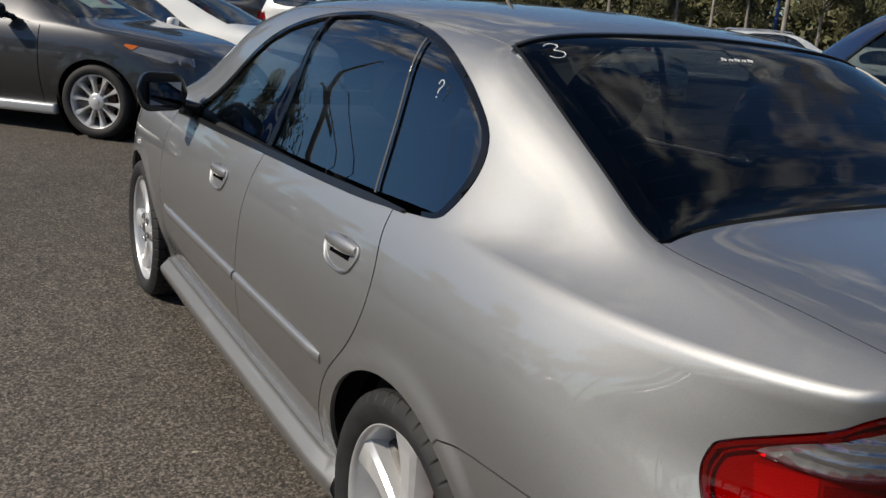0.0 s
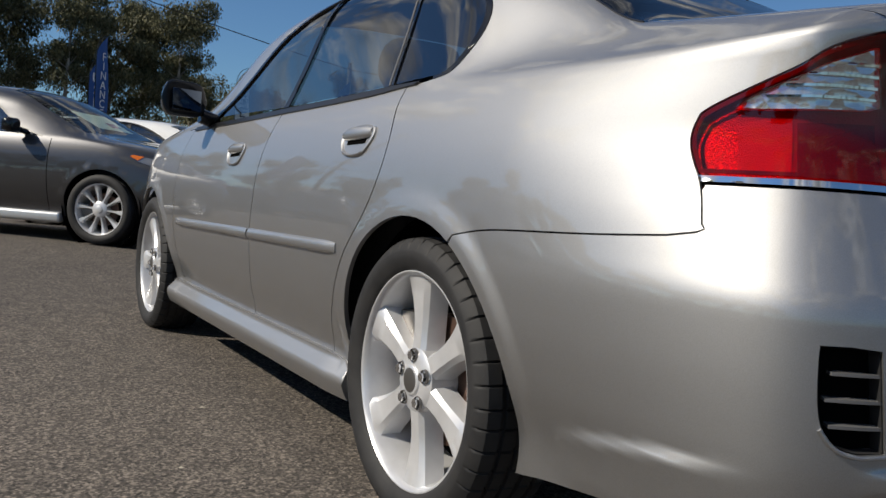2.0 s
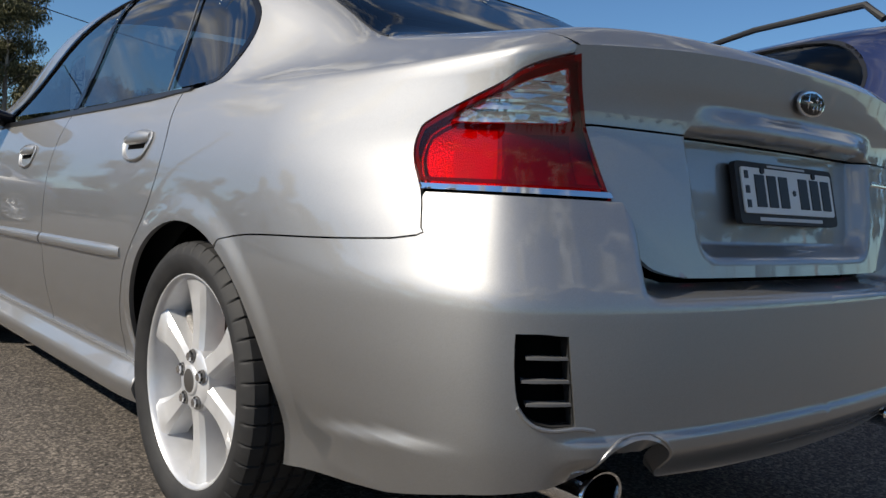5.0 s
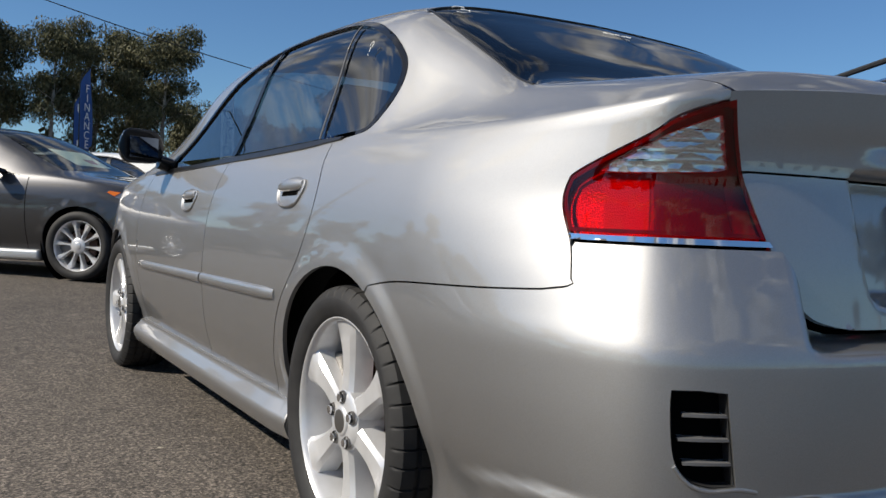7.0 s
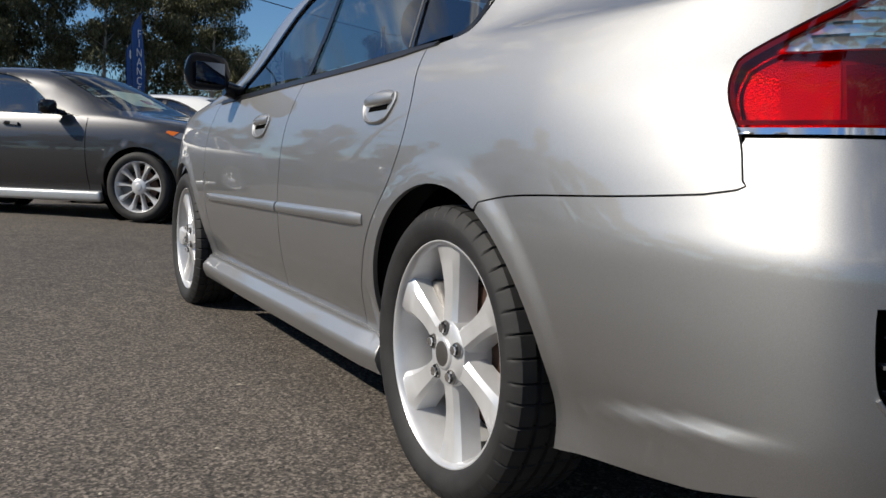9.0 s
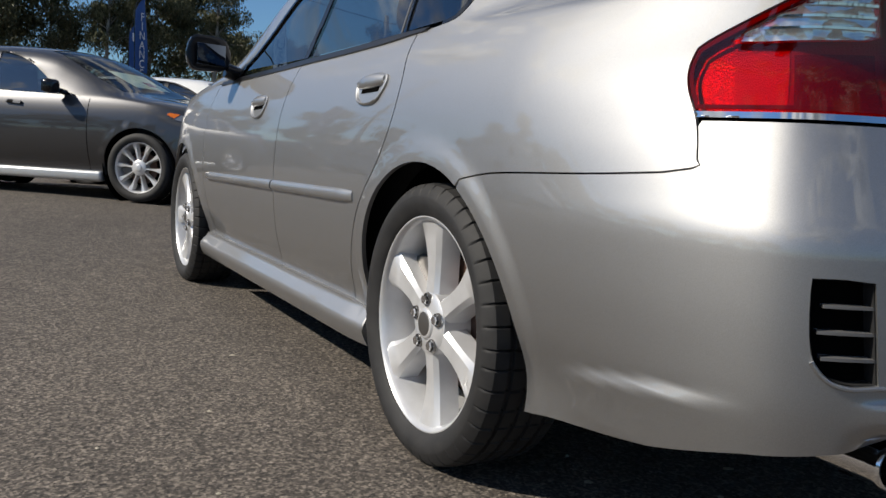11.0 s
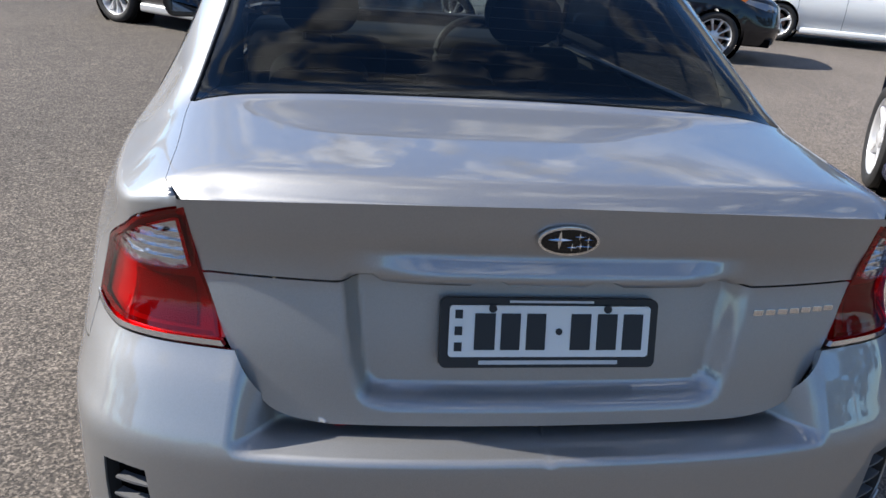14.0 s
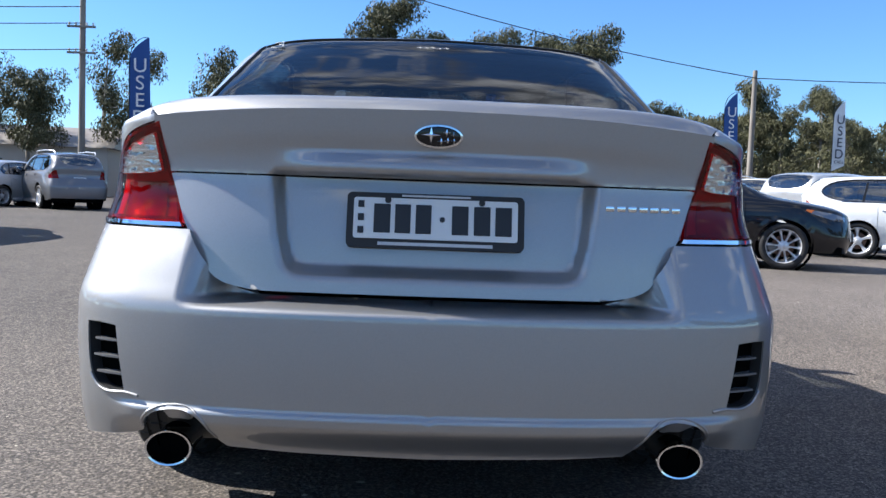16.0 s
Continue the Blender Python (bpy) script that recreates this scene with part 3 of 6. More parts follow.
def spoke_bm(r0, r1, w0, w1, x0, x1, deep, fat_dip=0.016):
    """One spoke from the hub (r0) to the rim (r1), widths w0 and w1, faces at x0 and x1 with a dished line between."""
    bm, rows = bmesh.new(), []
    for i in range(9):
        u = i / 8
        r, w = r0 + (r1 - r0) * u, w0 + (w1 - w0) * u ** 1.6 - fat_dip * math.sin(math.pi * u)
        x = x0 + (x1 - x0) * u - 0.010 * math.sin(math.pi * u)
        rows.append([bm.verts.new((x + dx, s * w / 2 * k, r)) for s, k, dx in ((-1, 1.12, -deep), (-1, 1.0, -0.010), (-1, 0.66, 0.0), (1, 0.66, 0.0), (1, 1.0, -0.010), (1, 1.12, -deep))])
    for a, b in zip(rows, rows[1:]):
        for i in range(5):
            bm.faces.new((a[i], a[i + 1], b[i + 1], b[i]))
    bm.faces.new(rows[0])
    bm.faces.new(rows[-1][::-1])
    return bm


def add_wheel(car, at, side, r=0.318, rim=0.244, width=0.215, spokes=6, fat=(0.066, 0.102), turn=0.0, fine=True, metal=None):
    """A road wheel under a car: tyre, rim, spokes, hub cap, nuts and brake disc; side: -1 left, 1 right."""
    metal = metal or ALLOY
    h = width / 2
    m = Matrix.Translation(at) @ (Matrix.Rotation(math.pi, 4, "Z") if side < 0 else Matrix()) @ Matrix.Rotation(turn, 4, "X")
    w = under(new("wheel"), car)
    w.matrix_basis = m
    part("tyre", tyre_mesh(r, width, rim - 0.006, 600 if fine else 72, fine), TYRE, w)
    lip = [(rim - 0.034, -h * 0.9), (rim - 0.032, -0.02), (rim - 0.024, h * 0.30), (rim - 0.014, h * 0.70), (rim - 0.010, h * 0.82), (rim - 0.004, h * 0.865), (rim + 0.001, h * 0.86), (rim + 0.001, h * 0.78), (rim - 0.01, h * 0.7)]
    part("rim", spun(lip, 96 if fine else 48), metal, w)
    for k in range(spokes):
        bm = spoke_bm(0.030, rim - 0.010, fat[0], fat[1], h * 0.76, h * 0.76, 0.055, 0.024 if fine else 0.016)
        part("spoke", bm, metal, w, place=Matrix.Rotation(2 * math.pi * k / spokes + 0.06, 4, "X"))
    hub = [(0.0, h * 0.84), (0.030, h * 0.84), (0.034, h * 0.82), (0.036, h * 0.79), (0.062, h * 0.76), (0.072, h * 0.70), (0.074, 0.0)]
    part("hub", spun(hub, 40), metal, w)
    if fine:
        part("hub_cap", spun([(0.0, h * 0.86), (0.020, h * 0.86), (0.027, h * 0.845), (0.027, h * 0.8)], 32), STEEL, w, "dull grey centre cap")
        for k in range(5):
            a = 2 * math.pi * k / 5 + 0.3
            pl = Matrix.Translation((h * 0.72, 0.055 * math.cos(a), 0.055 * math.sin(a))) @ Matrix.Rotation(math.pi / 2, 4, "Y")
            part("wheel_nut", tube(0.0105, 0.034, n=6), CHROME, w, place=pl)
            part("nut_well", spun([(0.013, 0.020), (0.0145, 0.0265), (0.0165, 0.020)], 20), STEEL, w, place=Matrix.Translation((h * 0.72 - 0.016, 0.055 * math.cos(a), 0.055 * math.sin(a))))
        part("valve", rod([(h * 0.30, 0.02, -rim + 0.045), (h * 0.42, 0.02, -rim + 0.072)], 0.005), MATTE, w)
    part("brake_disc", spun([(0.07, 0.01), (0.148, 0.01), (0.148, -0.015), (0.07, -0.015)], 48), RUST, w)
    part("caliper", box(0.07, 0.10, 0.13, Matrix.Translation((0.0, -0.12, 0.075))), STEEL, w, bevel=0.012)
    # added black disc: the shade behind the spokes is put into its colour
    part("wheel_shade", spun([(0.0, -h * 0.5), (rim - 0.05, -h * 0.5), (rim - 0.05, -h * 0.7)], 40), GAP, w)
    return w


# ---- the silver sedan ----
GAPW = 0.0022
sedan = thing("sedan", "silver metallic four-door sedan with tinted windows and alloy wheels", "car")

BELT0, BELT1, BELT2 = s_at_y(0.214), s_at_y(1.03), s_at_y(2.08)
DLO_REAR = [(0.800, 1.384), (0.55, 1.368), (0.36, 1.336), (0.20, 1.283), (0.09, 1.226), (0.02, 1.172), (-0.006, 1.10), (0.014, 1.035), (0.045, 1.003), (0.10, 0.994)]
DLO_FRONT = [(2.02, 0.952), (1.84, 1.006), (1.705, 1.073), (1.49, 1.222), (1.30, 1.312), (1.05, 1.368), (0.80, 1.384)]
dlo = curve(yz(DLO_FRONT), 5)[:-1] + curve(yz(DLO_REAR), 5) + [(s, 1.0) for s in np.linspace(BELT0, s_at_y(2.02), 16)]
DOOR_REAR = [(0.213, 0.984), (0.203, 0.93), (0.176, 0.866), (0.180, 0.766), (0.252, 0.653), (0.350, 0.556), (0.425, 0.45), (0.475, 0.36), (0.505, 0.282)]
DOOR_MID = [(1.03, 0.966), (1.06, 0.80), (1.085, 0.60), (1.13, 0.42), (1.178, 0.278)]
DOOR_FRONT = [(2.08, 0.943), (2.13, 0.80), (2.16, 0.60), (2.17, 0.42), (2.15, 0.262)]
SEAM = [(-0.187, 0.650), (-0.26, 0.664), (-0.386, 0.673), (-0.586, 0.682), (-0.70, 0.690)]
LAMP_FRONT = [(0.797, -0.745, 0.712), (0.790, -0.724, 0.772), (0.786, -0.700, 0.812), (0.780, -0.688, 0.847), (0.772, -0.695, 0.878)]
LAMP_TOP = [(0.772, -0.695, 0.878), (0.758, -0.728, 0.900), (0.735, -0.784, 0.929), (0.692, -0.855, 0.971), (0.650, -0.888, 0.993), (0.614, -0.905, 1.004)]
LID_SIDE = [(0.629, -0.872), (0.642, -0.736), (0.649, -0.564), (0.651, -0.432)]
GLASS_SIDE = [(0.651, -0.424), (0.631, -0.268), (0.604, -0.068), (0.574, 0.150)]
RAIL = [(0.574, 0.150), (0.578, 0.45), (0.580, 1.0), (0.565, 1.52)]
SCREEN_SIDE = [(0.565, 1.52), (0.600, 1.80), (0.655, 2.10), (0.700, 2.36)]

door_rear, door_mid, door_front = curve(yz(DOOR_REAR), 6), curve(yz(DOOR_MID), 6), curve(yz(DOOR_FRONT), 6)
seam = curve(yz(SEAM), 5) + wyz([(0.808, -0.742, 0.698), (0.800, -0.752, 0.704)])
lamp_front, lamp_top = curve(wyz(LAMP_FRONT), 5), np.array(curve(wyz(LAMP_TOP), 5))
_fair = np.polyval(np.polyfit(lamp_top[:, 0], lamp_top[:, 1], 2), lamp_top[:, 0])  # an even sweep over the lamp
lamp_top[:, 1] += (_fair - lamp_top[:, 1]) * np.sin(np.linspace(0, np.pi, len(lamp_top))) ** 0.5
lamp_top = [tuple(q) for q in lamp_top.tolist()]
lid_side, glass_side, rail, screen_side = curve(wy(LID_SIDE), 5), curve(wy(GLASS_SIDE), 5), curve(wy(RAIL), 6), curve(wy(SCREEN_SIDE), 5)
arch_rear = yz(arc(0.0, 0.315, 0.362, -16, 118, 26))
a_base = yz([(2.30, 0.93), (2.12, 0.944)])

quarter = door_rear + yz([(0.47, 0.24), (0.355, 0.205)]) + arch_rear + seam + lamp_front[:-1] + lamp_top + lid_side + glass_side[:-1] + rail[:-1] + screen_side + a_base + curve(yz(DLO_FRONT), 5)[:-1] + curve(yz(DLO_REAR), 5)
left = trimmed(skin, quarter, step=0.018, gap=GAPW, blur=0.022)
panel("body_side", left, SILVER, sedan)
panel("body_side", flipped(left), SILVER, sedan)

rear_door = door_mid + [(s, v) for s, v in yz([(y, 0.277) for y in np.linspace(1.16, 0.52, 10)])] + door_rear[::-1] + [(s, 1.0) for s in np.linspace(BELT0, BELT1, 12)]
front_door = door_front + yz([(y, 0.268) for y in np.linspace(2.13, 1.20, 12)]) + door_mid[::-1] + [(s, 1.0) for s in np.linspace(BELT1, BELT2, 12)]
for name, line in (("rear_door", rear_door), ("front_door", front_door)):
    d = trimmed(skin, line, step=0.028, gap=GAPW)
    panel(name, d, SILVER, sedan)
    panel(name, flipped(d), SILVER, sedan)

arch_front = yz(arc(2.64, 0.315, 0.362, 180, -14, 34))
fender = yz([(2.15, 0.262), (2.16, 0.21), (2.275, 0.20)]) + arch_front + yz([(3.05, 0.20)]) + wyz([])
fender = fender + [(s_near(0.80, 3.16), v_at_z(s_near(0.80, 3.16), z)) for z in (0.24, 0.45, 0.62)] + wy([(0.66, 3.1), (0.69, 2.8), (0.71, 2.5)]) + [(s_at_y(2.3), 1.02), (BELT2, 1.0)] + door_front
d = trimmed(skin, fender, step=0.04, gap=GAPW)
panel("front_fender", d, SILVER, sedan)
panel("front_fender", flipped(d), SILVER, sedan)
nose = [(s, v_at_z(s, 0.24)) for s in np.linspace(0.001, s_near(0.80, 3.16), 12)] + [(s_near(0.80, 3.16), v_at_z(s_near(0.80, 3.16), 0.62)), (s_near(0.62, 3.44), 1.0), (0.001, 1.0)]
d = trimmed(skin, nose, step=0.05, gap=GAPW, centre=True)
panel("front_bumper", both(d, flipped(d)), SILVER, sedan)
hood = [(0.02, 1.02)] + [(s, 1.02) for s in np.linspace(0.3, s_near(0.7, 3.38), 5)] + wy([(0.66, 3.1), (0.69, 2.8), (0.70, 2.5), (0.62, 2.44), (0.40, 2.48)]) + [(wy([(0.2, 2.50)])[0][0], 2.0), (0.02, 2.0)]
d = trimmed(skin, hood, step=0.05, gap=GAPW, centre=True)
panel("hood", both(d, flipped(d)), SILVER, sedan)

# roof, screens
roof_line = wy([(w, 0.150 + 0.012 * (1 - (w / 0.57) ** 2)) for w in np.linspace(0.568, 0.03, 10)]) + [(wy([(0.01, 0.163)])[0][0], 2.0)] + [(wy([(0.01, 1.56)])[0][0], 2.0)] + wy([(w, 1.52 + 0.04 * (1 - (w / 0.56) ** 2)) for w in np.linspace(0.05, 0.558, 8)]) + wy([(0.572, 1.0), (0.570, 0.45)])
d = trimmed(skin, roof_line, step=0.04, gap=0.0, centre=True)
panel("roof", both(d, flipped(d)), SILVER, sedan)


def across(w_y, n=10):
    """A line from the side to the middle, given at its ends by (half width, y, y in the middle)."""
    w0, y0, y1 = w_y
    return wy([(w, y1 + (y0 - y1) * (w / w0) ** 2) for w in np.linspace(w0, 0.02, n)]) + [(wy([(0.01, y1)])[0][0], 2.0)]


rear_glass_line = [p for p in glass_side] + across((0.565, 0.150, 0.160))[1:] + across((0.640, -0.428, -0.408))[::-1]
d = trimmed(skin, rear_glass_line, step=0.04, gap=0.004, offset=-0.003, thick=0.0, centre=True)
REAR_GLASS = panel("rear_window", both(d, flipped(d)), TINT, sedan, "dark tinted rear window")
screen_line = across((0.555, 1.53, 1.57)) + across((0.69, 2.38, 2.52))[::-1] + screen_side[::-1]
d = trimmed(skin, screen_line, step=0.06, gap=0.004, offset=-0.003, thick=0.0, centre=True)
panel("windscreen", both(d, flipped(d)), CLEAR, sedan, "clear windscreen")

# black band painted round the rear window's edge and its rubber seal
band_out = shrunk(np.array(glass_side + across((0.565, 0.150, 0.160))[1:] + across((0.640, -0.428, -0.408))[::-1]) * (1, 0.8), 0.003) / (1, 0.8)
side_in = curve(wy([(0.600, -0.375), (0.585, -0.25), (0.558, -0.068), (0.532, 0.105)]), 5)
d = trimmed(skin, [tuple(p) for p in band_out[: len(glass_side)]] + side_in[::-1], step=0.03, offset=-0.0055, thick=0.0)
panel("glass_border", d, GLOSS, REAR_GLASS, "black printed border")
panel("glass_border", flipped(d), GLOSS, REAR_GLASS, "black printed border")
top_strip = across((0.565, 0.146, 0.156)) + across((0.545, 0.112, 0.122))[::-1]
d = trimmed(skin, top_strip, step=0.03, offset=-0.0055, thick=0.0, centre=True)
panel("glass_border", both(d, flipped(d)), GLOSS, REAR_GLASS, "black printed border")
low_strip = across((0.640, -0.424, -0.404)) + across((0.610, -0.385, -0.362))[::-1]
d = trimmed(skin, low_strip, step=0.03, offset=-0.0055, thick=0.0, centre=True)
panel("glass_border", both(d, flipped(d)), GLOSS, REAR_GLASS, "black printed border")


def seal(name, line, width, mat, lift=0.004, parent=None, mirror=True, surf=None):
    """A raised strip along a line on the skin."""
    p = np.array(line, float)
    sc = np.array([1, 0.8])
    d = np.gradient(p * sc, axis=0)
    n = np.stack([-d[:, 1], d[:, 0]], -1) / (np.linalg.norm(d, axis=1, keepdims=True) + 1e-9)
    ring = np.concatenate([(p * sc + n * width / 2) / sc, ((p * sc - n * width / 2) / sc)[::-1]])
    e = trimmed(surf or skin, ring.tolist(), step=0.02, offset=lift, thick=lift + 0.004)
    panel(name, e, mat, parent or sedan)
    if mirror:
        panel(name, flipped(e), mat, parent or sedan)


seal("window_seal", glass_side, 0.008, TRIM, 0.002)
seal("roof_moulding", rail, 0.010, SILVER, 0.002)
d = trimmed(skin, across((0.566, 0.156, 0.166)) + across((0.566, 0.146, 0.156))[::-1], step=0.03, offset=0.001, thick=0.006, centre=True)
panel("window_seal", both(d, flipped(d)), TRIM, sedan)

# side glass, its black surround and pillars
SC = np.array([1, 0.8])
ring_in = shrunk(np.array(dlo) * SC, 0.021) / SC
upper_run = len(curve(yz(DLO_FRONT), 5)[:-1] + curve(yz(DLO_REAR), 5))
surround = [tuple(p) for p in np.array(dlo)[:upper_run]] + [tuple(p) for p in ring_in[:upper_run][::-1]]
d = trimmed(skin, surround, step=0.02, gap=0.0, offset=0.001, thick=0.014)
panel("window_frame", d, GLOSS, sedan, "gloss black window surround")
panel("window_frame", flipped(d), GLOSS, sedan, "gloss black window surround")
belt = [(s, 0.987 + 0.012 * float(ease(s, s_at_y(0.40), s_at_y(0.15)))) for s in np.linspace(s_at_y(2.06), s_at_y(0.165), 24)] + [(s, 1.030) for s in np.linspace(s_at_y(0.15), s_at_y(2.06), 24)]
d = trimmed(skin, belt, step=0.02, offset=0.005, thick=0.014)
panel("belt_moulding", d, TRIM, sedan, "satin black belt moulding")
panel("belt_moulding", flipped(d), TRIM, sedan, "satin black belt moulding")


def pillar(y0, z0, y1, z1, w0, w1, mat, off):
    line = yz([(y0 + w0, z0), (y1 + w1, z1), (y1 - w1, z1), (y0 - w0, z0)])
    e = trimmed(skin, line, step=0.02, offset=off, thick=0.003)
    panel("window_pillar", e, mat, sedan)
    panel("window_pillar", flipped(e), mat, sedan)


pillar(1.035, 0.98, 1.015, 1.362, 0.021, 0.013, GLOSS, 0.0)
pillar(0.318, 0.995, 0.425, 1.335, 0.0042, 0.0038, STEEL, 0.002)
pillar(1.90, 0.955, 1.80, 1.02, 0.055, 0.012, GLOSS, 0.0)
front_pane = yz([(1.02, 0.985), (1.0, 1.36)]) + curve(yz([(1.05, 1.36), (1.30, 1.305), (1.49, 1.215), (1.70, 1.07), (1.9, 0.985)]), 5)
rear_pane = yz([(0.318, 1.0), (0.425, 1.345), (0.55, 1.362), (0.8, 1.378), (1.0, 1.37), (1.03, 0.985)])
quarter_pane = yz([(0.318, 1.0)]) + yz([(0.425, 1.345)]) + curve(yz([(0.36, 1.330), (0.20, 1.277), (0.09, 1.22), (0.03, 1.17), (0.004, 1.10), (0.024, 1.04), (0.06, 1.01)]), 4)
for name, line in (("front_window", front_pane), ("rear_side_window", rear_pane), ("quarter_window", quarter_pane)):
    e = trimmed(skin, line, step=0.05, offset=-0.006, thick=0.0)
    panel(name, e, DARK_TINT, sedan, "dark tinted side glass")
    panel(name, flipped(e), DARK_TINT, sedan, "dark tinted side glass")

# boot lid: top and upright face
lid_edge = [(s, 1.0) for s in np.linspace(lamp_top[-1][0] - 0.003, S_END - 0.004, 40)]
lid_top = lid_side[::-1] + lid_edge + [(S_END - 0.004, 2.0), (wy([(0.01, -0.420)])[0][0], 2.0)] + across((0.640, -0.440, -0.420))[::-1]
d = trimmed(skin, lid_top, step=0.016, gap=0.0006, thick=0.0, centre=True, fold=(1.0001, 9.0))
LID_OB = panel("boot_lid", both(d, flipped(d)), SILVER, sedan)
LID_L = [(-0.603, 0.968), (-0.590, 0.905), (-0.584, 0.893)]
LID_B = [(-0.584, 0.890), (-0.566, 0.84), (-0.547, 0.785), (-0.516, 0.728), (-0.496, 0.694), (-0.474, 0.669), (-0.441, 0.654), (-0.40, 0.646)]
lip = skin(np.linspace(lamp_top[-1][0] + 0.002, S_END - 0.004, 40), 0.974 + GAPW / 0.8)[:, [0, 2]]
top_edge = [(float(x), float(z)) for x, z in lip] + [(-float(x), float(z)) for x, z in lip[::-1]]
up_face = curve(LID_L, 4) + [(x, 0.8940) for x in np.linspace(-0.57, 0.57, 30)] + [(-x, z) for x, z in curve(LID_L, 4)][::-1] + top_edge
d = trimmed(rear_face, up_face, step=0.014, vs=1.0, gap=0.0008, sign=1, thick=0.0)
panel("boot_face", d, SILVER, LID_OB)
band_s = np.linspace(lamp_top[-1][0] - 0.012, S_END - 0.004, 60)
d = trimmed(skin, [(s, 0.9705) for s in band_s] + [(s, 1.0) for s in band_s[::-1]], step=0.008, offset=0.0003, thick=0.0, centre=True, fold=(-9.0, 1.0))
panel("boot_lip", both(d, flipped(d)), SILVER, LID_OB)
low_face = curve(LID_B, 5) + [(x, 0.643) for x in np.linspace(-0.37, 0.37, 20)] + [(-x, z) for x, z in curve(LID_B, 5)][::-1] + [(x, 0.8922) for x in np.linspace(0.57, -0.57, 30)]
d = trimmed(rear_face, low_face, step=0.0085, vs=1.0, gap=0.0012, sign=1)
panel("boot_face", d, SILVER, LID_OB)

# rear bumper with exhaust cut-outs
def bw(points):
    """(half width, z) on the bumper's rear."""
    return [(float(_dense[np.argmin(np.where(_dy < -0.9, np.abs(_dw - w), 9))]), z) for w, z in points]


b_arch = [(s_at_y(y), z) for y, z in arc(0.0, 0.315, 0.362, 119, 196, 16)]
def to_z(points):
    return [(s, Z_LOW + v * (float(EDGE(s)) - Z_LOW)) for s, v in points]


b_top = to_z(seam)[::-1]
b_corner = [(s, z) for s, z in to_z(lamp_front) if z < 0.768]
s_c = b_corner[-1][0]
b_lamp = [(s, 0.7705) for s in np.linspace(s_c + 0.004, bw([(0.55, 0.77)])[0][0], 9)]
b_lid = bw([(0.546, 0.770), (0.521, 0.728), (0.501, 0.694), (0.479, 0.669), (0.446, 0.643), (0.40, 0.633)]) + bw([(w, 0.632) for w in np.linspace(0.36, 0.03, 8)]) + [(S_END, 0.632)]
ARCH = curve([(0.440, 0.303), (0.456, 0.318), (0.466, 0.347), (0.482, 0.373), (0.508, 0.388), (0.54, 0.391), (0.58, 0.382), (0.606, 0.360), (0.622, 0.334), (0.648, 0.322)], 4)
b_low = [(S_END, 0.292)] + bw([(0.1, 0.293), (0.3, 0.297)] + ARCH + [(0.70, 0.318)]) + [(s_near(0.795, -0.86), 0.30), (s_at_y(-0.70), 0.262), (s_at_y(-0.5), 0.232), (s_at_y(-0.345), 0.212)]
VENT = [(0.748, 0.562), (0.715, 0.563), (0.676, 0.560), (0.668, 0.50), (0.656, 0.421), (0.690, 0.419), (0.720, 0.428), (0.738, 0.452), (0.746, 0.50)]
vent = bw(VENT[:5] + [tuple(p) for p in curve(VENT[5:] + VENT[:1], 4)[:-1]])
SLAT = material("satin grey slat", (0.13, 0.13, 0.134), 0.25)
bumper = [(s, z) for s, z in b_arch[::-1]] + b_top[::-1] + b_corner + b_lamp + b_lid + b_low
d = trimmed(bumper_skin, bumper, [vent], step=0.011, vs=1.0, gap=0.001, thick=0.034, centre=True)
BUMPER = panel("rear_bumper", both(d, flipped(d)), SILVER, sedan)
for flip in (0, 1):
    e = trimmed(bumper_skin, [tuple(p) for p in shrunk(vent, -0.004)], step=0.02, vs=1.0, offset=-0.028, thick=0.0)
    v_ob = panel("bumper_vent", flipped(e) if flip else e, GAP, BUMPER, "black dummy vent with slats")
    ring_v = np.array(shrunk(vent, 0.0012))
    nw_v, ny_v = plan(ring_v[:, 0])[2:]
    rim_v = bumper_skin(ring_v[:, 0], ring_v[:, 1])
    deep_v = np.stack([nw_v, ny_v, 0 * nw_v], -1)
    bm, sg = bmesh.new(), np.array((1 if flip == 0 else -1, 1, 1))
    lines = [[bm.verts.new((p_ - q_ * k_) * sg) for p_, q_ in zip(rim_v, deep_v)] for k_ in (0.003, 0.030)]
    for i_ in range(len(rim_v)):
        j_ = (i_ + 1) % len(rim_v)
        bm.faces.new((lines[0][i_], lines[0][j_], lines[1][j_], lines[1][i_]))
    part("vent_liner", bm, MATTE, v_ob)
    for z in (0.526, 0.490, 0.454):
        a = 0.012 * (0.5 - z) / 0.1
        bar = bw([(0.664 - a, z + 0.002), (0.736 + a - (0.012 if z < 0.46 else 0), z + 0.002), (0.736 + a - (0.012 if z < 0.46 else 0), z - 0.0025), (0.664 - a, z - 0.0025)])
        e = trimmed(bumper_skin, bar, step=0.02, vs=1.0, offset=-0.005, thick=0.02)
        panel("slat", flipped(e) if flip else e, SLAT, v_ob)

# raised flanges under the vents and over the exhausts
def flange(name, points, r, lift):
    for side in (-1, 1):
        q = [bumper_skin(np.array(s), np.array(z)) for s, z in bw(points)]
        part(name, rod([(side * float(x), float(y) - lift, float(z)) for x, y, z in q], r, 8), SILVER, BUMPER)


flange("vent_lip", curve([(0.622, 0.412), (0.656, 0.417), (0.69, 0.415), (0.722, 0.425), (0.741, 0.450)], 5), 0.0035, 0.001)
flange("arch_lip", [(w, z + 0.010) for w, z in ARCH[4:-4]], 0.003, 0.0)

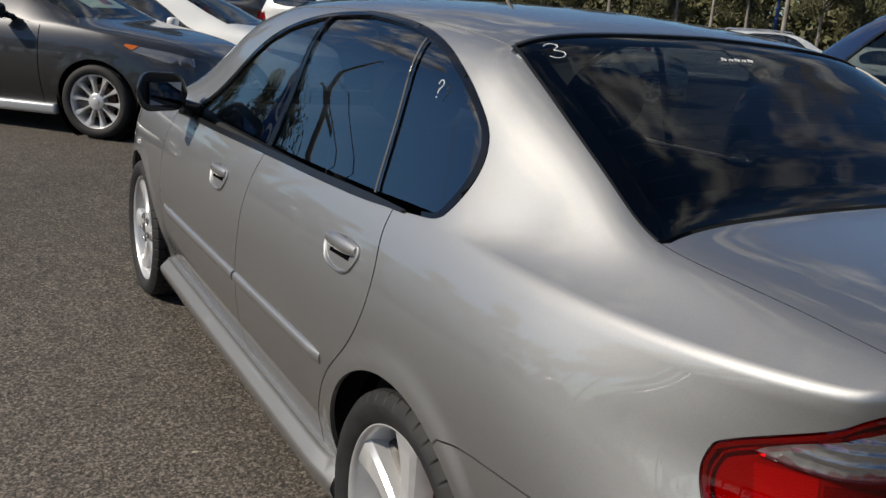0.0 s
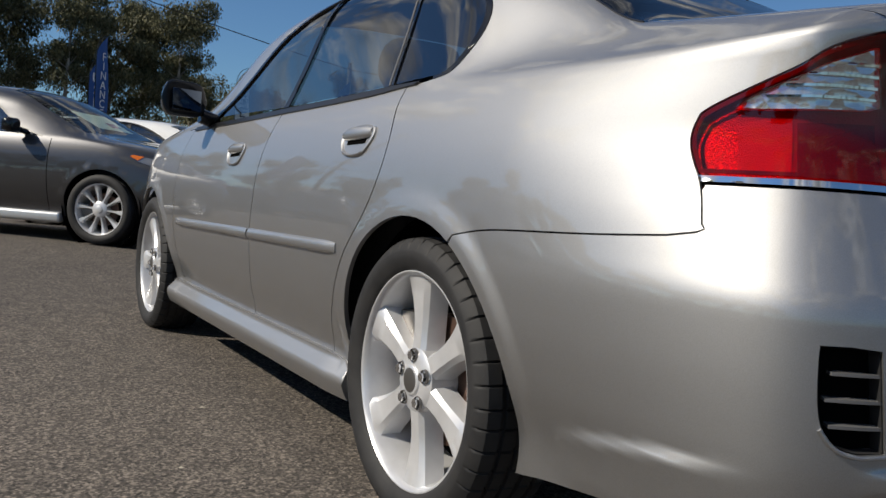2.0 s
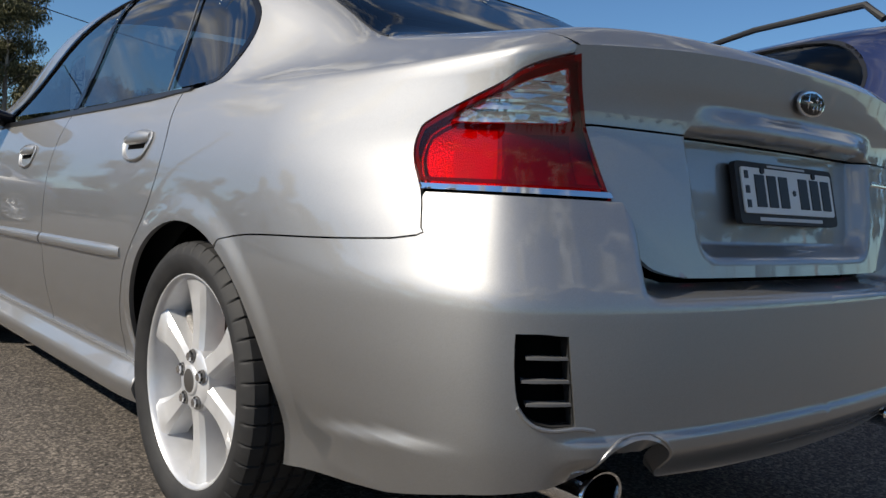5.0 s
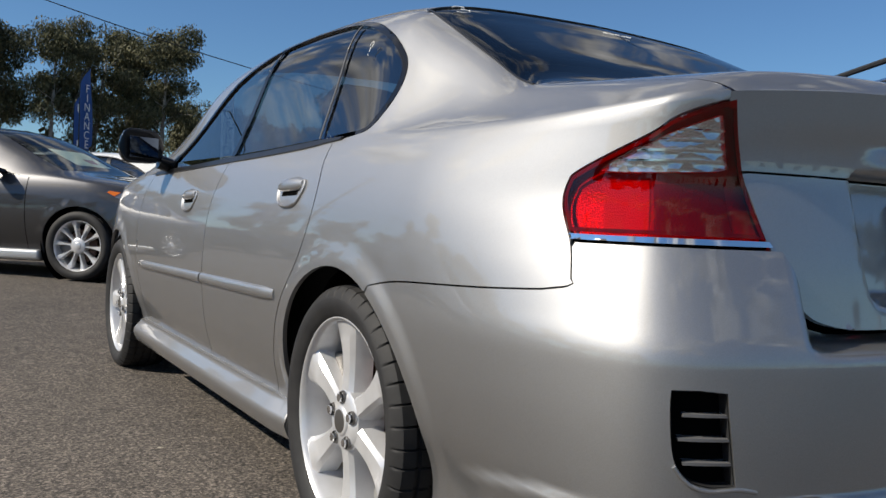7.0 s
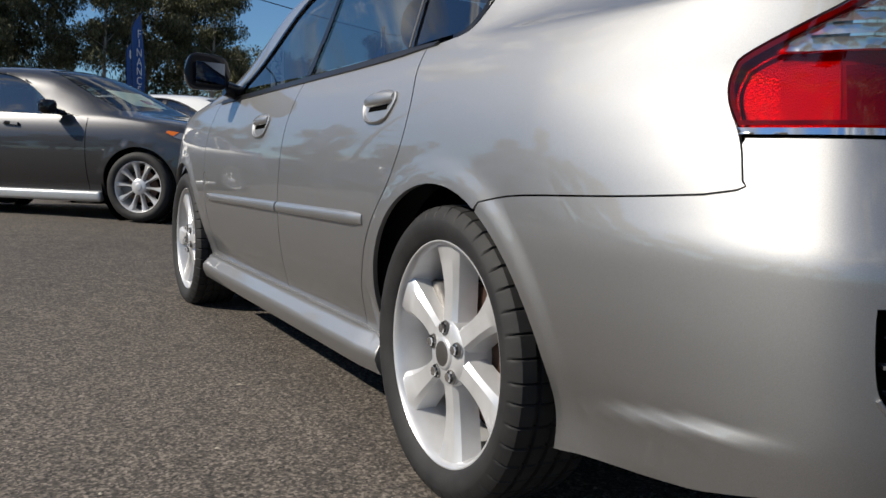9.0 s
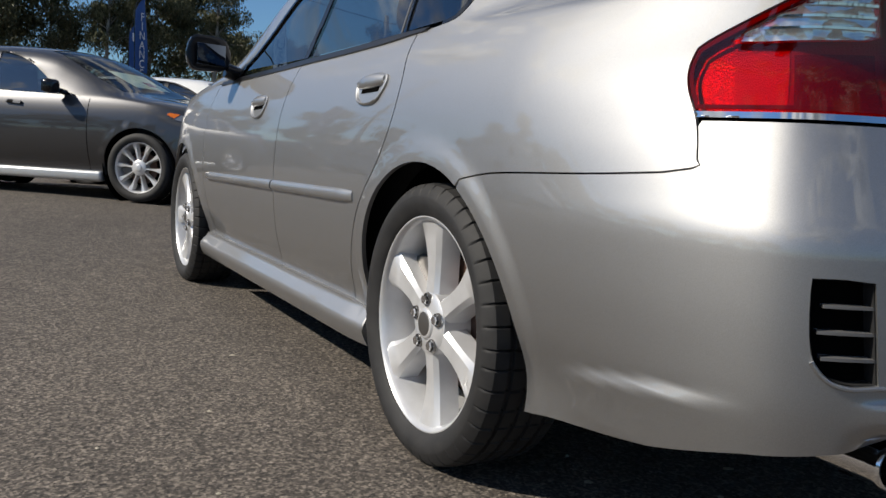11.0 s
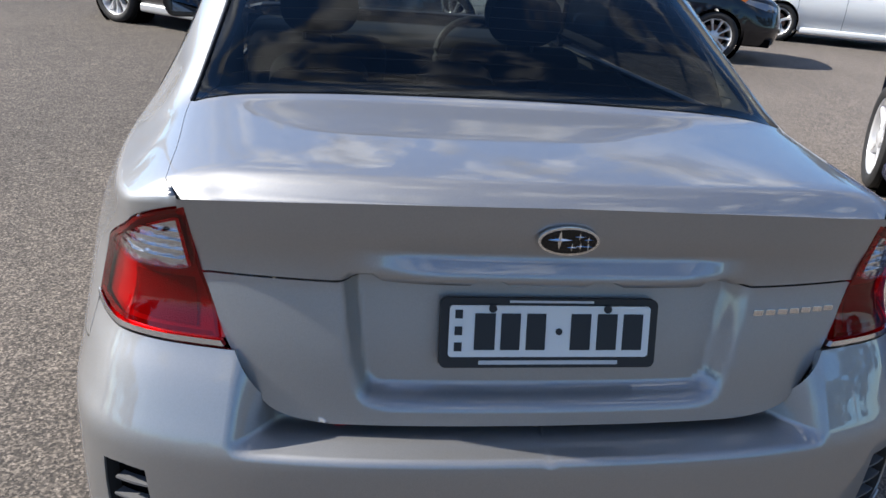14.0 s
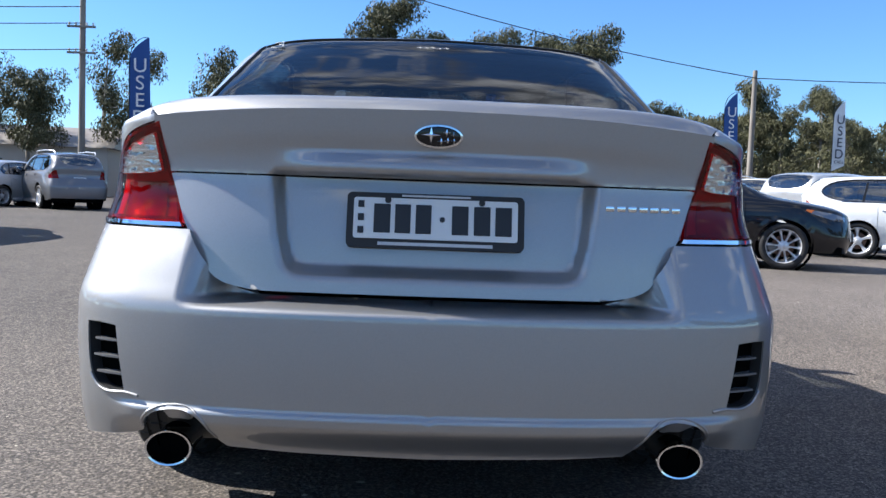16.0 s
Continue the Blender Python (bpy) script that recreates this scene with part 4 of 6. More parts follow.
# tail lamps
clear_pts = [(0.756, -0.742, 0.889), (0.728, -0.803, 0.922), (0.692, -0.855, 0.949), (0.660, -0.882, 0.964), (0.629, -0.896, 0.976)]


def front_at(z):
    """The lamp's front edge at a height."""
    p = to_z(lamp_front)
    s = float(np.interp(z, [q[1] for q in p], [q[0] for q in p]))
    return (s, v_at_z(s, z))


lens_low = [front_at(0.786)] + wyz([(0.70, -0.853, 0.786), (0.62, -0.908, 0.786), (0.556, -0.930, 0.786)])
lens_side = wyz([(0.569, -0.918, 0.84), (0.588, -0.908, 0.893)])
lens_tip = wyz([(0.601, -0.905, 0.95), (0.612, -0.906, 1.004)])
lamp_line = curve(lens_low, 4) + lens_side + lens_tip + lamp_top[::-1][1:] + [p for p in lamp_front[::-1][1:] if to_z([p])[0][1] > 0.790]
chrome_line = [front_at(0.775)] + wyz([(0.70, -0.86, 0.775), (0.62, -0.915, 0.775), (0.550, -0.936, 0.775), (0.555, -0.934, 0.784), (0.62, -0.910, 0.784), (0.70, -0.855, 0.784)]) + [front_at(0.784)]
clear_line = curve(wyz(clear_pts), 4) + wyz([(0.622, -0.897, 0.94), (0.612, -0.898, 0.896)]) + curve(wyz([(0.612, -0.898, 0.893), (0.66, -0.875, 0.890), (0.70, -0.835, 0.888), (0.756, -0.742, 0.887)]), 3)[1:-1]
def upright(s, z):
    """A plumb strip round the tail's corner, standing on the skin's place at the lamp's foot."""
    w, y, nw, ny = plan(s)
    d = 0.5 * (inset(s, 0.0 * s + 0.771) + inset(s, z)) - 0.002
    return np.stack([w - nw * d, y - ny * d, z + 0 * s], -1)


for flip in (0, 1):
    fl = flipped if flip else (lambda q: q)
    lamp = under(new("tail_lamp"), sedan, "red and clear tail lamp with a chrome strip")
    e = trimmed(skin, lamp_line, [clear_line], step=0.014, gap=0.0015, offset=0.0006, thick=0.012)
    panel("red_lens", fl(e), RED_LENS, lamp, "red plastic lens")
    rim_in = [tuple(q) for q in shrunk(np.array(lamp_line) * SC, 0.0095) / SC]
    e = trimmed(skin, lamp_line, [rim_in], step=0.012, gap=0.0015, offset=-0.0012, thick=0.0)
    panel("lens_border", fl(e), RED_PLASTIC, lamp, "dark red moulded border")
    e = trimmed(skin, lamp_line, step=0.014, gap=-0.002, offset=-0.018, thick=0.0)
    panel("lamp_body", fl(e), LAMP_BODY, lamp, "grey lamp body behind the lens")
    e = trimmed(skin, clear_line, step=0.014, gap=0.0, offset=0.0006, thick=0.0)
    panel("clear_lens", fl(e), LENS, lamp, "clear indicator lens")
    e = trimmed(skin, clear_line, step=0.03, gap=-0.003, offset=-0.008, thick=0.0)
    panel("reflector", fl(e), BOWL, lamp, "silvered reflector bowl")
    block = curve(wyz([(0.715, -0.835, 0.80), (0.66, -0.885, 0.80), (0.60, -0.912, 0.80)]), 3) + curve(wyz([(0.608, -0.900, 0.872), (0.66, -0.878, 0.870), (0.715, -0.825, 0.868)]), 3)
    e = trimmed(skin, block, step=0.014, offset=-0.0165, thick=0.0)
    panel("brake_light_block", fl(e), LAMP_BLOCK, lamp, "dark red brake light block")
    bright = curve(wyz([(0.765, -0.765, 0.797), (0.745, -0.80, 0.797), (0.722, -0.83, 0.797)]), 3) + curve(wyz([(0.722, -0.82, 0.874), (0.745, -0.785, 0.872), (0.762, -0.745, 0.868)]), 3)
    e = trimmed(skin, bright, step=0.014, offset=-0.0165, thick=0.0)
    panel("reflex_panel", fl(e), LAMP_REFLEX, lamp, "bright red reflex panel")
    for z in (0.905, 0.921, 0.937, 0.953):
        w1 = 0.748 - 1.05 * (z - 0.895)
        bar = curve(wyz([(w1 - 0.012, -0.76 - 1.25 * (z - 0.89), z), (0.68, -0.86, z), (0.622, -0.897, z)]), 3)
        ring = [(s, v + 0.0020) for s, v in bar] + [(s, v - 0.0020) for s, v in bar[::-1]]
        e = trimmed(skin, ring, step=0.02, offset=-0.003, thick=0.004)
        panel("reflector_rib", fl(e), CHROME, lamp, "bright reflector rib")
    e = trimmed(upright, to_z(curve(chrome_line[:4], 8) + curve(chrome_line[4:], 8)), step=0.006, vs=1.0, gap=0.0, offset=0.0, thick=0.016)
    panel("chrome_strip", fl(e), CHROME, lamp, "chrome strip")

# sills, mouldings
def sill_skin(y, q):
    """The side skirt: q runs 0 to 1 from its underside round to its top."""
    y, q = np.asarray(y, float), np.asarray(q, float)
    end = ease(y, 0.33, 0.52)
    out = 0.860 - 0.036 * ease(q, 0.45, 1.0) ** 1.2 - 0.006 * (1 - q) - 0.012 * (1 - end)
    return np.stack([out - 0.03 * (1 - q) ** 3, y, 0.165 + 0.120 * q - 0.02 * ease(y, 1.5, 2.3) * 0], -1)


e = trimmed(sill_skin, [(0.372, 0.12), (2.29, 0.12), (2.285, 0.6), (2.25, 1.0), (0.50, 1.0), (0.42, 0.95), (0.378, 0.8)], step=0.03, vs=0.14, thick=0.03, sign=1)
if np.mean([n[0] for n in e[2]]) < 0:
    e = trimmed(sill_skin, [(0.372, 0.12), (2.29, 0.12), (2.285, 0.6), (2.25, 1.0), (0.50, 1.0), (0.42, 0.95), (0.378, 0.8)], step=0.03, vs=0.14, thick=0.03, sign=-1)
panel("side_skirt", flipped(e), SILVER, sedan)
panel("side_skirt", e, SILVER, sedan)
for y0, y1, z0, z1 in ((0.385, 1.082, 0.577, 0.566), (1.098, 2.10, 0.565, 0.548)):
    for side in (-1, 1):
        bm = bmesh.new()
        rows = []
        for k in range(25):
            u = k / 24
            y, z = y0 + (y1 - y0) * u, z0 + (z1 - z0) * u
            w = float(lower(np.array(s_at_y(y)), np.array(z))[0])
            thin = 0.35 + 0.65 * min(1.0, (k if y0 < 0.5 else 24 - k) / 2.0, 1.0) if (k < 2 and y0 < 0.5) or (k > 22 and y0 > 0.5) else 1.0
            rows.append([bm.verts.new((side * (w + dx * thin), y, z + dz * (0.7 + 0.3 * thin))) for dx, dz in ((-0.004, -0.017), (0.007, -0.0155), (0.0115, -0.009), (0.012, 0.0), (0.010, 0.010), (0.005, 0.0155), (-0.004, 0.017))])
        for a, b in zip(rows, rows[1:]):
            for i in range(6):
                bm.faces.new((a[i], a[i + 1], b[i + 1], b[i]))
        bm.faces.new(rows[0])
        bm.faces.new(rows[-1][::-1])
        part("door_moulding", bm, SILVER, sedan, sharp=50)


# door handles: a painted cup, a void and a pull grip
def flank(y, z, off=0.0):
    s = s_at_y(y)
    p = lower(np.array(s), np.array(z))
    q, r = lower(np.array(s_at_y(y + 0.01)), np.array(z)), lower(np.array(s), np.array(z + 0.01))
    n = np.cross(r - p, q - p)
    n = n / np.linalg.norm(n) * (1 if n[0] < 0 else -1)
    return Vector(p) - Vector(n) * off, Vector(-n)


def handle(y0, z0, side):
    """y0, z0: the rear upper corner's place."""
    p, n = flank(y0 + 0.09, z0 - 0.028)
    turn = Vector((0, 1, 0)), n
    zax = n.normalized()
    yax = Vector((0, 1, -0.04)).normalized()
    xax = yax.cross(zax).normalized()
    m = Matrix((xax, yax, zax)).transposed().to_4x4()
    m.translation = p
    if side < 0:
        m = Matrix.Diagonal((-1, 1, 1, 1)) @ m
    h = new("door_handle")
    under(h, sedan)
    up = 1 if (m.to_3x3() @ Vector((1, 0, 0))).z > 0 else -1
    shape = [(-0.088, 0.026), (-0.096, 0.012), (-0.092, -0.006), (-0.070, -0.034), (-0.040, -0.047), (0.02, -0.047), (0.062, -0.036), (0.090, -0.012), (0.097, 0.010), (0.088, 0.024), (0.04, 0.034), (-0.03, 0.036)]
    loop = curve(shape + [shape[0]], 4)[:-1]

    def ring(k, lift, dz=0.0):
        return [m @ Vector((up * (z * k + dz), y * k, lift)) for y, z in loop]

    bm = bmesh.new()
    rings = [[bm.verts.new(v) for v in ring(k, l, dz)] for k, l, dz in ((1.0, -0.004, 0), (1.0, 0.0035, 0), (0.93, 0.006, 0), (0.86, 0.003, 0), (0.80, -0.008, -0.001), (0.6, -0.024, -0.004), (0.25, -0.030, -0.006))]
    for a, b in zip(rings, rings[1:]):
        for i in range(len(a)):
            bm.faces.new((a[i], a[(i + 1) % len(a)], b[(i + 1) % len(a)], b[i]))
    bm.faces.new(rings[-1])
    part("handle_cup", bm, SILVER, h, sharp=60)
    bm = bmesh.new()
    rows = []
    for k in range(15):
        u = -1 + 2 * k / 14
        y, wide = 0.083 * u, 0.017 * (1 - 0.35 * abs(u) ** 3)
        lift = 0.012 - 0.007 * u * u
        rows.append([bm.verts.new(m @ Vector((up * (0.014 + a * wide), y, lift + b))) for a, b in ((-1, -0.012), (-1, -0.002), (-0.6, 0.003), (0.2, 0.005), (0.9, 0.001), (1.1, -0.006))])
    for a, b in zip(rows, rows[1:]):
        for i in range(5):
            bm.faces.new((a[i], a[i + 1], b[i + 1], b[i]))
        bm.faces.new((a[5], a[0], b[0], b[5]))
    bm.faces.new(rows[0])
    bm.faces.new(rows[-1][::-1])
    part("grip", bm, SILVER, h, sharp=60)
    # black slip laid in the cup as painted shade under the grip
    bm = box(0.016, 0.105, 0.004, m @ Matrix.Translation((up * -0.006, 0, -0.0005)))
    part("finger_gap", bm, GAP, h, "dark gap behind the grip", smooth=False)


for side in (-1, 1):
    handle(0.262, 0.884, -side)
    handle(1.255, 0.860, -side)

# door mirrors
for side in (-1, 1):
    mir = under(new("door_mirror"), sedan, "gloss black door mirror")
    bm = bmesh.new()
    rows = []
    for k in range(17):
        u = k / 16
        x = 0.845 + 0.185 * u
        hh, dd = 0.078 * (1 - 0.9 * (2 * u - 1) ** 6) * (0.92 + 0.08 * u), 0.085 * (1 - 0.85 * (2 * u - 1) ** 8)
        rows.append([bm.verts.new((side * x, 1.835 - 0.04 * u + dd * (0.06 if c < 0 else 1.0) * c * -1 * -1, 1.035 + hh * s2 * (1.0 if s2 > 0 else 0.85))) for c, s2 in [(np.sign(np.cos(a)) * abs(np.cos(a)) ** 0.6, np.sign(np.sin(a)) * abs(np.sin(a)) ** 0.6) for a in np.linspace(0, 2 * np.pi, 24, endpoint=False)]])
    for a, b in zip(rows, rows[1:]):
        for i in range(24):
            bm.faces.new((a[i], a[(i + 1) % 24], b[(i + 1) % 24], b[i]))
    bm.faces.new(rows[0])
    bm.faces.new(rows[-1][::-1])
    part("mirror_housing", bm, BLACK_PAINT, mir, sharp=60)
    part("mirror_glass", box(0.125, 0.003, 0.082, Matrix.Translation((side * 0.930, 1.802, 1.036)) @ Matrix.Rotation(-side * 0.32, 4, "Z")), MIRROR, mir, "mirror glass", bevel=0.001)
    part("mirror_arm", rod([(side * 0.79, 1.86, 0.965), (side * 0.86, 1.855, 0.985)], 0.030, 12), GLOSS, mir)

# exhausts
for side in (-1, 1):
    ex = under(new("exhaust_tip"), sedan, "polished twin-wall exhaust tip")
    prof = [(0.043, -0.20), (0.048, -0.02), (0.0515, -0.004), (0.0528, 0.001), (0.0508, 0.006), (0.0462, 0.005), (0.0440, -0.004), (0.042, -0.10)]
    bm = spun(prof, 48)
    bmesh.ops.scale(bm, vec=(1, 1, 0.76), verts=bm.verts)
    part("tailpipe", bm, CHROME, ex, place=Matrix.Translation((side * 0.562, -0.950, 0.292)) @ Matrix.Rotation(-math.pi / 2, 4, "Z"))
    # black disc painted as the shade inside the pipe
    part("pipe_bore", tube(0.040, 0.01), GAP, ex, place=Matrix.Translation((side * 0.562, -0.88, 0.292)) @ Matrix.Rotation(math.pi / 2, 4, "X"))
    part("muffler", tube(0.085, 0.40), MATTE, ex, place=Matrix.Translation((side * 0.42, -0.70, 0.33)) @ Matrix.Rotation(math.pi / 2, 4, "Y"), bevel=0.02)

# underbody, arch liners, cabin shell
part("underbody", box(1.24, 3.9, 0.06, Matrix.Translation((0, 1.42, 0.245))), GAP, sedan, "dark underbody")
# black block added as painted shade in the hollow behind the bumper
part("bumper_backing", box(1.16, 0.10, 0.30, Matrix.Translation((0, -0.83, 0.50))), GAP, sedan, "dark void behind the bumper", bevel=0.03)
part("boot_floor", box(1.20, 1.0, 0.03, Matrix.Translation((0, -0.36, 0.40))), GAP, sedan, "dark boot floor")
for hub in (0.0, 2.64):
    for side in (-1, 1):
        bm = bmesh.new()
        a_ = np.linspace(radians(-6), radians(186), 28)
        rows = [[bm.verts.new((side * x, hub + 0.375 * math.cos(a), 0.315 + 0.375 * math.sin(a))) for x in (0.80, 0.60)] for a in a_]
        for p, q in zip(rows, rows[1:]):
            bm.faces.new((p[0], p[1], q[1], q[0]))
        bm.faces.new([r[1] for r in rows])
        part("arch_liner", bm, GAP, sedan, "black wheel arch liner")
        add_wheel(sedan, (side * 0.760, hub, 0.318), side, turn=0.03 if hub == 0 else 0.5)

# plate, badge and lettering
PLATE_M = Matrix.Translation((0.003, -0.9235, 0.8015)) @ Matrix.Rotation(radians(-13), 4, "X")
plate = under(new("number_plate"), sedan, "white number plate in a black dealer frame")


def rounded(sx, sz, depth, r, m=None, n=5):
    """An upright board with rounded corners facing -y."""
    bm = bmesh.new()
    loop = []
    for cx, cz, a0 in ((1, 1, 0), (-1, 1, 90), (-1, -1, 180), (1, -1, 270)):
        for k in range(n + 1):
            a = radians(a0 + 90 * k / n)
            loop.append((cx * (sx / 2 - r) + r * math.cos(a), cz * (sz / 2 - r) + r * math.sin(a)))
    f, b = [bm.verts.new((m or Matrix()) @ Vector((x, -depth, z))) for x, z in loop], [bm.verts.new((m or Matrix()) @ Vector((x, 0, z))) for x, z in loop]
    bm.faces.new(f[::-1])
    bm.faces.new(b)
    for i in range(len(f)):
        bm.faces.new((f[i], f[(i + 1) % len(f)], b[(i + 1) % len(f)], b[i]))
    return bm


PLATE_WHITE = material("white plate", (0.72, 0.72, 0.70), 0.4)
INK = material("dark plate ink", (0.012, 0.014, 0.018), 0.5)
part("plate_frame", rounded(0.388, 0.122, 0.012, 0.012), MATTE, plate, "black plastic plate frame", bevel=0.002, place=PLATE_M)
part("plate_board", rounded(0.358, 0.090, 0.003, 0.006, Matrix.Translation((0, -0.0122, 0.004))), PLATE_WHITE, plate, "white enamel board", bevel=0.001, place=PLATE_M)
for x, w in ((-0.117, 0.036), (-0.072, 0.034), (-0.027, 0.034), (0.053, 0.036), (0.101, 0.036), (0.148, 0.036)):
    part("plate_mark", box(w, 0.0025, 0.064, PLATE_M @ Matrix.Translation((x, -0.0158, 0.0035))), INK, plate, smooth=False, bevel=0.0008)
part("plate_dot", tube(0.006, 0.0025, PLATE_M @ Matrix.Translation((0.014, -0.0158, 0.004)) @ Matrix.Rotation(math.pi / 2, 4, "X"), n=20), INK, plate)
for z in (0.034, 0.005, -0.023):
    part("plate_mark", box(0.013, 0.002, 0.015, PLATE_M @ Matrix.Translation((-0.163, -0.0157, z))), INK, plate, smooth=False)
FRAME_INK = material("pale frame lettering", (0.55, 0.55, 0.55), 0.5)
part("frame_mark", box(0.25, 0.0015, 0.007, PLATE_M @ Matrix.Translation((0.0, -0.0123, -0.0515))), FRAME_INK, plate, smooth=False)
part("frame_mark", box(0.15, 0.0015, 0.004, PLATE_M @ Matrix.Translation((0.0, -0.0123, 0.0555))), FRAME_INK, plate, smooth=False)
for x in (-0.105, 0.10):
    part("plate_screw", tube(0.007, 0.006, PLATE_M @ Matrix.Translation((x, -0.0155, 0.044)) @ Matrix.Rotation(math.pi / 2, 4, "X"), n=16), MATTE, plate)
badge = under(new("oval_badge"), sedan, "dark oval badge with a chrome rim")
B_M = Matrix.Translation((0.002, -0.9655, 0.987)) @ Matrix.Rotation(radians(4), 4, "X")
for name, a, b, dep, mat in (("badge_rim", 0.052, 0.0255, 0.006, CHROME), ("badge_field", 0.0475, 0.0215, 0.0075, GLOSS)):
    bm = tube(1.0, dep, Matrix.Rotation(math.pi / 2, 4, "X"), n=48)
    bmesh.ops.scale(bm, vec=(a, 1, b), verts=bm.verts)
    part(name, bm, mat, badge, bevel=0.0012, place=B_M)
for x, z, k in ((-0.016, 0.003, 2.1), (0.017, 0.009, 0.95), (0.032, 0.004, 0.8), (0.006, -0.010, 0.95), (0.020, -0.008, 0.95), (0.033, -0.008, 0.8)):
    bm = bmesh.new()
    v = [bm.verts.new((x + q * 0.010 * k * math.cos(a), -0.0042, z + q * 0.008 * k * math.sin(a))) for a, q in ((i * math.pi / 4, 1.0 if i % 2 == 0 else 0.22) for i in range(8))]
    top = bm.verts.new((x, -0.0058, z))
    for i in range(8):
        bm.faces.new((v[i], v[(i + 1) % 8], top))
    part("badge_star", bm, CHROME, badge, smooth=False, place=B_M)
model = under(new("model_mark"), sedan, "chrome raised model marking")
for k in range(7):
    x = 0.384 + 0.0255 * k
    p = rear_face(np.array(x), np.array(0.846))
    part("mark_bar", box(0.0185, 0.004, 0.011, Matrix.Translation((x, float(p[1]) - 0.0015, 0.846))), CHROME, model, bevel=0.0008)


# ---- cabin of the silver sedan ----
def cushion(sx, sy, sz, m, r=0.05, bm=None):
    """A softly rounded block."""
    b = bmesh.new()
    bmesh.ops.create_cube(b, size=1.0, matrix=Matrix.Diagonal((sx, sy, sz, 1)))
    bmesh.ops.bevel(b, geom=b.edges[:], offset=r, segments=4, affect="EDGES", profile=0.5, clamp_overlap=True)
    bmesh.ops.transform(b, matrix=m, verts=b.verts)
    return b


for x in (-0.37, 0.37):
    seat = under(new("front_seat"), sedan, "dark cloth front seat")
    part("seat_cushion", cushion(0.50, 0.50, 0.16, Matrix.Translation((x, 1.38, 0.44))), CLOTH, seat)
    part("backrest", cushion(0.50, 0.13, 0.62, Matrix.Translation((x, 1.06, 0.74)) @ Matrix.Rotation(radians(16), 4, "X"), 0.06), CLOTH, seat)
    part("headrest", rounded(0.27, 0.19, 0.10, 0.085, Matrix.Translation((x, 0.99, 1.165)) @ Matrix.Rotation(radians(12), 4, "X")), CLOTH, seat, bevel=0.03)
    for dx in (-0.05, 0.05):
        part("headrest_post", rod([(x + dx, 0.955, 1.0), (x + dx, 0.945, 1.12)], 0.006), STEEL, seat)
bench = under(new("rear_seat"), sedan, "dark cloth rear bench")
part("seat_cushion", cushion(1.26, 0.50, 0.18, Matrix.Translation((0, 0.58, 0.44))), CLOTH, bench)
part("backrest", cushion(1.26, 0.14, 0.58, Matrix.Translation((0, 0.26, 0.72)) @ Matrix.Rotation(radians(20), 4, "X"), 0.06), CLOTH, bench)
for x in (-0.38, 0.0, 0.38):
    part("headrest", rounded(0.27 if x else 0.22, 0.13, 0.09, 0.06, Matrix.Translation((x, 0.20, 1.025)) @ Matrix.Rotation(radians(14), 4, "X")), CLOTH, bench, bevel=0.028)
part("parcel_shelf", box(1.22, 0.56, 0.03, Matrix.Translation((0, -0.13, 0.985)) @ Matrix.Rotation(radians(-6), 4, "X")), CLOTH, sedan, "dark felt parcel shelf")
part("dashboard", cushion(1.36, 0.50, 0.26, Matrix.Translation((0, 2.12, 0.82)), 0.08), MATTE, sedan, "black dashboard")
ring = [(0.185 * math.cos(a), 0.185 * math.sin(a)) for a in np.linspace(0, 2 * np.pi, 33)]
WHEEL_M = Matrix.Translation((0.37, 1.76, 0.87)) @ Matrix.Rotation(radians(68), 4, "X")
steer = under(new("steering_wheel"), sedan, "black steering wheel")
part("steering_rim", rod([WHEEL_M @ Vector((x, y, 0)) for x, y in ring], 0.016, 10), MATTE, steer)
part("steering_boss", cushion(0.17, 0.12, 0.05, WHEEL_M, 0.03), MATTE, steer)
for a in (0, 180, 270):
    part("steering_arm", rod([WHEEL_M @ Vector((0.05 * math.cos(radians(a)), 0.05 * math.sin(radians(a)), 0)), WHEEL_M @ Vector((0.18 * math.cos(radians(a)), 0.18 * math.sin(radians(a)), 0))], 0.014), MATTE, steer)
part("cabin_mirror", cushion(0.24, 0.03, 0.07, Matrix.Translation((0, 1.66, 1.285)), 0.014), MATTE, sedan, "black rear-view mirror")
part("floor_pan", box(1.50, 3.1, 0.05, Matrix.Translation((0, 1.10, 0.31))), CLOTH, sedan, "dark floor carpet")
part("firewall", box(1.40, 0.04, 0.62, Matrix.Translation((0, 2.38, 0.63))), GAP, sedan, "dark firewall")
# door cards inside the doors and linings inside roof and pillars
for side in (-1, 1):
    part("door_card", box(0.05, 1.95, 0.62, Matrix.Translation((side * 0.735, 1.22, 0.63))), CLOTH, sedan, "dark door trim", bevel=0.02)
c_pillar = glass_side[2:] + yz([(0.22, 1.32)]) + curve(yz(DLO_REAR), 5)[14:] + yz([(-0.05, 0.995)]) + wy([(0.70, -0.36)])
d = trimmed(skin, c_pillar, step=0.04, gap=0.006, offset=-0.032, thick=0.0)
panel("pillar_lining", d, BEIGE, sedan, "beige pillar lining")
panel("pillar_lining", flipped(d), BEIGE, sedan, "beige pillar lining")
d = trimmed(skin, roof_line, step=0.08, gap=0.0, offset=-0.03, thick=0.0, centre=True)
panel("headlining", both(d, flipped(d)), BEIGE, sedan, "beige headlining")
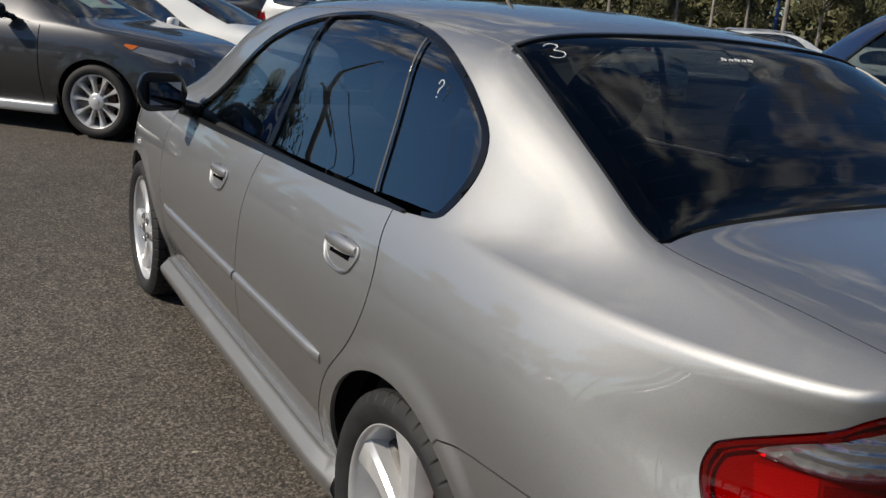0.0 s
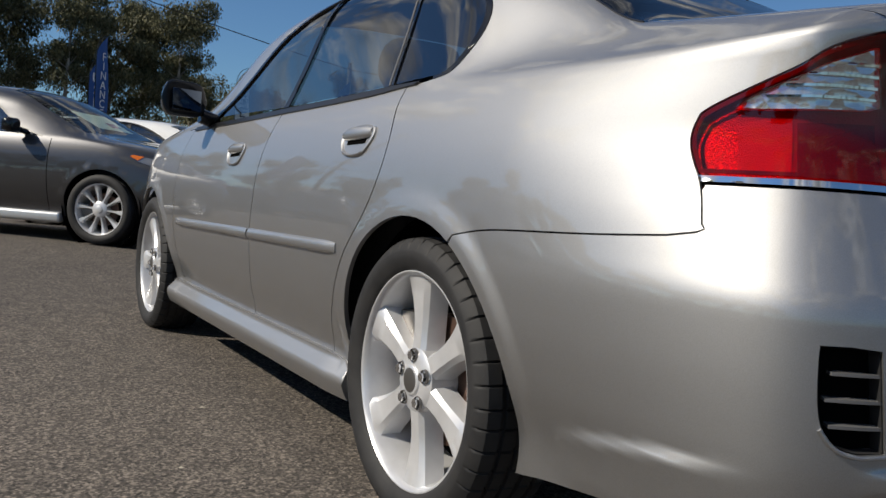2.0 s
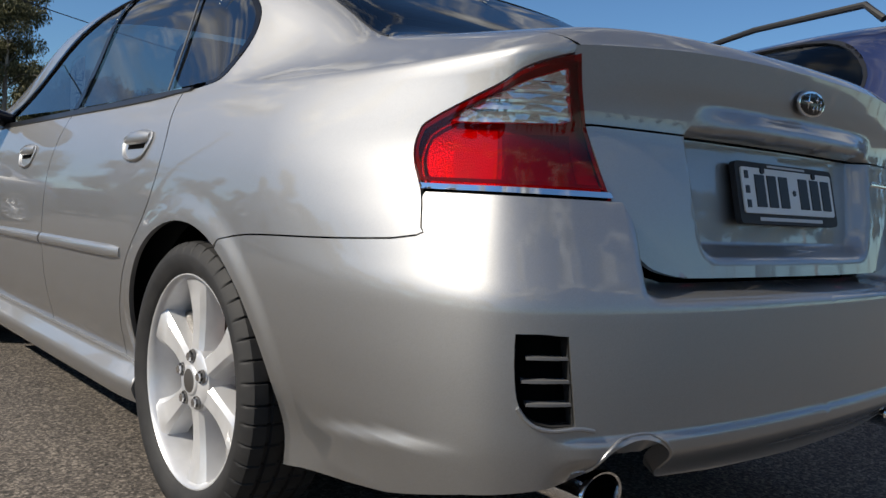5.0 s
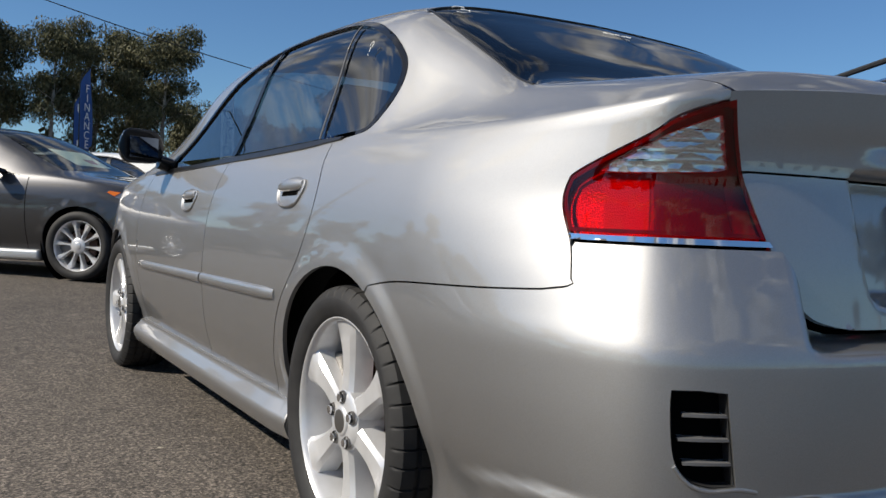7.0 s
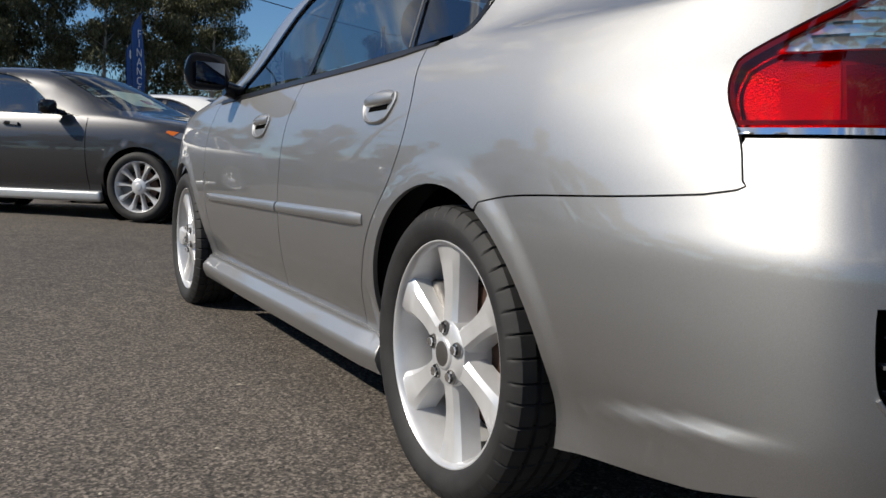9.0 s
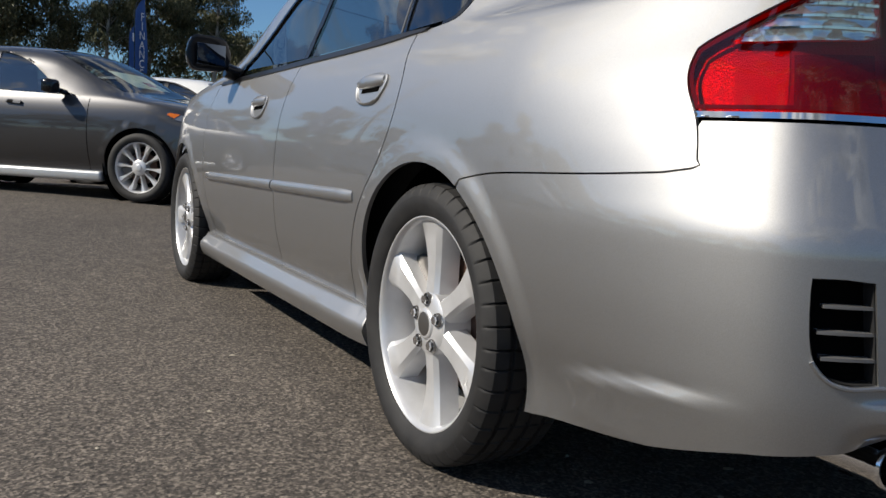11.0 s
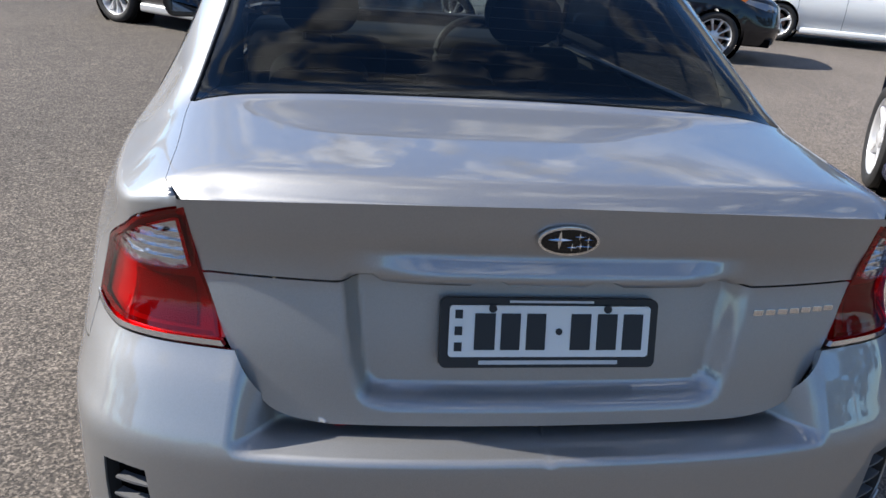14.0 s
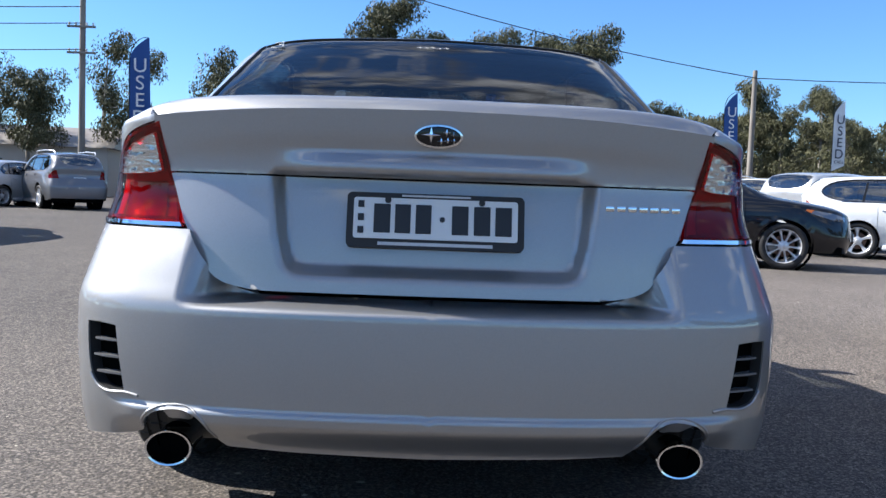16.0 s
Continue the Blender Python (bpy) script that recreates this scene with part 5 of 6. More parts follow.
# heating lines on the rear window
for k in range(11):
    y = -0.34 + 0.042 * k
    line = wy([(w, y + 0.004 * (1 - (w / 0.55) ** 2)) for w in np.linspace(0.575 - 0.06 * k / 10, 0.02, 8)]) + [(wy([(0.01, y + 0.004)])[0][0], 2.0)]
    ring = [(s, v) for s, v in line] + [(s - 0.0018, v) for s, v in line[::-1]]
    d = trimmed(skin, ring, step=0.06, offset=-0.006, thick=0.0, centre=True)
    panel("heater_line", both(d, flipped(d)), MATTE, REAR_GLASS)

# chalk marks on the glass
CHALK = material("white chalk", (0.75, 0.75, 0.73), 0.9)


def lettering(text, size, mat, depth=0.001):
    cu = bpy.data.curves.new("letters", "FONT")
    cu.body, cu.size, cu.extrude, cu.align_x, cu.align_y = text, size, depth, "CENTER", "CENTER"
    ob = bpy.data.objects.new("letters", cu)
    scene.collection.objects.link(ob)
    bpy.context.view_layer.update()
    me = bpy.data.meshes.new_from_object(ob.evaluated_get(bpy.context.evaluated_depsgraph_get()))
    bpy.data.objects.remove(ob)
    me.materials.clear()
    me.materials.append(mat)
    return me


def on_skin(s, v, off):
    """A frame on the left flank: x along the car's rear-to-front or across, z outwards."""
    p = skin(np.array([s, s + 0.01, s]), np.array([v, v, v + 0.01])) * (-1, 1, 1)
    a, b = Vector(p[1] - p[0]).normalized(), Vector(p[2] - p[0]).normalized()
    n = a.cross(b).normalized()
    return Vector(p[0]) + n * off * (1 if n.z > 0 or n.x < 0 else -1), a, b, n


s0, v0 = wy([(0.515, 0.085)])[0]
p0, a0, b0, n0 = on_skin(s0, v0, 0.0)
fwd = Vector((0.02, 0.86, 0.45)).normalized()
out = Vector((-0.16, -0.45, 0.88)).normalized()
rgt = fwd.cross(out).normalized()
m3 = Matrix((rgt, fwd, out)).transposed().to_4x4()
m3.translation = p0 + out * 0.004
def stroke(name, pts, m, r, parent, label):
    """A thin chalk line through flat points of a frame."""
    part(name, rod([m @ Vector((x, y, 0)) for x, y in curve(pts, 4)], r, 5), CHALK, parent, label)


stroke("chalk_mark", [(-0.016, 0.020), (0.004, 0.026), (0.016, 0.014), (0.0, 0.002), (0.018, -0.008), (0.014, -0.022), (-0.006, -0.026), (-0.020, -0.018)], m3, 0.0013, REAR_GLASS, "white chalk figure 3")
for k in range(5):
    s1, v1 = wy([(0.03, 0.055)])[0]
    p1 = skin(np.array(s1), np.array(v1))
    mk = Matrix.Translation((-0.05 + 0.022 * k, float(p1[1]), float(p1[2]) + 0.001)) @ Matrix.Rotation(radians(27), 4, "X")
    stroke("chalk_stroke", [(-0.008, -0.006), (0.0, 0.007 - 0.004 * (k % 2)), (0.004, -0.005), (0.009, 0.004)], mk, 0.0009, REAR_GLASS, "white chalk squiggle")
s2, v2 = yz([(0.24, 1.235)])[0]
p2, a2, b2, n2 = on_skin(s2, v2, 0.0)
n2 = Vector((-0.93, 0, 0.36))
up2 = Vector((0.36, 0, 0.93))
m4 = Matrix((Vector((0, -1, 0)), up2, n2)).transposed().to_4x4()
m4.translation = p2 + n2 * 0.005
stroke("chalk_mark", [(-0.010, 0.010), (-0.006, 0.019), (0.006, 0.019), (0.010, 0.010), (0.002, 0.0), (0.0, -0.010)], m4, 0.0012, sedan, "white chalk query mark")
stroke("chalk_mark", [(0.0, -0.018), (0.001, -0.020)], m4, 0.0018, sedan, "white chalk dot of the query mark")


# ---- other parked cars ----
HEADLAMP = material("clear headlamp", (0.22, 0.23, 0.25), 0.08, 0.3, Coat_Weight=1.0)
# the parked cabins' shade is painted into this near-black colour
CABIN_SHADE = material("shaded cabin", (0.012, 0.012, 0.014), 0.8)
SEDAN_FORM = dict(FORM)
_h = [-1.06, -0.98, -0.93, -0.86, -0.75, -0.62, -0.45, 0.2, 0.8, 1.3, 1.6, 1.9, 2.3, 2.6, 3.0, 3.3, 3.62]
_house = lambda a, b: gentle([-1.06, -0.9, -0.8, 1.6, 2.0, 2.35, 3.0], [b, b, a, a, a, b, b])
HATCH_FORM = {"roof": gentle(_h, [1.05, 1.07, 1.12, 1.23, 1.36, 1.42, 1.445, 1.475, 1.485, 1.47, 1.42, 1.32, 1.13, 1.02, 0.955, 0.87, 0.70]),
              "f2": _house(0.90, 0.93), "g2": _house(0.44, 0.55), "f3": _house(0.83, 0.78), "g3": _house(0.91, 0.93), "f4": _house(0.5, 0.42), "g4": _house(0.985, 0.99), "shelf": lambda y: 0.0 * y}
SEDAN_SIDE = [(2.02, 0.952), (1.84, 1.006), (1.705, 1.073), (1.49, 1.222), (1.30, 1.312), (1.05, 1.36), (0.60, 1.36), (0.36, 1.33), (0.20, 1.28), (0.05, 1.18), (0.02, 1.08), (0.08, 1.0)]
HATCH_SIDE = [(2.02, 0.952), (1.80, 1.05), (1.55, 1.21), (1.30, 1.33), (1.0, 1.40), (0.3, 1.405), (-0.3, 1.37), (-0.58, 1.27), (-0.66, 1.15), (-0.55, 1.06), (-0.3, 1.0)]


def at_centre(y):
    return (wy([(0.01, y)])[0][0], 2.0)


def parked_car(name, label, colour, m, form="sedan", k=(1.0, 1.0, 1.0), wheel_r=0.318, spokes=10, fat=(0.030, 0.042), wheel_metal=None, rails=False, tint=None, group="parked cars in the yard", cladding=False):
    """A parked car with body, glass, lamps, mirrors, handles and wheels; its rear axle stands over the origin of m and it looks along +y."""
    FORM.update(SEDAN_FORM if form == "sedan" else HATCH_FORM)
    kk = np.array(k)
    surf = lambda s, v: skin(s, v) * kk
    car = thing(name, label, "car", group, m)
    tint = tint or DARK_TINT
    side = SEDAN_SIDE if form == "sedan" else HATCH_SIDE
    y_low = 0.19
    ends = [(s, v_at_z(s, 0.24)) for s in (0.002, s_near(0.40, 3.56), s_near(0.66, 3.42), s_at_y(3.1))]
    low = ends + yz(arc(2.64, 0.315, 0.365, -12, 192, 22)) + yz([(2.24, y_low), (1.3, y_low), (0.42, y_low)]) + yz(arc(0.0, 0.315, 0.365, -14, 194, 22)) + yz([(-0.6, 0.23)]) + [(s, v_at_z(s, 0.29)) for s in (s_near(0.735, -0.935), s_near(0.45, -1.02), S_END - 0.004)]
    if form == "sedan":
        g_low, g_up, g_w0, g_w1 = -0.42, 0.16, 0.64, 0.565
    else:
        g_low, g_up, g_w0, g_w1 = -0.925, -0.66, 0.40, 0.52
    ya = lambda w0, y0, y1, n=6: wy([(w, y1 + (y0 - y1) * (w / w0) ** 2) for w in np.linspace(w0, 0.02, n)])
    back = ya(g_w0, g_low + (0.0 if form == "sedan" else 0.03), g_low)
    roof_back = ya(g_w1, g_up - 0.01, g_up)
    screen_top, screen_low = ya(0.555, 1.53, 1.57), ya(0.69, 2.38, 2.52)
    top = [(S_END - 0.004, 1.0), (S_END - 0.004, 2.0), at_centre(g_low)] + back[::-1] + roof_back + [at_centre(g_up), at_centre(1.57)] + screen_top[::-1] + screen_low + [at_centre(2.52), (0.004, 2.0), (0.004, 1.0)]
    dlo_c = curve(yz(side), 3) + [(s, 1.004) for s in np.linspace(s_at_y(side[-1][0]), s_at_y(2.02), 14)]
    lampz = [p for p in lamp_line]
    head = [(s_near(0.60, 3.46), 0.86), (s_near(0.74, 3.30), 0.84), (s_at_y(2.98), 0.90), (s_at_y(2.90), 0.97), (s_near(0.74, 3.30), 0.985), (s_near(0.60, 3.46), 0.97)]
    d = trimmed(surf, low + top, [dlo_c, lampz, head], step=0.06, gap=0.0, thick=0.015, centre=True)
    panel("body", both(d, flipped(d)), colour, car)
    d = trimmed(surf, back + roof_back[::-1], step=0.09, offset=-0.004, thick=0.0, centre=True) if form != "sedan" else trimmed(surf, back + [at_centre(g_low), at_centre(g_up)] + roof_back[::-1], step=0.09, offset=-0.004, thick=0.0, centre=True)
    panel("rear_window", both(d, flipped(d)), tint, car, "dark rear window")
    d = trimmed(surf, screen_top + [at_centre(1.57), at_centre(2.52)] + screen_low[::-1], step=0.09, offset=-0.004, thick=0.0, centre=True)
    panel("windscreen", both(d, flipped(d)), CLEAR, car, "clear windscreen")
    for fl in (lambda q: q, flipped):
        d = trimmed(surf, dlo_c, step=0.07, offset=-0.008, thick=0.0)
        panel("side_glass", fl(d), tint, car, "dark side glass")
        ring_o = np.array(dlo_c) * SC
        d = trimmed(surf, dlo_c, [(shrunk(ring_o, 0.022) / SC).tolist()], step=0.04, offset=0.002, thick=0.010)
        panel("window_frame", fl(d), TRIM, car, "black window frame")
        zp = (1.37 if form == "sedan" else 1.40)
        d = trimmed(surf, yz([(1.06, 0.96), (1.04, zp - 0.02), (0.98, zp - 0.02), (0.99, 0.97)]), step=0.05, offset=0.001, thick=0.008)
        panel("window_pillar", fl(d), TRIM, car)
        y2 = 0.33 if form == "sedan" else 0.05
        d = trimmed(surf, yz([(y2 + 0.02, 0.995), (y2 + 0.10, zp - 0.06), (y2 + 0.06, zp - 0.06), (y2 - 0.02, 0.995)]), step=0.05, offset=0.001, thick=0.008)
        panel("window_pillar", fl(d), TRIM, car)
        d = trimmed(surf, lampz, step=0.04, gap=0.002, offset=0.003, thick=0.012)
        panel("tail_lamp", fl(d), RED_PLASTIC, car, "red tail lamp")
        d = trimmed(surf, head, step=0.04, gap=0.002, offset=0.002, thick=0.012)
        panel("headlamp", fl(d), HEADLAMP, car, "clear headlamp")
        d = trimmed(surf, [(s_at_y(2.97), 0.915), (s_at_y(2.90), 0.945), (s_at_y(2.92), 0.97), (s_at_y(3.02), 0.975)], step=0.04, offset=0.006, thick=0.006)
        panel("indicator", fl(d), AMBER_LENS, car, "amber corner indicator")
        for y in (2.12, 1.10, 0.30):
            line = yz([(y + 0.003, 0.24), (y + 0.003, 0.93), (y - 0.003, 0.93), (y - 0.003, 0.24)])
            d = trimmed(surf, line, step=0.06, offset=0.0012, thick=0.0)
            panel("door_gap", fl(d), GAP, car)
        for y in (1.26, 0.36):
            d = trimmed(surf, yz([(y, 0.855), (y, 0.885), (y + 0.16, 0.872), (y + 0.16, 0.845)]), step=0.03, offset=0.022, thick=0.022)
            panel("door_handle", fl(d), colour, car)
    for sd in (-1, 1):
        w = 0.86 * kk[0]
        part("side_skirt", cushion(0.10, 1.86 * kk[1], 0.10, Matrix.Translation((sd * 0.805 * kk[0], 1.325 * kk[1], 0.215)), 0.03), MATTE if cladding else (PALE_SILVER if name == "graphite_sedan" else colour), car)
        mir = part("door_mirror", cushion(0.17, 0.10, 0.13, Matrix.Translation((sd * (w + 0.09), 1.80 * kk[1], 1.02 * kk[2])), 0.04), colour if colour not in (GRAPHITE, BLUE_PAINT) else GLOSS, car)
        part("mirror_glass", box(0.13, 0.004, 0.09, Matrix.Translation((sd * (w + 0.09), 1.80 * kk[1] - 0.0505, 1.02 * kk[2]))), MIRROR, mir, "mirror glass", bevel=0.001)
        part("mirror_arm", rod([(sd * (w - 0.09), 1.86 * kk[1], 0.965 * kk[2]), (sd * w, 1.83 * kk[1], 0.985 * kk[2])], 0.025, 8), GLOSS, car)
        for hub in (0.0, 2.64):
            add_wheel(car, (sd * (0.765 * kk[0]), hub * kk[1], wheel_r), sd, wheel_r, wheel_r * 0.74, 0.215, spokes, fat, 0.3 * hub, False, wheel_metal)
            bm = tube(0.385 * kk[2] ** 0.5, 0.26, Matrix.Translation((sd * 0.70 * kk[0], hub * kk[1], wheel_r + 0.01)) @ Matrix.Rotation(math.pi / 2, 4, "Y"), n=28, caps=False)
            part("arch_liner", bm, GAP, car)
        if rails:
            zr = float(FORM["roof"](np.array(0.4))) * kk[2]
            part("roof_rail", rod([(sd * 0.56 * kk[0], 1.35 * kk[1], zr - 0.06), (sd * 0.57 * kk[0], 1.25 * kk[1], zr + 0.02), (sd * 0.57 * kk[0], 0.4 * kk[1], zr + 0.045), (sd * 0.57 * kk[0], -0.45 * kk[1], zr + 0.01), (sd * 0.55 * kk[0], -0.55 * kk[1], zr - 0.07)], 0.017, 8), PALE_SILVER if colour is not BLUE_PAINT else MATTE, car)
    part("grille", cushion(0.78 * kk[0], 0.05, 0.13, Matrix.Translation((0, 3.52 * kk[1], 0.58 * kk[2])), 0.02), GLOSS, car)
    part("rear_plate", box(0.36, 0.012, 0.11, Matrix.Translation((0, -0.955 * kk[1], 0.78 * kk[2]))), PLATE_WHITE, car, bevel=0.002)
    part("front_plate", box(0.36, 0.012, 0.11, Matrix.Translation((0, 3.625 * kk[1], 0.45 * kk[2]))), PLATE_WHITE, car, bevel=0.002)
    part("underbody", box(1.4 * kk[0], 4.2 * kk[1], 0.10, Matrix.Translation((0, 1.3 * kk[1], 0.27))), GAP, car)
    # solid dark block and seats stand in for the unlit interior
    part("cabin", cushion(1.30 * kk[0], 2.5 * kk[1], 0.52 * kk[2], Matrix.Translation((0, 0.95 * kk[1], 0.62 * kk[2])), 0.08), CABIN_SHADE, car)
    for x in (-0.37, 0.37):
        part("seat_back", cushion(0.46, 0.14, 0.60, Matrix.Translation((x * kk[0], 1.0 * kk[1], 0.93 * kk[2])), 0.06), CABIN_SHADE, car)
    FORM.update(SEDAN_FORM)
    return car


def swell(x, y):
    """The yard's slight rise under the graphite sedan."""
    return 0.11 * np.exp(-((x + 1.4) ** 2 + (y - 7.8) ** 2) / 9.0)


def stand(x, y, heading, z=0.0):
    """A pose on the ground at (x, y) for a thing that looks along the heading (degrees from +y, to the left)."""
    return pose(x, y, z + swell(x, y), 0, 0, heading)


def nose_at(hx, hy, heading, base):
    """The pose of a car whose front axle's middle lies at (hx, hy)."""
    a = radians(heading)
    return stand(hx + base * math.sin(a), hy - base * math.cos(a), heading)




# heading: degrees to the left of +y; -130 looks to the right and towards the walk
a = radians(-130.0)
nx, ny = math.cos(a), math.sin(a)  # the car's own right side
g_car = parked_car("graphite_sedan", "dark graphite grey sedan with silver skirts and ten-spoke alloy wheels", GRAPHITE, nose_at(-0.46 - 0.80 * nx, 6.62 - 0.80 * ny, -130.0, 2.64), spokes=10, fat=(0.026, 0.052))
CARD = material("pale green price card", (0.60, 0.68, 0.58), 0.6)
CARD_M = Matrix.Translation((-0.16, 2.02, 1.165)) @ Matrix.Rotation(radians(-25), 4, "X")
card = part("price_card", box(0.62, 0.36, 0.004, CARD_M), CARD, g_car, "pale green price card behind the windscreen", smooth=False)
part("card_mark", box(0.16, 0.10, 0.002, CARD_M @ Matrix.Translation((-0.10, 0.06, 0.004))), RED_PAINT, card, "red mark", smooth=False)
hx, hy = 1.9, 9.2
parked_car("white_hatchback", "white hatchback with dark glass beside the graphite sedan", WHITE_PAINT, nose_at(hx, hy, -128.0, 2.50), "hatch", (1.0, 0.95, 0.98))
a = radians(-107.0)
parked_car("black_sedan", "black sedan with bright ten-spoke alloy wheels", BLACK_PAINT, nose_at(4.98 - 0.80 * math.cos(a), 8.75 - 0.80 * math.sin(a), -107.0, 2.64), spokes=10, fat=(0.034, 0.046))
a = radians(-113.0)
parked_car("white_hatchback", "white hatchback with red tail lamps and a roof spoiler", WHITE_PAINT, stand(7.7 - 0.78 * math.cos(a), 12.0 - 0.78 * math.sin(a), -113.0), "hatch", (1.02, 0.96, 1.0), spokes=5, fat=(0.05, 0.08))
parked_car("blue_suv", "deep blue sport utility wagon with roof rails and dark glass", BLUE_PAINT, nose_at(4.18, 2.52, -26.0, 2.64), "hatch", (1.02, 1.0, 1.17), 0.345, 5, (0.05, 0.07), rails=True, tint=TINT)
parked_car("silver_wagon", "pale silver people mover with red tail lamps", PALE_SILVER, stand(8.3, 15.2, -60.0), "hatch", (0.98, 0.95, 1.10), spokes=5)
parked_car("silver_hatchback", "pale silver hatchback with alloy wheels", PALE_SILVER, nose_at(14.8, 17.9, -120.0, 2.6), "hatch", (1.0, 0.97, 1.0), spokes=5, fat=(0.05, 0.07))
parked_car("silver_suv", "grey silver sport utility wagon with a dark rear window", MID_SILVER, stand(-10.6, 23.5, 38.0), "hatch", (1.04, 1.02, 1.16), 0.35, 5, (0.05, 0.07), rails=True)
parked_car("black_wagon", "black wagon with red tail lamps and silver roof rails", BLACK_PAINT, stand(-8.3, 24.6, 4.0), "hatch", (1.0, 1.02, 1.09), 0.33, 5, (0.05, 0.07), rails=True)
parked_car("white_van", "tall white van whose shadow falls across the yard", WHITE_PAINT, stand(-8.75, 8.9, 2.0), "hatch", (1.06, 1.1, 1.8), 0.35, 5)
far = {"white": parked_car("white_suv", "white sport utility wagon in the far row", WHITE_PAINT, stand(9.8, 21.5, -40.0), "hatch", (1.02, 1.0, 1.13), 0.34, 5, rails=True),
       "grey": parked_car("grey_suv", "dark grey wagon with roof rails in the far row", GRAPHITE, stand(2.3, 20.6, -35.0), "hatch", (1.02, 1.0, 1.12), 0.34, 5, rails=True),
       "red": parked_car("red_hatchback", "red hatchback in the far row", RED_PAINT, stand(0.1, 15.6, -55.0), "hatch", (0.98, 0.95, 1.06), 0.31, 5),
       "sedan": parked_car("white_sedan", "white sedan in the far row", WHITE_PAINT, stand(17.8, 18.6, -125.0), spokes=5),
       "silver": parked_car("silver_sedan", "silver sedan in the far row", PALE_SILVER, stand(21.0, 27.0, -122.0), spokes=5)}
for kind, x, y, h in (("white", -1.2, 17.6, -40), ("silver", -3.6, 18.6, -48), ("grey", 4.8, 19.4, -40), ("white", 5.2, 16.2, -50), ("grey", 7.4, 22.6, -35), ("sedan", 14.2, 25.0, -120), ("silver", 17.2, 23.5, -118),
                      ("white", 21.5, 19.0, -110), ("grey", 24.0, 22.0, -110), ("sedan", 20.5, 14.5, -118), ("silver", 25.5, 15.5, -110), ("grey", 10.6, 25.0, -30), ("white", 13.0, 29.0, -30), ("silver", -13.5, 24.0, -20),
                      ("grey", -18.0, 14.0, 95), ("white", -17.5, 9.5, 96), ("silver", -17.8, 5.0, 94), ("sedan", -18.2, 0.5, 95), ("white", -17.6, -4.5, 96)):
    copy_thing(far[kind], stand(x, y, h))

# ---- ground ----
ASPHALT = material("weathered asphalt", (0.06, 0.057, 0.053), 0.88)
links = ASPHALT.node_tree.links
co = node(ASPHALT, "ShaderNodeTexCoord")
vo = node(ASPHALT, "ShaderNodeTexVoronoi", Scale=150.0)
n1, n2, n3 = node(ASPHALT, "ShaderNodeTexNoise", Scale=55.0, Detail=5.0), node(ASPHALT, "ShaderNodeTexNoise", Scale=0.45, Detail=5.0), node(ASPHALT, "ShaderNodeTexNoise", Scale=9.0, Detail=6.0)
for n in (vo, n1, n2, n3):
    links.new(co.outputs["Object"], n.inputs["Vector"])
ramp = ASPHALT.node_tree.nodes.new("ShaderNodeValToRGB")
e = ramp.color_ramp.elements
e[0].position, e[0].color = 0.28, (0.020, 0.017, 0.015, 1)
e[1].position, e[1].color = 0.76, (0.275, 0.234, 0.194, 1)
mid_e = ramp.color_ramp.elements.new(0.5)
mid_e.color = (0.074, 0.062, 0.052, 1)
add = node(ASPHALT, "ShaderNodeMix")
add.data_type = "FLOAT"
add.inputs["Factor"].default_value = 0.55
links.new(vo.outputs["Color"], add.inputs["A"])
links.new(n1.outputs["Fac"], add.inputs["B"])
links.new(add.outputs["Result"], ramp.inputs["Fac"])
tone = node(ASPHALT, "ShaderNodeMix")
tone.data_type, tone.blend_type = "RGBA", "MULTIPLY"
tone.inputs["Factor"].default_value = 1.0
patch = node(ASPHALT, "ShaderNodeMapRange", From_Min=0.25, From_Max=0.75, To_Min=0.60, To_Max=1.38)
avg = node(ASPHALT, "ShaderNodeMath")
avg.operation = "ADD"
half = node(ASPHALT, "ShaderNodeMath")
half.operation = "MULTIPLY"
half.inputs[1].default_value = 0.5
links.new(n2.outputs["Fac"], avg.inputs[0])
links.new(n3.outputs["Fac"], avg.inputs[1])
links.new(avg.outputs["Value"], half.inputs[0])
links.new(half.outputs["Value"], patch.inputs["Value"])
away = node(ASPHALT, "ShaderNodeVectorMath")  # asphalt colour multiplied up round one point, fading with distance
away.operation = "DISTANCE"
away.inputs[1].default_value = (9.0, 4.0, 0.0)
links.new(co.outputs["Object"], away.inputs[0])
pale_gain = node(ASPHALT, "ShaderNodeMapRange", From_Min=4.0, From_Max=9.0, To_Min=1.85, To_Max=1.0)
links.new(away.outputs["Value"], pale_gain.inputs["Value"])
pale_tone = node(ASPHALT, "ShaderNodeMath")
pale_tone.operation = "MULTIPLY"
links.new(patch.outputs["Result"], pale_tone.inputs[0])
links.new(pale_gain.outputs["Result"], pale_tone.inputs[1])
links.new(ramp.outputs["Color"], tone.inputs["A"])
links.new(pale_tone.outputs["Value"], tone.inputs["B"])
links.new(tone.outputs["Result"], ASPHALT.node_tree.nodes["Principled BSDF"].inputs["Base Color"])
bu = node(ASPHALT, "ShaderNodeBump", Strength=1.0, Distance=0.012)
links.new(add.outputs["Result"], bu.inputs["Height"])
links.new(bu.outputs["Normal"], ASPHALT.node_tree.nodes["Principled BSDF"].inputs["Normal"])
bm = bmesh.new()
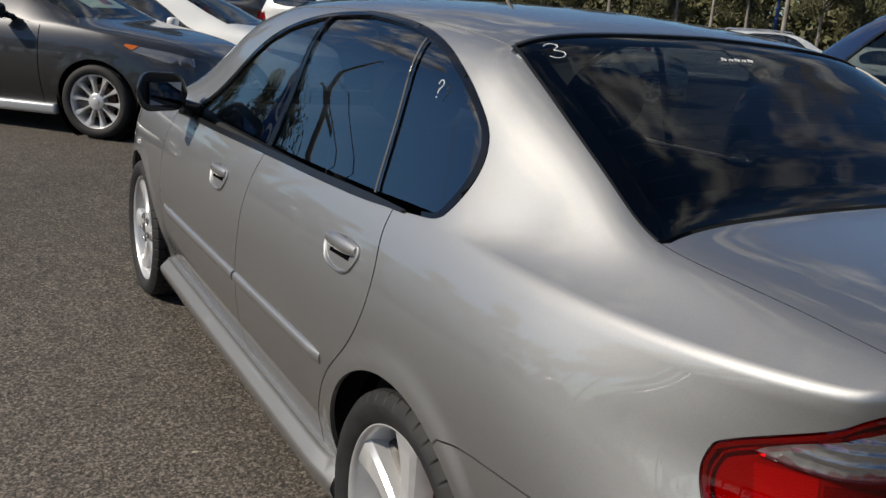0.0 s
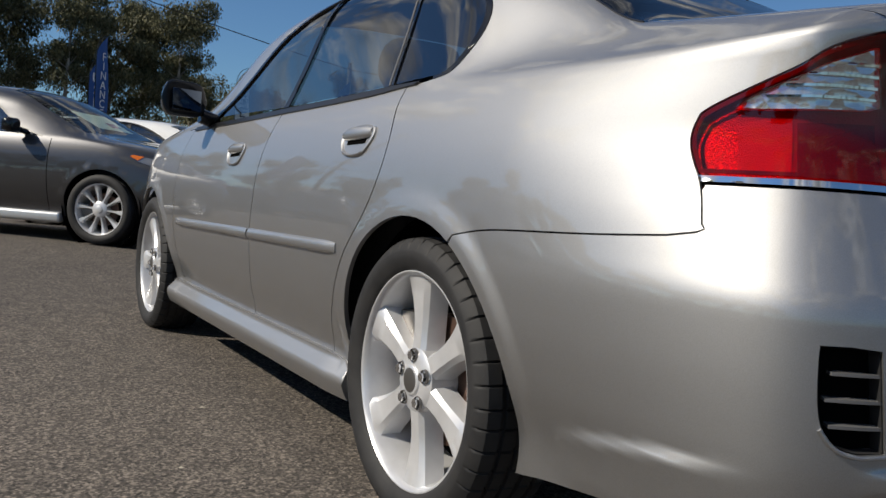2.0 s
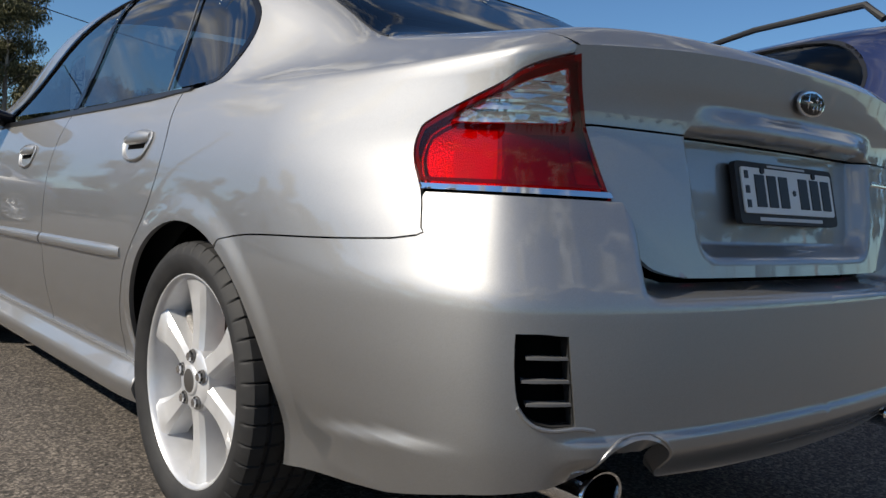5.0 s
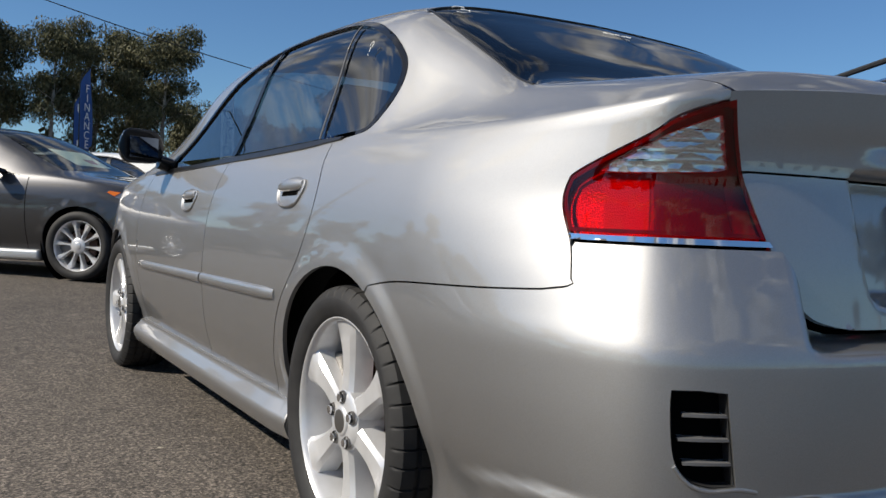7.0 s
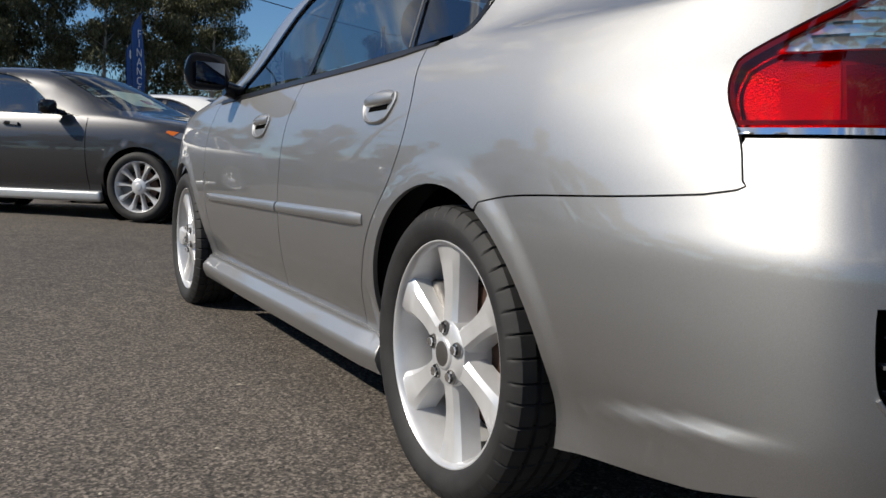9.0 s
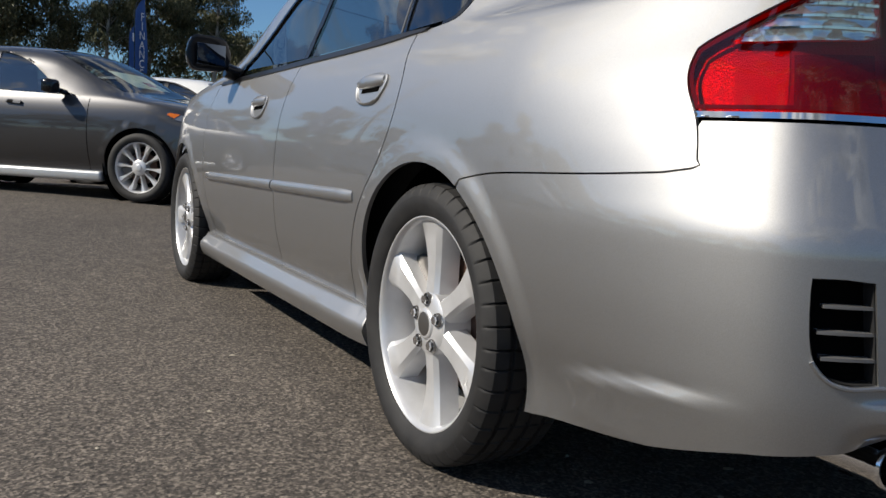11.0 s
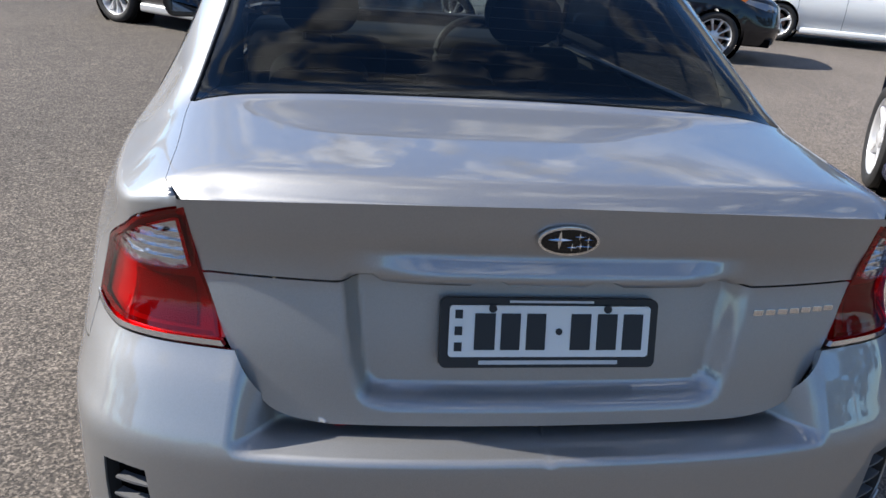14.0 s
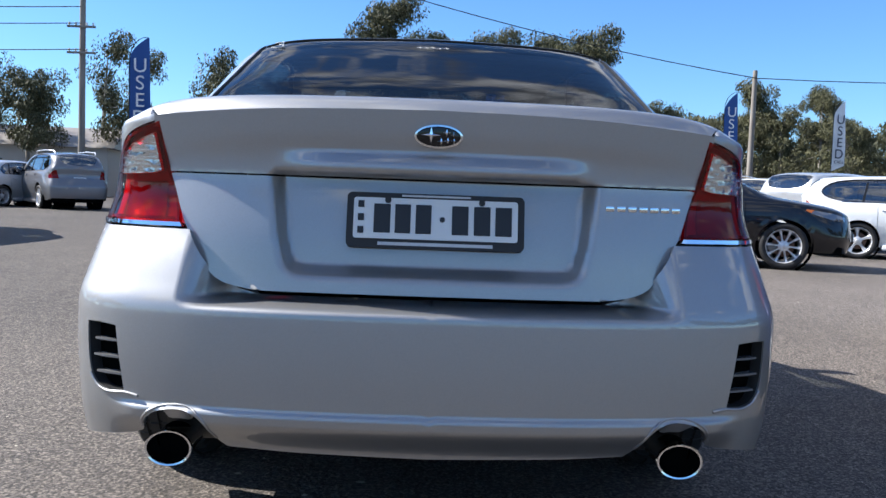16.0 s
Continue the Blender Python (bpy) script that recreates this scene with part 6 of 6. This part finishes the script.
for lo, hi, n in ((-12.0, 12.0, 60),):
    edge = [-900, -60, -25] + list(np.linspace(lo, hi, n)) + [25, 60, 900]
    grid = [[bm.verts.new((x - 1.4, y + 7.8, swell(x - 1.4, y + 7.8))) for y in edge] for x in edge]
    for p, q in zip(grid, grid[1:]):
        for i in range(len(edge) - 1):
            bm.faces.new((p[i], q[i], q[i + 1], p[i + 1]))
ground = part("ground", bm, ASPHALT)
tagged(ground, "dark grey coarse asphalt car yard", "ground", kind="structure")

# loose pale chips and dry leaves lying on the asphalt
CHIP = material("pale dry leaf litter", (0.42, 0.38, 0.30), 0.8)
rng = random.Random(5)
bm = bmesh.new()
spots = [(-0.50, -0.10), (-0.55, -0.25), (-0.33, -0.42), (-0.18, -0.30), (-1.66, 1.07), (-1.5, 0.3)] + [(rng.uniform(-6, 4), rng.uniform(-3, 9)) for _ in range(70)]
for x, y in spots:
    r, t = rng.uniform(0.006, 0.016), rng.uniform(0, 6.28)
    c = bm.verts.new((x, y, 0.006))
    loop = [bm.verts.new((x + r * math.cos(t + q) * rng.uniform(0.5, 1.3), y + r * math.sin(t + q) * rng.uniform(0.4, 0.9), 0.002)) for q in np.linspace(0, 6.28, 7)[:-1]]
    for i in range(6):
        bm.faces.new((loop[i], loop[(i + 1) % 6], c))
litter = part("leaf_litter", bm, CHIP)
tagged(litter, "pale dry leaf scraps scattered on the asphalt", "litter", kind="stuff")

# ---- trees ----
BARK = material("pale gum bark", (0.26, 0.23, 0.19), 0.85)
grain(BARK, 3.0, (0.14, 0.12, 0.10), (0.38, 0.35, 0.30), 6.0, stretch=(1, 1, 0.25))
LEAF = material("gum leaves", (0.06, 0.085, 0.035), 0.55, 0.0, Specular_IOR_Level=0.2)
geo = node(LEAF, "ShaderNodeNewGeometry")
lr = LEAF.node_tree.nodes.new("ShaderNodeValToRGB")
lr.color_ramp.elements[0].color, lr.color_ramp.elements[1].color = (0.032, 0.036, 0.016, 1), (0.150, 0.142, 0.072, 1)
LEAF.node_tree.links.new(geo.outputs["Random Per Island"], lr.inputs["Fac"])
LEAF.node_tree.links.new(lr.outputs["Color"], LEAF.node_tree.nodes["Principled BSDF"].inputs["Base Color"])


def tree(seed, height, spread, cards, sparse=1.0, leaf=1.0):
    """A tall gum: leaning trunk, limbs, and hanging clumps of narrow leaves with gaps between them."""
    g = random.Random(seed)
    t = thing("gum_tree", "tall gum tree with pale trunk and drooping grey-green leaves", "tree", "trees behind the yard")
    lean = Vector((g.uniform(-0.6, 0.6), g.uniform(-0.6, 0.6), 0))
    spine = [Vector((0, 0, -0.1)) + lean * (u * u) + Vector((0, 0, height * 0.86 * u)) for u in np.linspace(0, 1, 9)]
    bm = rod(spine, 0.20, 9, taper=0.04)
    clumps = []
    for k in range(int(17 * sparse) + 5):
        u = g.uniform(0.30, 1.0) ** 0.8
        root = Vector((0, 0, 0)) + lean * (u * u) + Vector((0, 0, height * 0.86 * u))
        ang, reach = g.uniform(0, 6.28), spread * g.uniform(0.45, 1.0) * (1.15 - 0.55 * u)
        tip = root + Vector((math.cos(ang) * reach, math.sin(ang) * reach, height * g.uniform(0.04, 0.16)))
        mid = (root + tip) / 2 + Vector((0, 0, 0.3))
        rod([root, mid, tip], 0.06 * (1.2 - u), 6, bm, 0.015)
        clumps += [(tip, g.uniform(0.55, 1.0)), (mid + Vector((g.uniform(-0.4, 0.4), g.uniform(-0.4, 0.4), 0.3)), g.uniform(0.5, 0.9))]
    clumps.append((spine[-1] + Vector((0, 0, 0.5)), 1.1))
    part("trunk", bm, BARK, t)
    verts, faces = [], []
    for _ in range(cards):
        c, r = g.choice(clumps)
        d = Vector((g.gauss(0, 1), g.gauss(0, 1), g.gauss(0, 0.75)))
        d = d.normalized() * r * g.uniform(0.25, 1.0) ** 0.6
        p = c + d
        ax = Vector((g.gauss(0, 0.6), g.gauss(0, 0.6), -1)).normalized()
        sd = ax.cross(Vector((g.gauss(0, 1), g.gauss(0, 1), g.gauss(0, 0.3)))).normalized()
        ln, wd = g.uniform(0.16, 0.34) * leaf, g.uniform(0.03, 0.06) * leaf
        n = len(verts)
        verts += [p, p + ax * ln * 0.5 + sd * wd, p + ax * ln, p + ax * ln * 0.5 - sd * wd]
        faces.append((n, n + 1, n + 2, n + 3))
    me = as_mesh("crown", verts, faces, LEAF, smooth=False)
    under(new("crown", me), t)
    return t


kinds = [tree(1, 11.5, 3.0, 18000, 1.0, 0.8), tree(2, 10.0, 3.4, 18000, 1.0, 0.8), tree(3, 12.5, 2.6, 16000, 1.0, 0.8), tree(4, 8.0, 3.0, 16000, 1.0, 0.8), tree(5, 9.5, 2.2, 5600, 0.5, 0.85), tree(6, 11.0, 3.2, 3600, 1.0, 1.8), tree(7, 9.0, 3.0, 3200, 0.9, 1.8)]
first = {}
rng = random.Random(11)


def plant(kind, x, y, turn, k=1.0):
    m = pose(x, y, 0, 0, 0, turn) @ Matrix.Diagonal((k, k, k, 1))
    if kind not in first:
        first[kind] = True
        kinds[kind].matrix_world = m
        return
    c = copy_thing(kinds[kind], pose(x, y, 0, 0, 0, turn))
    c.scale = (k, k, k)


# the line of tall gums ahead, thinning to the left
for x, y, kd, k in ((1.0, 47, 0, 0.86), (3.4, 44, 2, 0.80), (5.6, 46, 1, 0.98), (7.8, 49, 0, 0.9), (8.9, 45, 2, 0.84), (11.5, 52, 3, 0.9), (12.6, 44, 3, 0.72), (15.2, 50, 4, 0.72), (-2.2, 46, 3, 1.12), (-0.6, 50, 2, 0.86), (-1.5, 45, 0, 1.0), (-4.2, 48, 1, 0.8),
                    (-5.0, 52, 4, 0.9), (-8.0, 50, 1, 0.80), (-10.5, 47, 3, 0.9), (-13.0, 50, 4, 0.95), (-16.0, 46, 4, 0.85), (-19.0, 49, 4, 1.0), (-22.0, 46, 3, 0.85), (-25.5, 50, 4, 0.9), (-29.0, 48, 3, 0.8)):
    plant(kd, x, y, rng.uniform(0, 360), k)
for k in range(26):
    az = radians(16 + 2.1 * k)
    r = rng.uniform(46, 60)
    plant(rng.choice((0, 4, 2, 4, 3, 1, 4)), -1 + r * math.sin(az), -2 + r * math.cos(az), rng.uniform(0, 360), rng.uniform(0.56, 0.76))
for k in range(24):
    az = radians(14 + 2.4 * k)
    r = rng.uniform(62, 72)
    plant(rng.choice((5, 6, 5)), -1 + r * math.sin(az), -2 + r * math.cos(az), rng.uniform(0, 360), rng.uniform(0.62, 0.85))
# trees round the rest of the yard, seen in the paint and glass
for k in range(60):
    az = radians(-36 - 4.0 * k)
    behind = 120 < -math.degrees(az) < 225
    r = rng.uniform(48, 62) if behind else rng.uniform(34, 48)
    plant(rng.choice((5, 6)), r * math.sin(az), r * math.cos(az), rng.uniform(0, 360), rng.uniform(0.28, 0.42) if behind else rng.uniform(0.7, 1.0))

# low scrub closing the gaps under the far trees
g = random.Random(21)
verts, faces = [], []
for _ in range(26000):
    az, r = radians(g.uniform(-40, 75)), g.uniform(56, 66)
    hgt = 1.3 + 1.6 * (0.5 + 0.5 * math.sin(az * 23) * math.sin(az * 7 + 1)) + (2.2 if az > 0.02 else 0.0)
    p = Vector((r * math.sin(az), r * math.cos(az), hgt * g.random() ** 0.8))
    ax, sd = Vector((g.gauss(0, 1), g.gauss(0, 1), g.gauss(0, 1))).normalized(), Vector((g.gauss(0, 1), g.gauss(0, 1), g.gauss(0, 1))).normalized()
    ln, wd = g.uniform(0.3, 0.7), g.uniform(0.15, 0.3)
    n = len(verts)
    verts += [p, p + ax * ln * 0.5 + sd * wd, p + ax * ln, p + ax * ln * 0.5 - sd * wd]
    faces.append((n, n + 1, n + 2, n + 3))
for _ in range(16000):
    az, r = radians(g.uniform(4, 82)), g.uniform(70, 80)
    hgt = 4.0 + 1.6 * math.sin(az * 31) * math.sin(az * 11 + 2)
    p = Vector((r * math.sin(az), r * math.cos(az), hgt * g.random() ** 0.85))
    ax, sd = Vector((g.gauss(0, 1), g.gauss(0, 1), g.gauss(0, 1))).normalized(), Vector((g.gauss(0, 1), g.gauss(0, 1), g.gauss(0, 1))).normalized()
    ln, wd = g.uniform(0.7, 1.3), g.uniform(0.3, 0.55)
    n = len(verts)
    verts += [p, p + ax * ln * 0.5 + sd * wd, p + ax * ln, p + ax * ln * 0.5 - sd * wd]
    faces.append((n, n + 1, n + 2, n + 3))
scrub = new("scrub", as_mesh("scrub", verts, faces, LEAF, smooth=False))
tagged(scrub, "low dark scrub under the far trees", "shrub", kind="stuff")

# ---- feather flags, poles, wires, sign ----
FLAG_BLUE = material("blue flag cloth", (0.02, 0.075, 0.26), 0.7)
FLAG_WHITE = material("white flag cloth", (0.72, 0.72, 0.72), 0.7)
FLAG_DARK = material("dark flag lettering", (0.03, 0.035, 0.06), 0.7)
for fm in (FLAG_BLUE, FLAG_WHITE):
    bump(fm, 4.0, 0.3, 0.03)


def feather_flag(word, foot, blue, x, y, turn, height=4.9):
    """A tall blade flag on a bent pole with a word down its length."""
    f = thing("feather_flag", ("blue" if blue else "white") + " feather flag reading " + (word + " " + foot).strip() + " on a bent pole", "flag", "feather flags", pose(x, y, 0, 0, 0, turn))
    base = 2.25
    pole = [(0, 0, 0), (0, 0, 1.6), (0, 0, 3.2), (0, 0, height - 0.62), (0.09, 0, height - 0.22), (0.30, 0, height - 0.02), (0.44, 0, height)]
    part("flag_pole", rod(curve(pole, 4), 0.018, 8, taper=0.008), GLOSS, f)
    bm, n = bmesh.new(), 32
    rows = []
    for k in range(n + 1):
        u = k / n
        z = base + (height - base) * u
        lead = 0.0 if u < 0.74 else 0.44 * ((u - 0.74) / 0.26) ** 2
        tail = 0.54 - 0.08 * u
        rows.append([bm.verts.new((lead + (tail - lead) * q, 0.04 * math.sin(5 * u + 3 * q) * q, z + 0.22 * q * max(0.0, 0.12 - u) / 0.12)) for q in (0, 0.25, 0.5, 0.75, 1.0)])
    for p, q in zip(rows, rows[1:]):
        for i in range(4):
            bm.faces.new((p[i], p[i + 1], q[i + 1], q[i]))
    sheet = part("flag_cloth", bm, FLAG_BLUE if blue else FLAG_WHITE, f)
    for s_, yy in ((1, -0.012), (-1, 0.014)):
        step, size = ((0.265, 0.33) if len(word) > 4 else (0.43, 0.50))
        for i, ch in enumerate(word):
            ob = new("letter", lettering(ch, size, FLAG_WHITE if blue else FLAG_DARK, 0.002))
            z = height - (0.62 if len(word) > 4 else 0.72) - step * i
            ob.matrix_basis = Matrix.Translation((0.26, yy - 0.035 * s_ + 0.0, z)) @ Matrix.Rotation(math.pi / 2, 4, "X") @ (Matrix() if s_ > 0 else Matrix.Rotation(math.pi, 4, "Y"))
            under(ob, sheet)
        if foot:
            ob = new("letter", lettering(foot, 0.16, FLAG_WHITE if blue else FLAG_DARK, 0.002))
            ob.matrix_basis = Matrix.Translation((0.28, yy - 0.03 * s_, height - 2.30)) @ Matrix.Rotation(math.pi / 2, 4, "X") @ (Matrix() if s_ > 0 else Matrix.Rotation(math.pi, 4, "Y"))
            under(ob, sheet)
    return f


feather_flag("FINANCE", "", True, 2.0, 24.5, 42, 4.7)
feather_flag("USED", "CARS", False, 7.2, 28.4, 0)
feather_flag("USED", "CARS", True, 10.9, 28.0, 0)
feather_flag("USED", "CARS", False, 15.4, 29.0, 8)
feather_flag("USED", "CARS", True, -7.35, 19.0, 10, 4.5)
feather_flag("USED", "CARS", False, -3.4, 30.0, 0)
feather_flag("USED", "CARS", True, 2.8, 31.5, 0)

TIMBER = material("grey timber pole", (0.24, 0.21, 0.17), 0.9)
grain(TIMBER, 6.0, (0.15, 0.13, 0.11), (0.32, 0.29, 0.25), 6.0, stretch=(1, 1, 0.1))
WIRE = material("black cable", (0.01, 0.01, 0.01), 0.6)


def power_pole(x, y, h, arms=()):
    p = thing("power_pole", "weathered timber power pole with cross arms" if arms else "plain weathered timber pole behind the yard", "pole", "power poles", pose(x, y, 0))
    part("mast", rod([(0, 0, -0.2), (0, 0, h / 2), (0, 0, h)], 0.17, 12, taper=0.11), TIMBER, p)
    for z in arms:
        part("cross_arm", box(1.3, 0.10, 0.10, Matrix.Translation((0, -0.16, z))), TIMBER, p, bevel=0.01)
        for dx in (-0.55, -0.25, 0.25, 0.55):
            part("insulator", tube(0.045, 0.14, Matrix.Translation((dx, -0.16, z + 0.12)), n=10), PLATE_WHITE, p, bevel=0.01)
    return p


power_pole(-15.9, 38.0, 15.0, (14.5, 8.0, 6.8))
power_pole(16.6, 40.0, 7.6)
power_pole(25.6, 39.5, 10.5)
power_pole(-48.0, 36.0, 15.0, (14.5, 8.0, 6.8))


def cable(p, q, sag, r=0.022):
    p, q = Vector(p), Vector(q)
    pts = [p.lerp(q, u) - Vector((0, 0, sag * 4 * u * (1 - u))) for u in np.linspace(0, 1, 15)]
    w = part("overhead_cable", rod(pts, r, 6), WIRE)
    tagged(w, "black overhead power cable between poles", "cable", "overhead cables")


cable((-15.9, 37.8, 14.5), (16.6, 39.8, 7.2), 0.9)
cable((16.6, 39.8, 7.2), (60.0, 44.0, 12.0), 1.2)
for z in (8.9, 8.15, 6.95):
    cable((-48.0, 36.0, z), (-15.9, 37.8, z), 0.5)

sign = thing("yard_sign", "blue and red rectangular shop sign on a blue post", "sign", "", pose(39.5, 33.0, 0, 0, 0, -45))
part("sign_post", rod([(0, 0, 0), (0, 0, 7.2)], 0.10, 10), FLAG_BLUE, sign)
part("sign_board", box(2.6, 0.18, 0.85, Matrix.Translation((0.9, 0, 6.85))), FLAG_BLUE, sign, "blue sign board", bevel=0.03)
part("sign_mark", box(1.7, 0.03, 0.24, Matrix.Translation((0.75, -0.11, 6.87))), FLAG_WHITE, sign, smooth=False)
part("sign_flash", box(0.22, 0.03, 0.42, Matrix.Translation((1.9, -0.11, 6.87)) @ Matrix.Rotation(0.4, 4, "Y")), RED_PAINT, sign, smooth=False)
part("sign_panel", box(1.7, 0.16, 0.95, Matrix.Translation((0.9, 0, 5.85))), RED_PAINT, sign, "red sign panel", bevel=0.03)
for z, w in ((6.1, 0.9), (5.85, 1.2), (5.6, 1.0)):
    part("sign_mark", box(w, 0.03, 0.12, Matrix.Translation((0.9, -0.10, z))), FLAG_WHITE, sign, smooth=False)

# low sheds far off to the left
SHED = material("pale sheet wall", (0.45, 0.43, 0.40), 0.7)
SHED_ROOF = material("weathered tin roof", (0.30, 0.27, 0.24), 0.55, 0.3)
bump(SHED_ROOF, 30.0, 0.2, 0.02)
for x, y, sx, sy, h in ((-25, 50, 13, 7, 2.8), (-6, 55, 12, 6, 2.6), (-40, 46, 12, 8, 3.0)):
    s_ = thing("shed", "low pale shed with a shallow tin roof", "building", "far sheds", pose(x, y, 0, 0, 0, 8))
    part("wall", box(sx, sy, h, Matrix.Translation((0, 0, h / 2))), SHED, s_, smooth=False)
    bm = bmesh.new()
    v = [bm.verts.new(c) for c in ((-sx / 2 - 0.4, -sy / 2 - 0.4, h - 0.02), (sx / 2 + 0.4, -sy / 2 - 0.4, h - 0.02), (sx / 2 + 0.4, sy / 2 + 0.4, h - 0.02), (-sx / 2 - 0.4, sy / 2 + 0.4, h - 0.02), (-sx / 2 - 0.4, 0, h + 1.3), (sx / 2 + 0.4, 0, h + 1.3))]
    for f_ in ((0, 1, 5, 4), (2, 3, 4, 5), (0, 4, 3), (1, 2, 5), (0, 3, 2, 1)):
        bm.faces.new([v[i] for i in f_])
    part("roof", bm, SHED_ROOF, s_, smooth=False)
    for dx in (-sx * 0.3, 0.0, sx * 0.3):
        part("window", box(1.6, 0.08, 1.0, Matrix.Translation((dx, -sy / 2 - 0.02, 1.5))), GLOSS, s_, smooth=False)
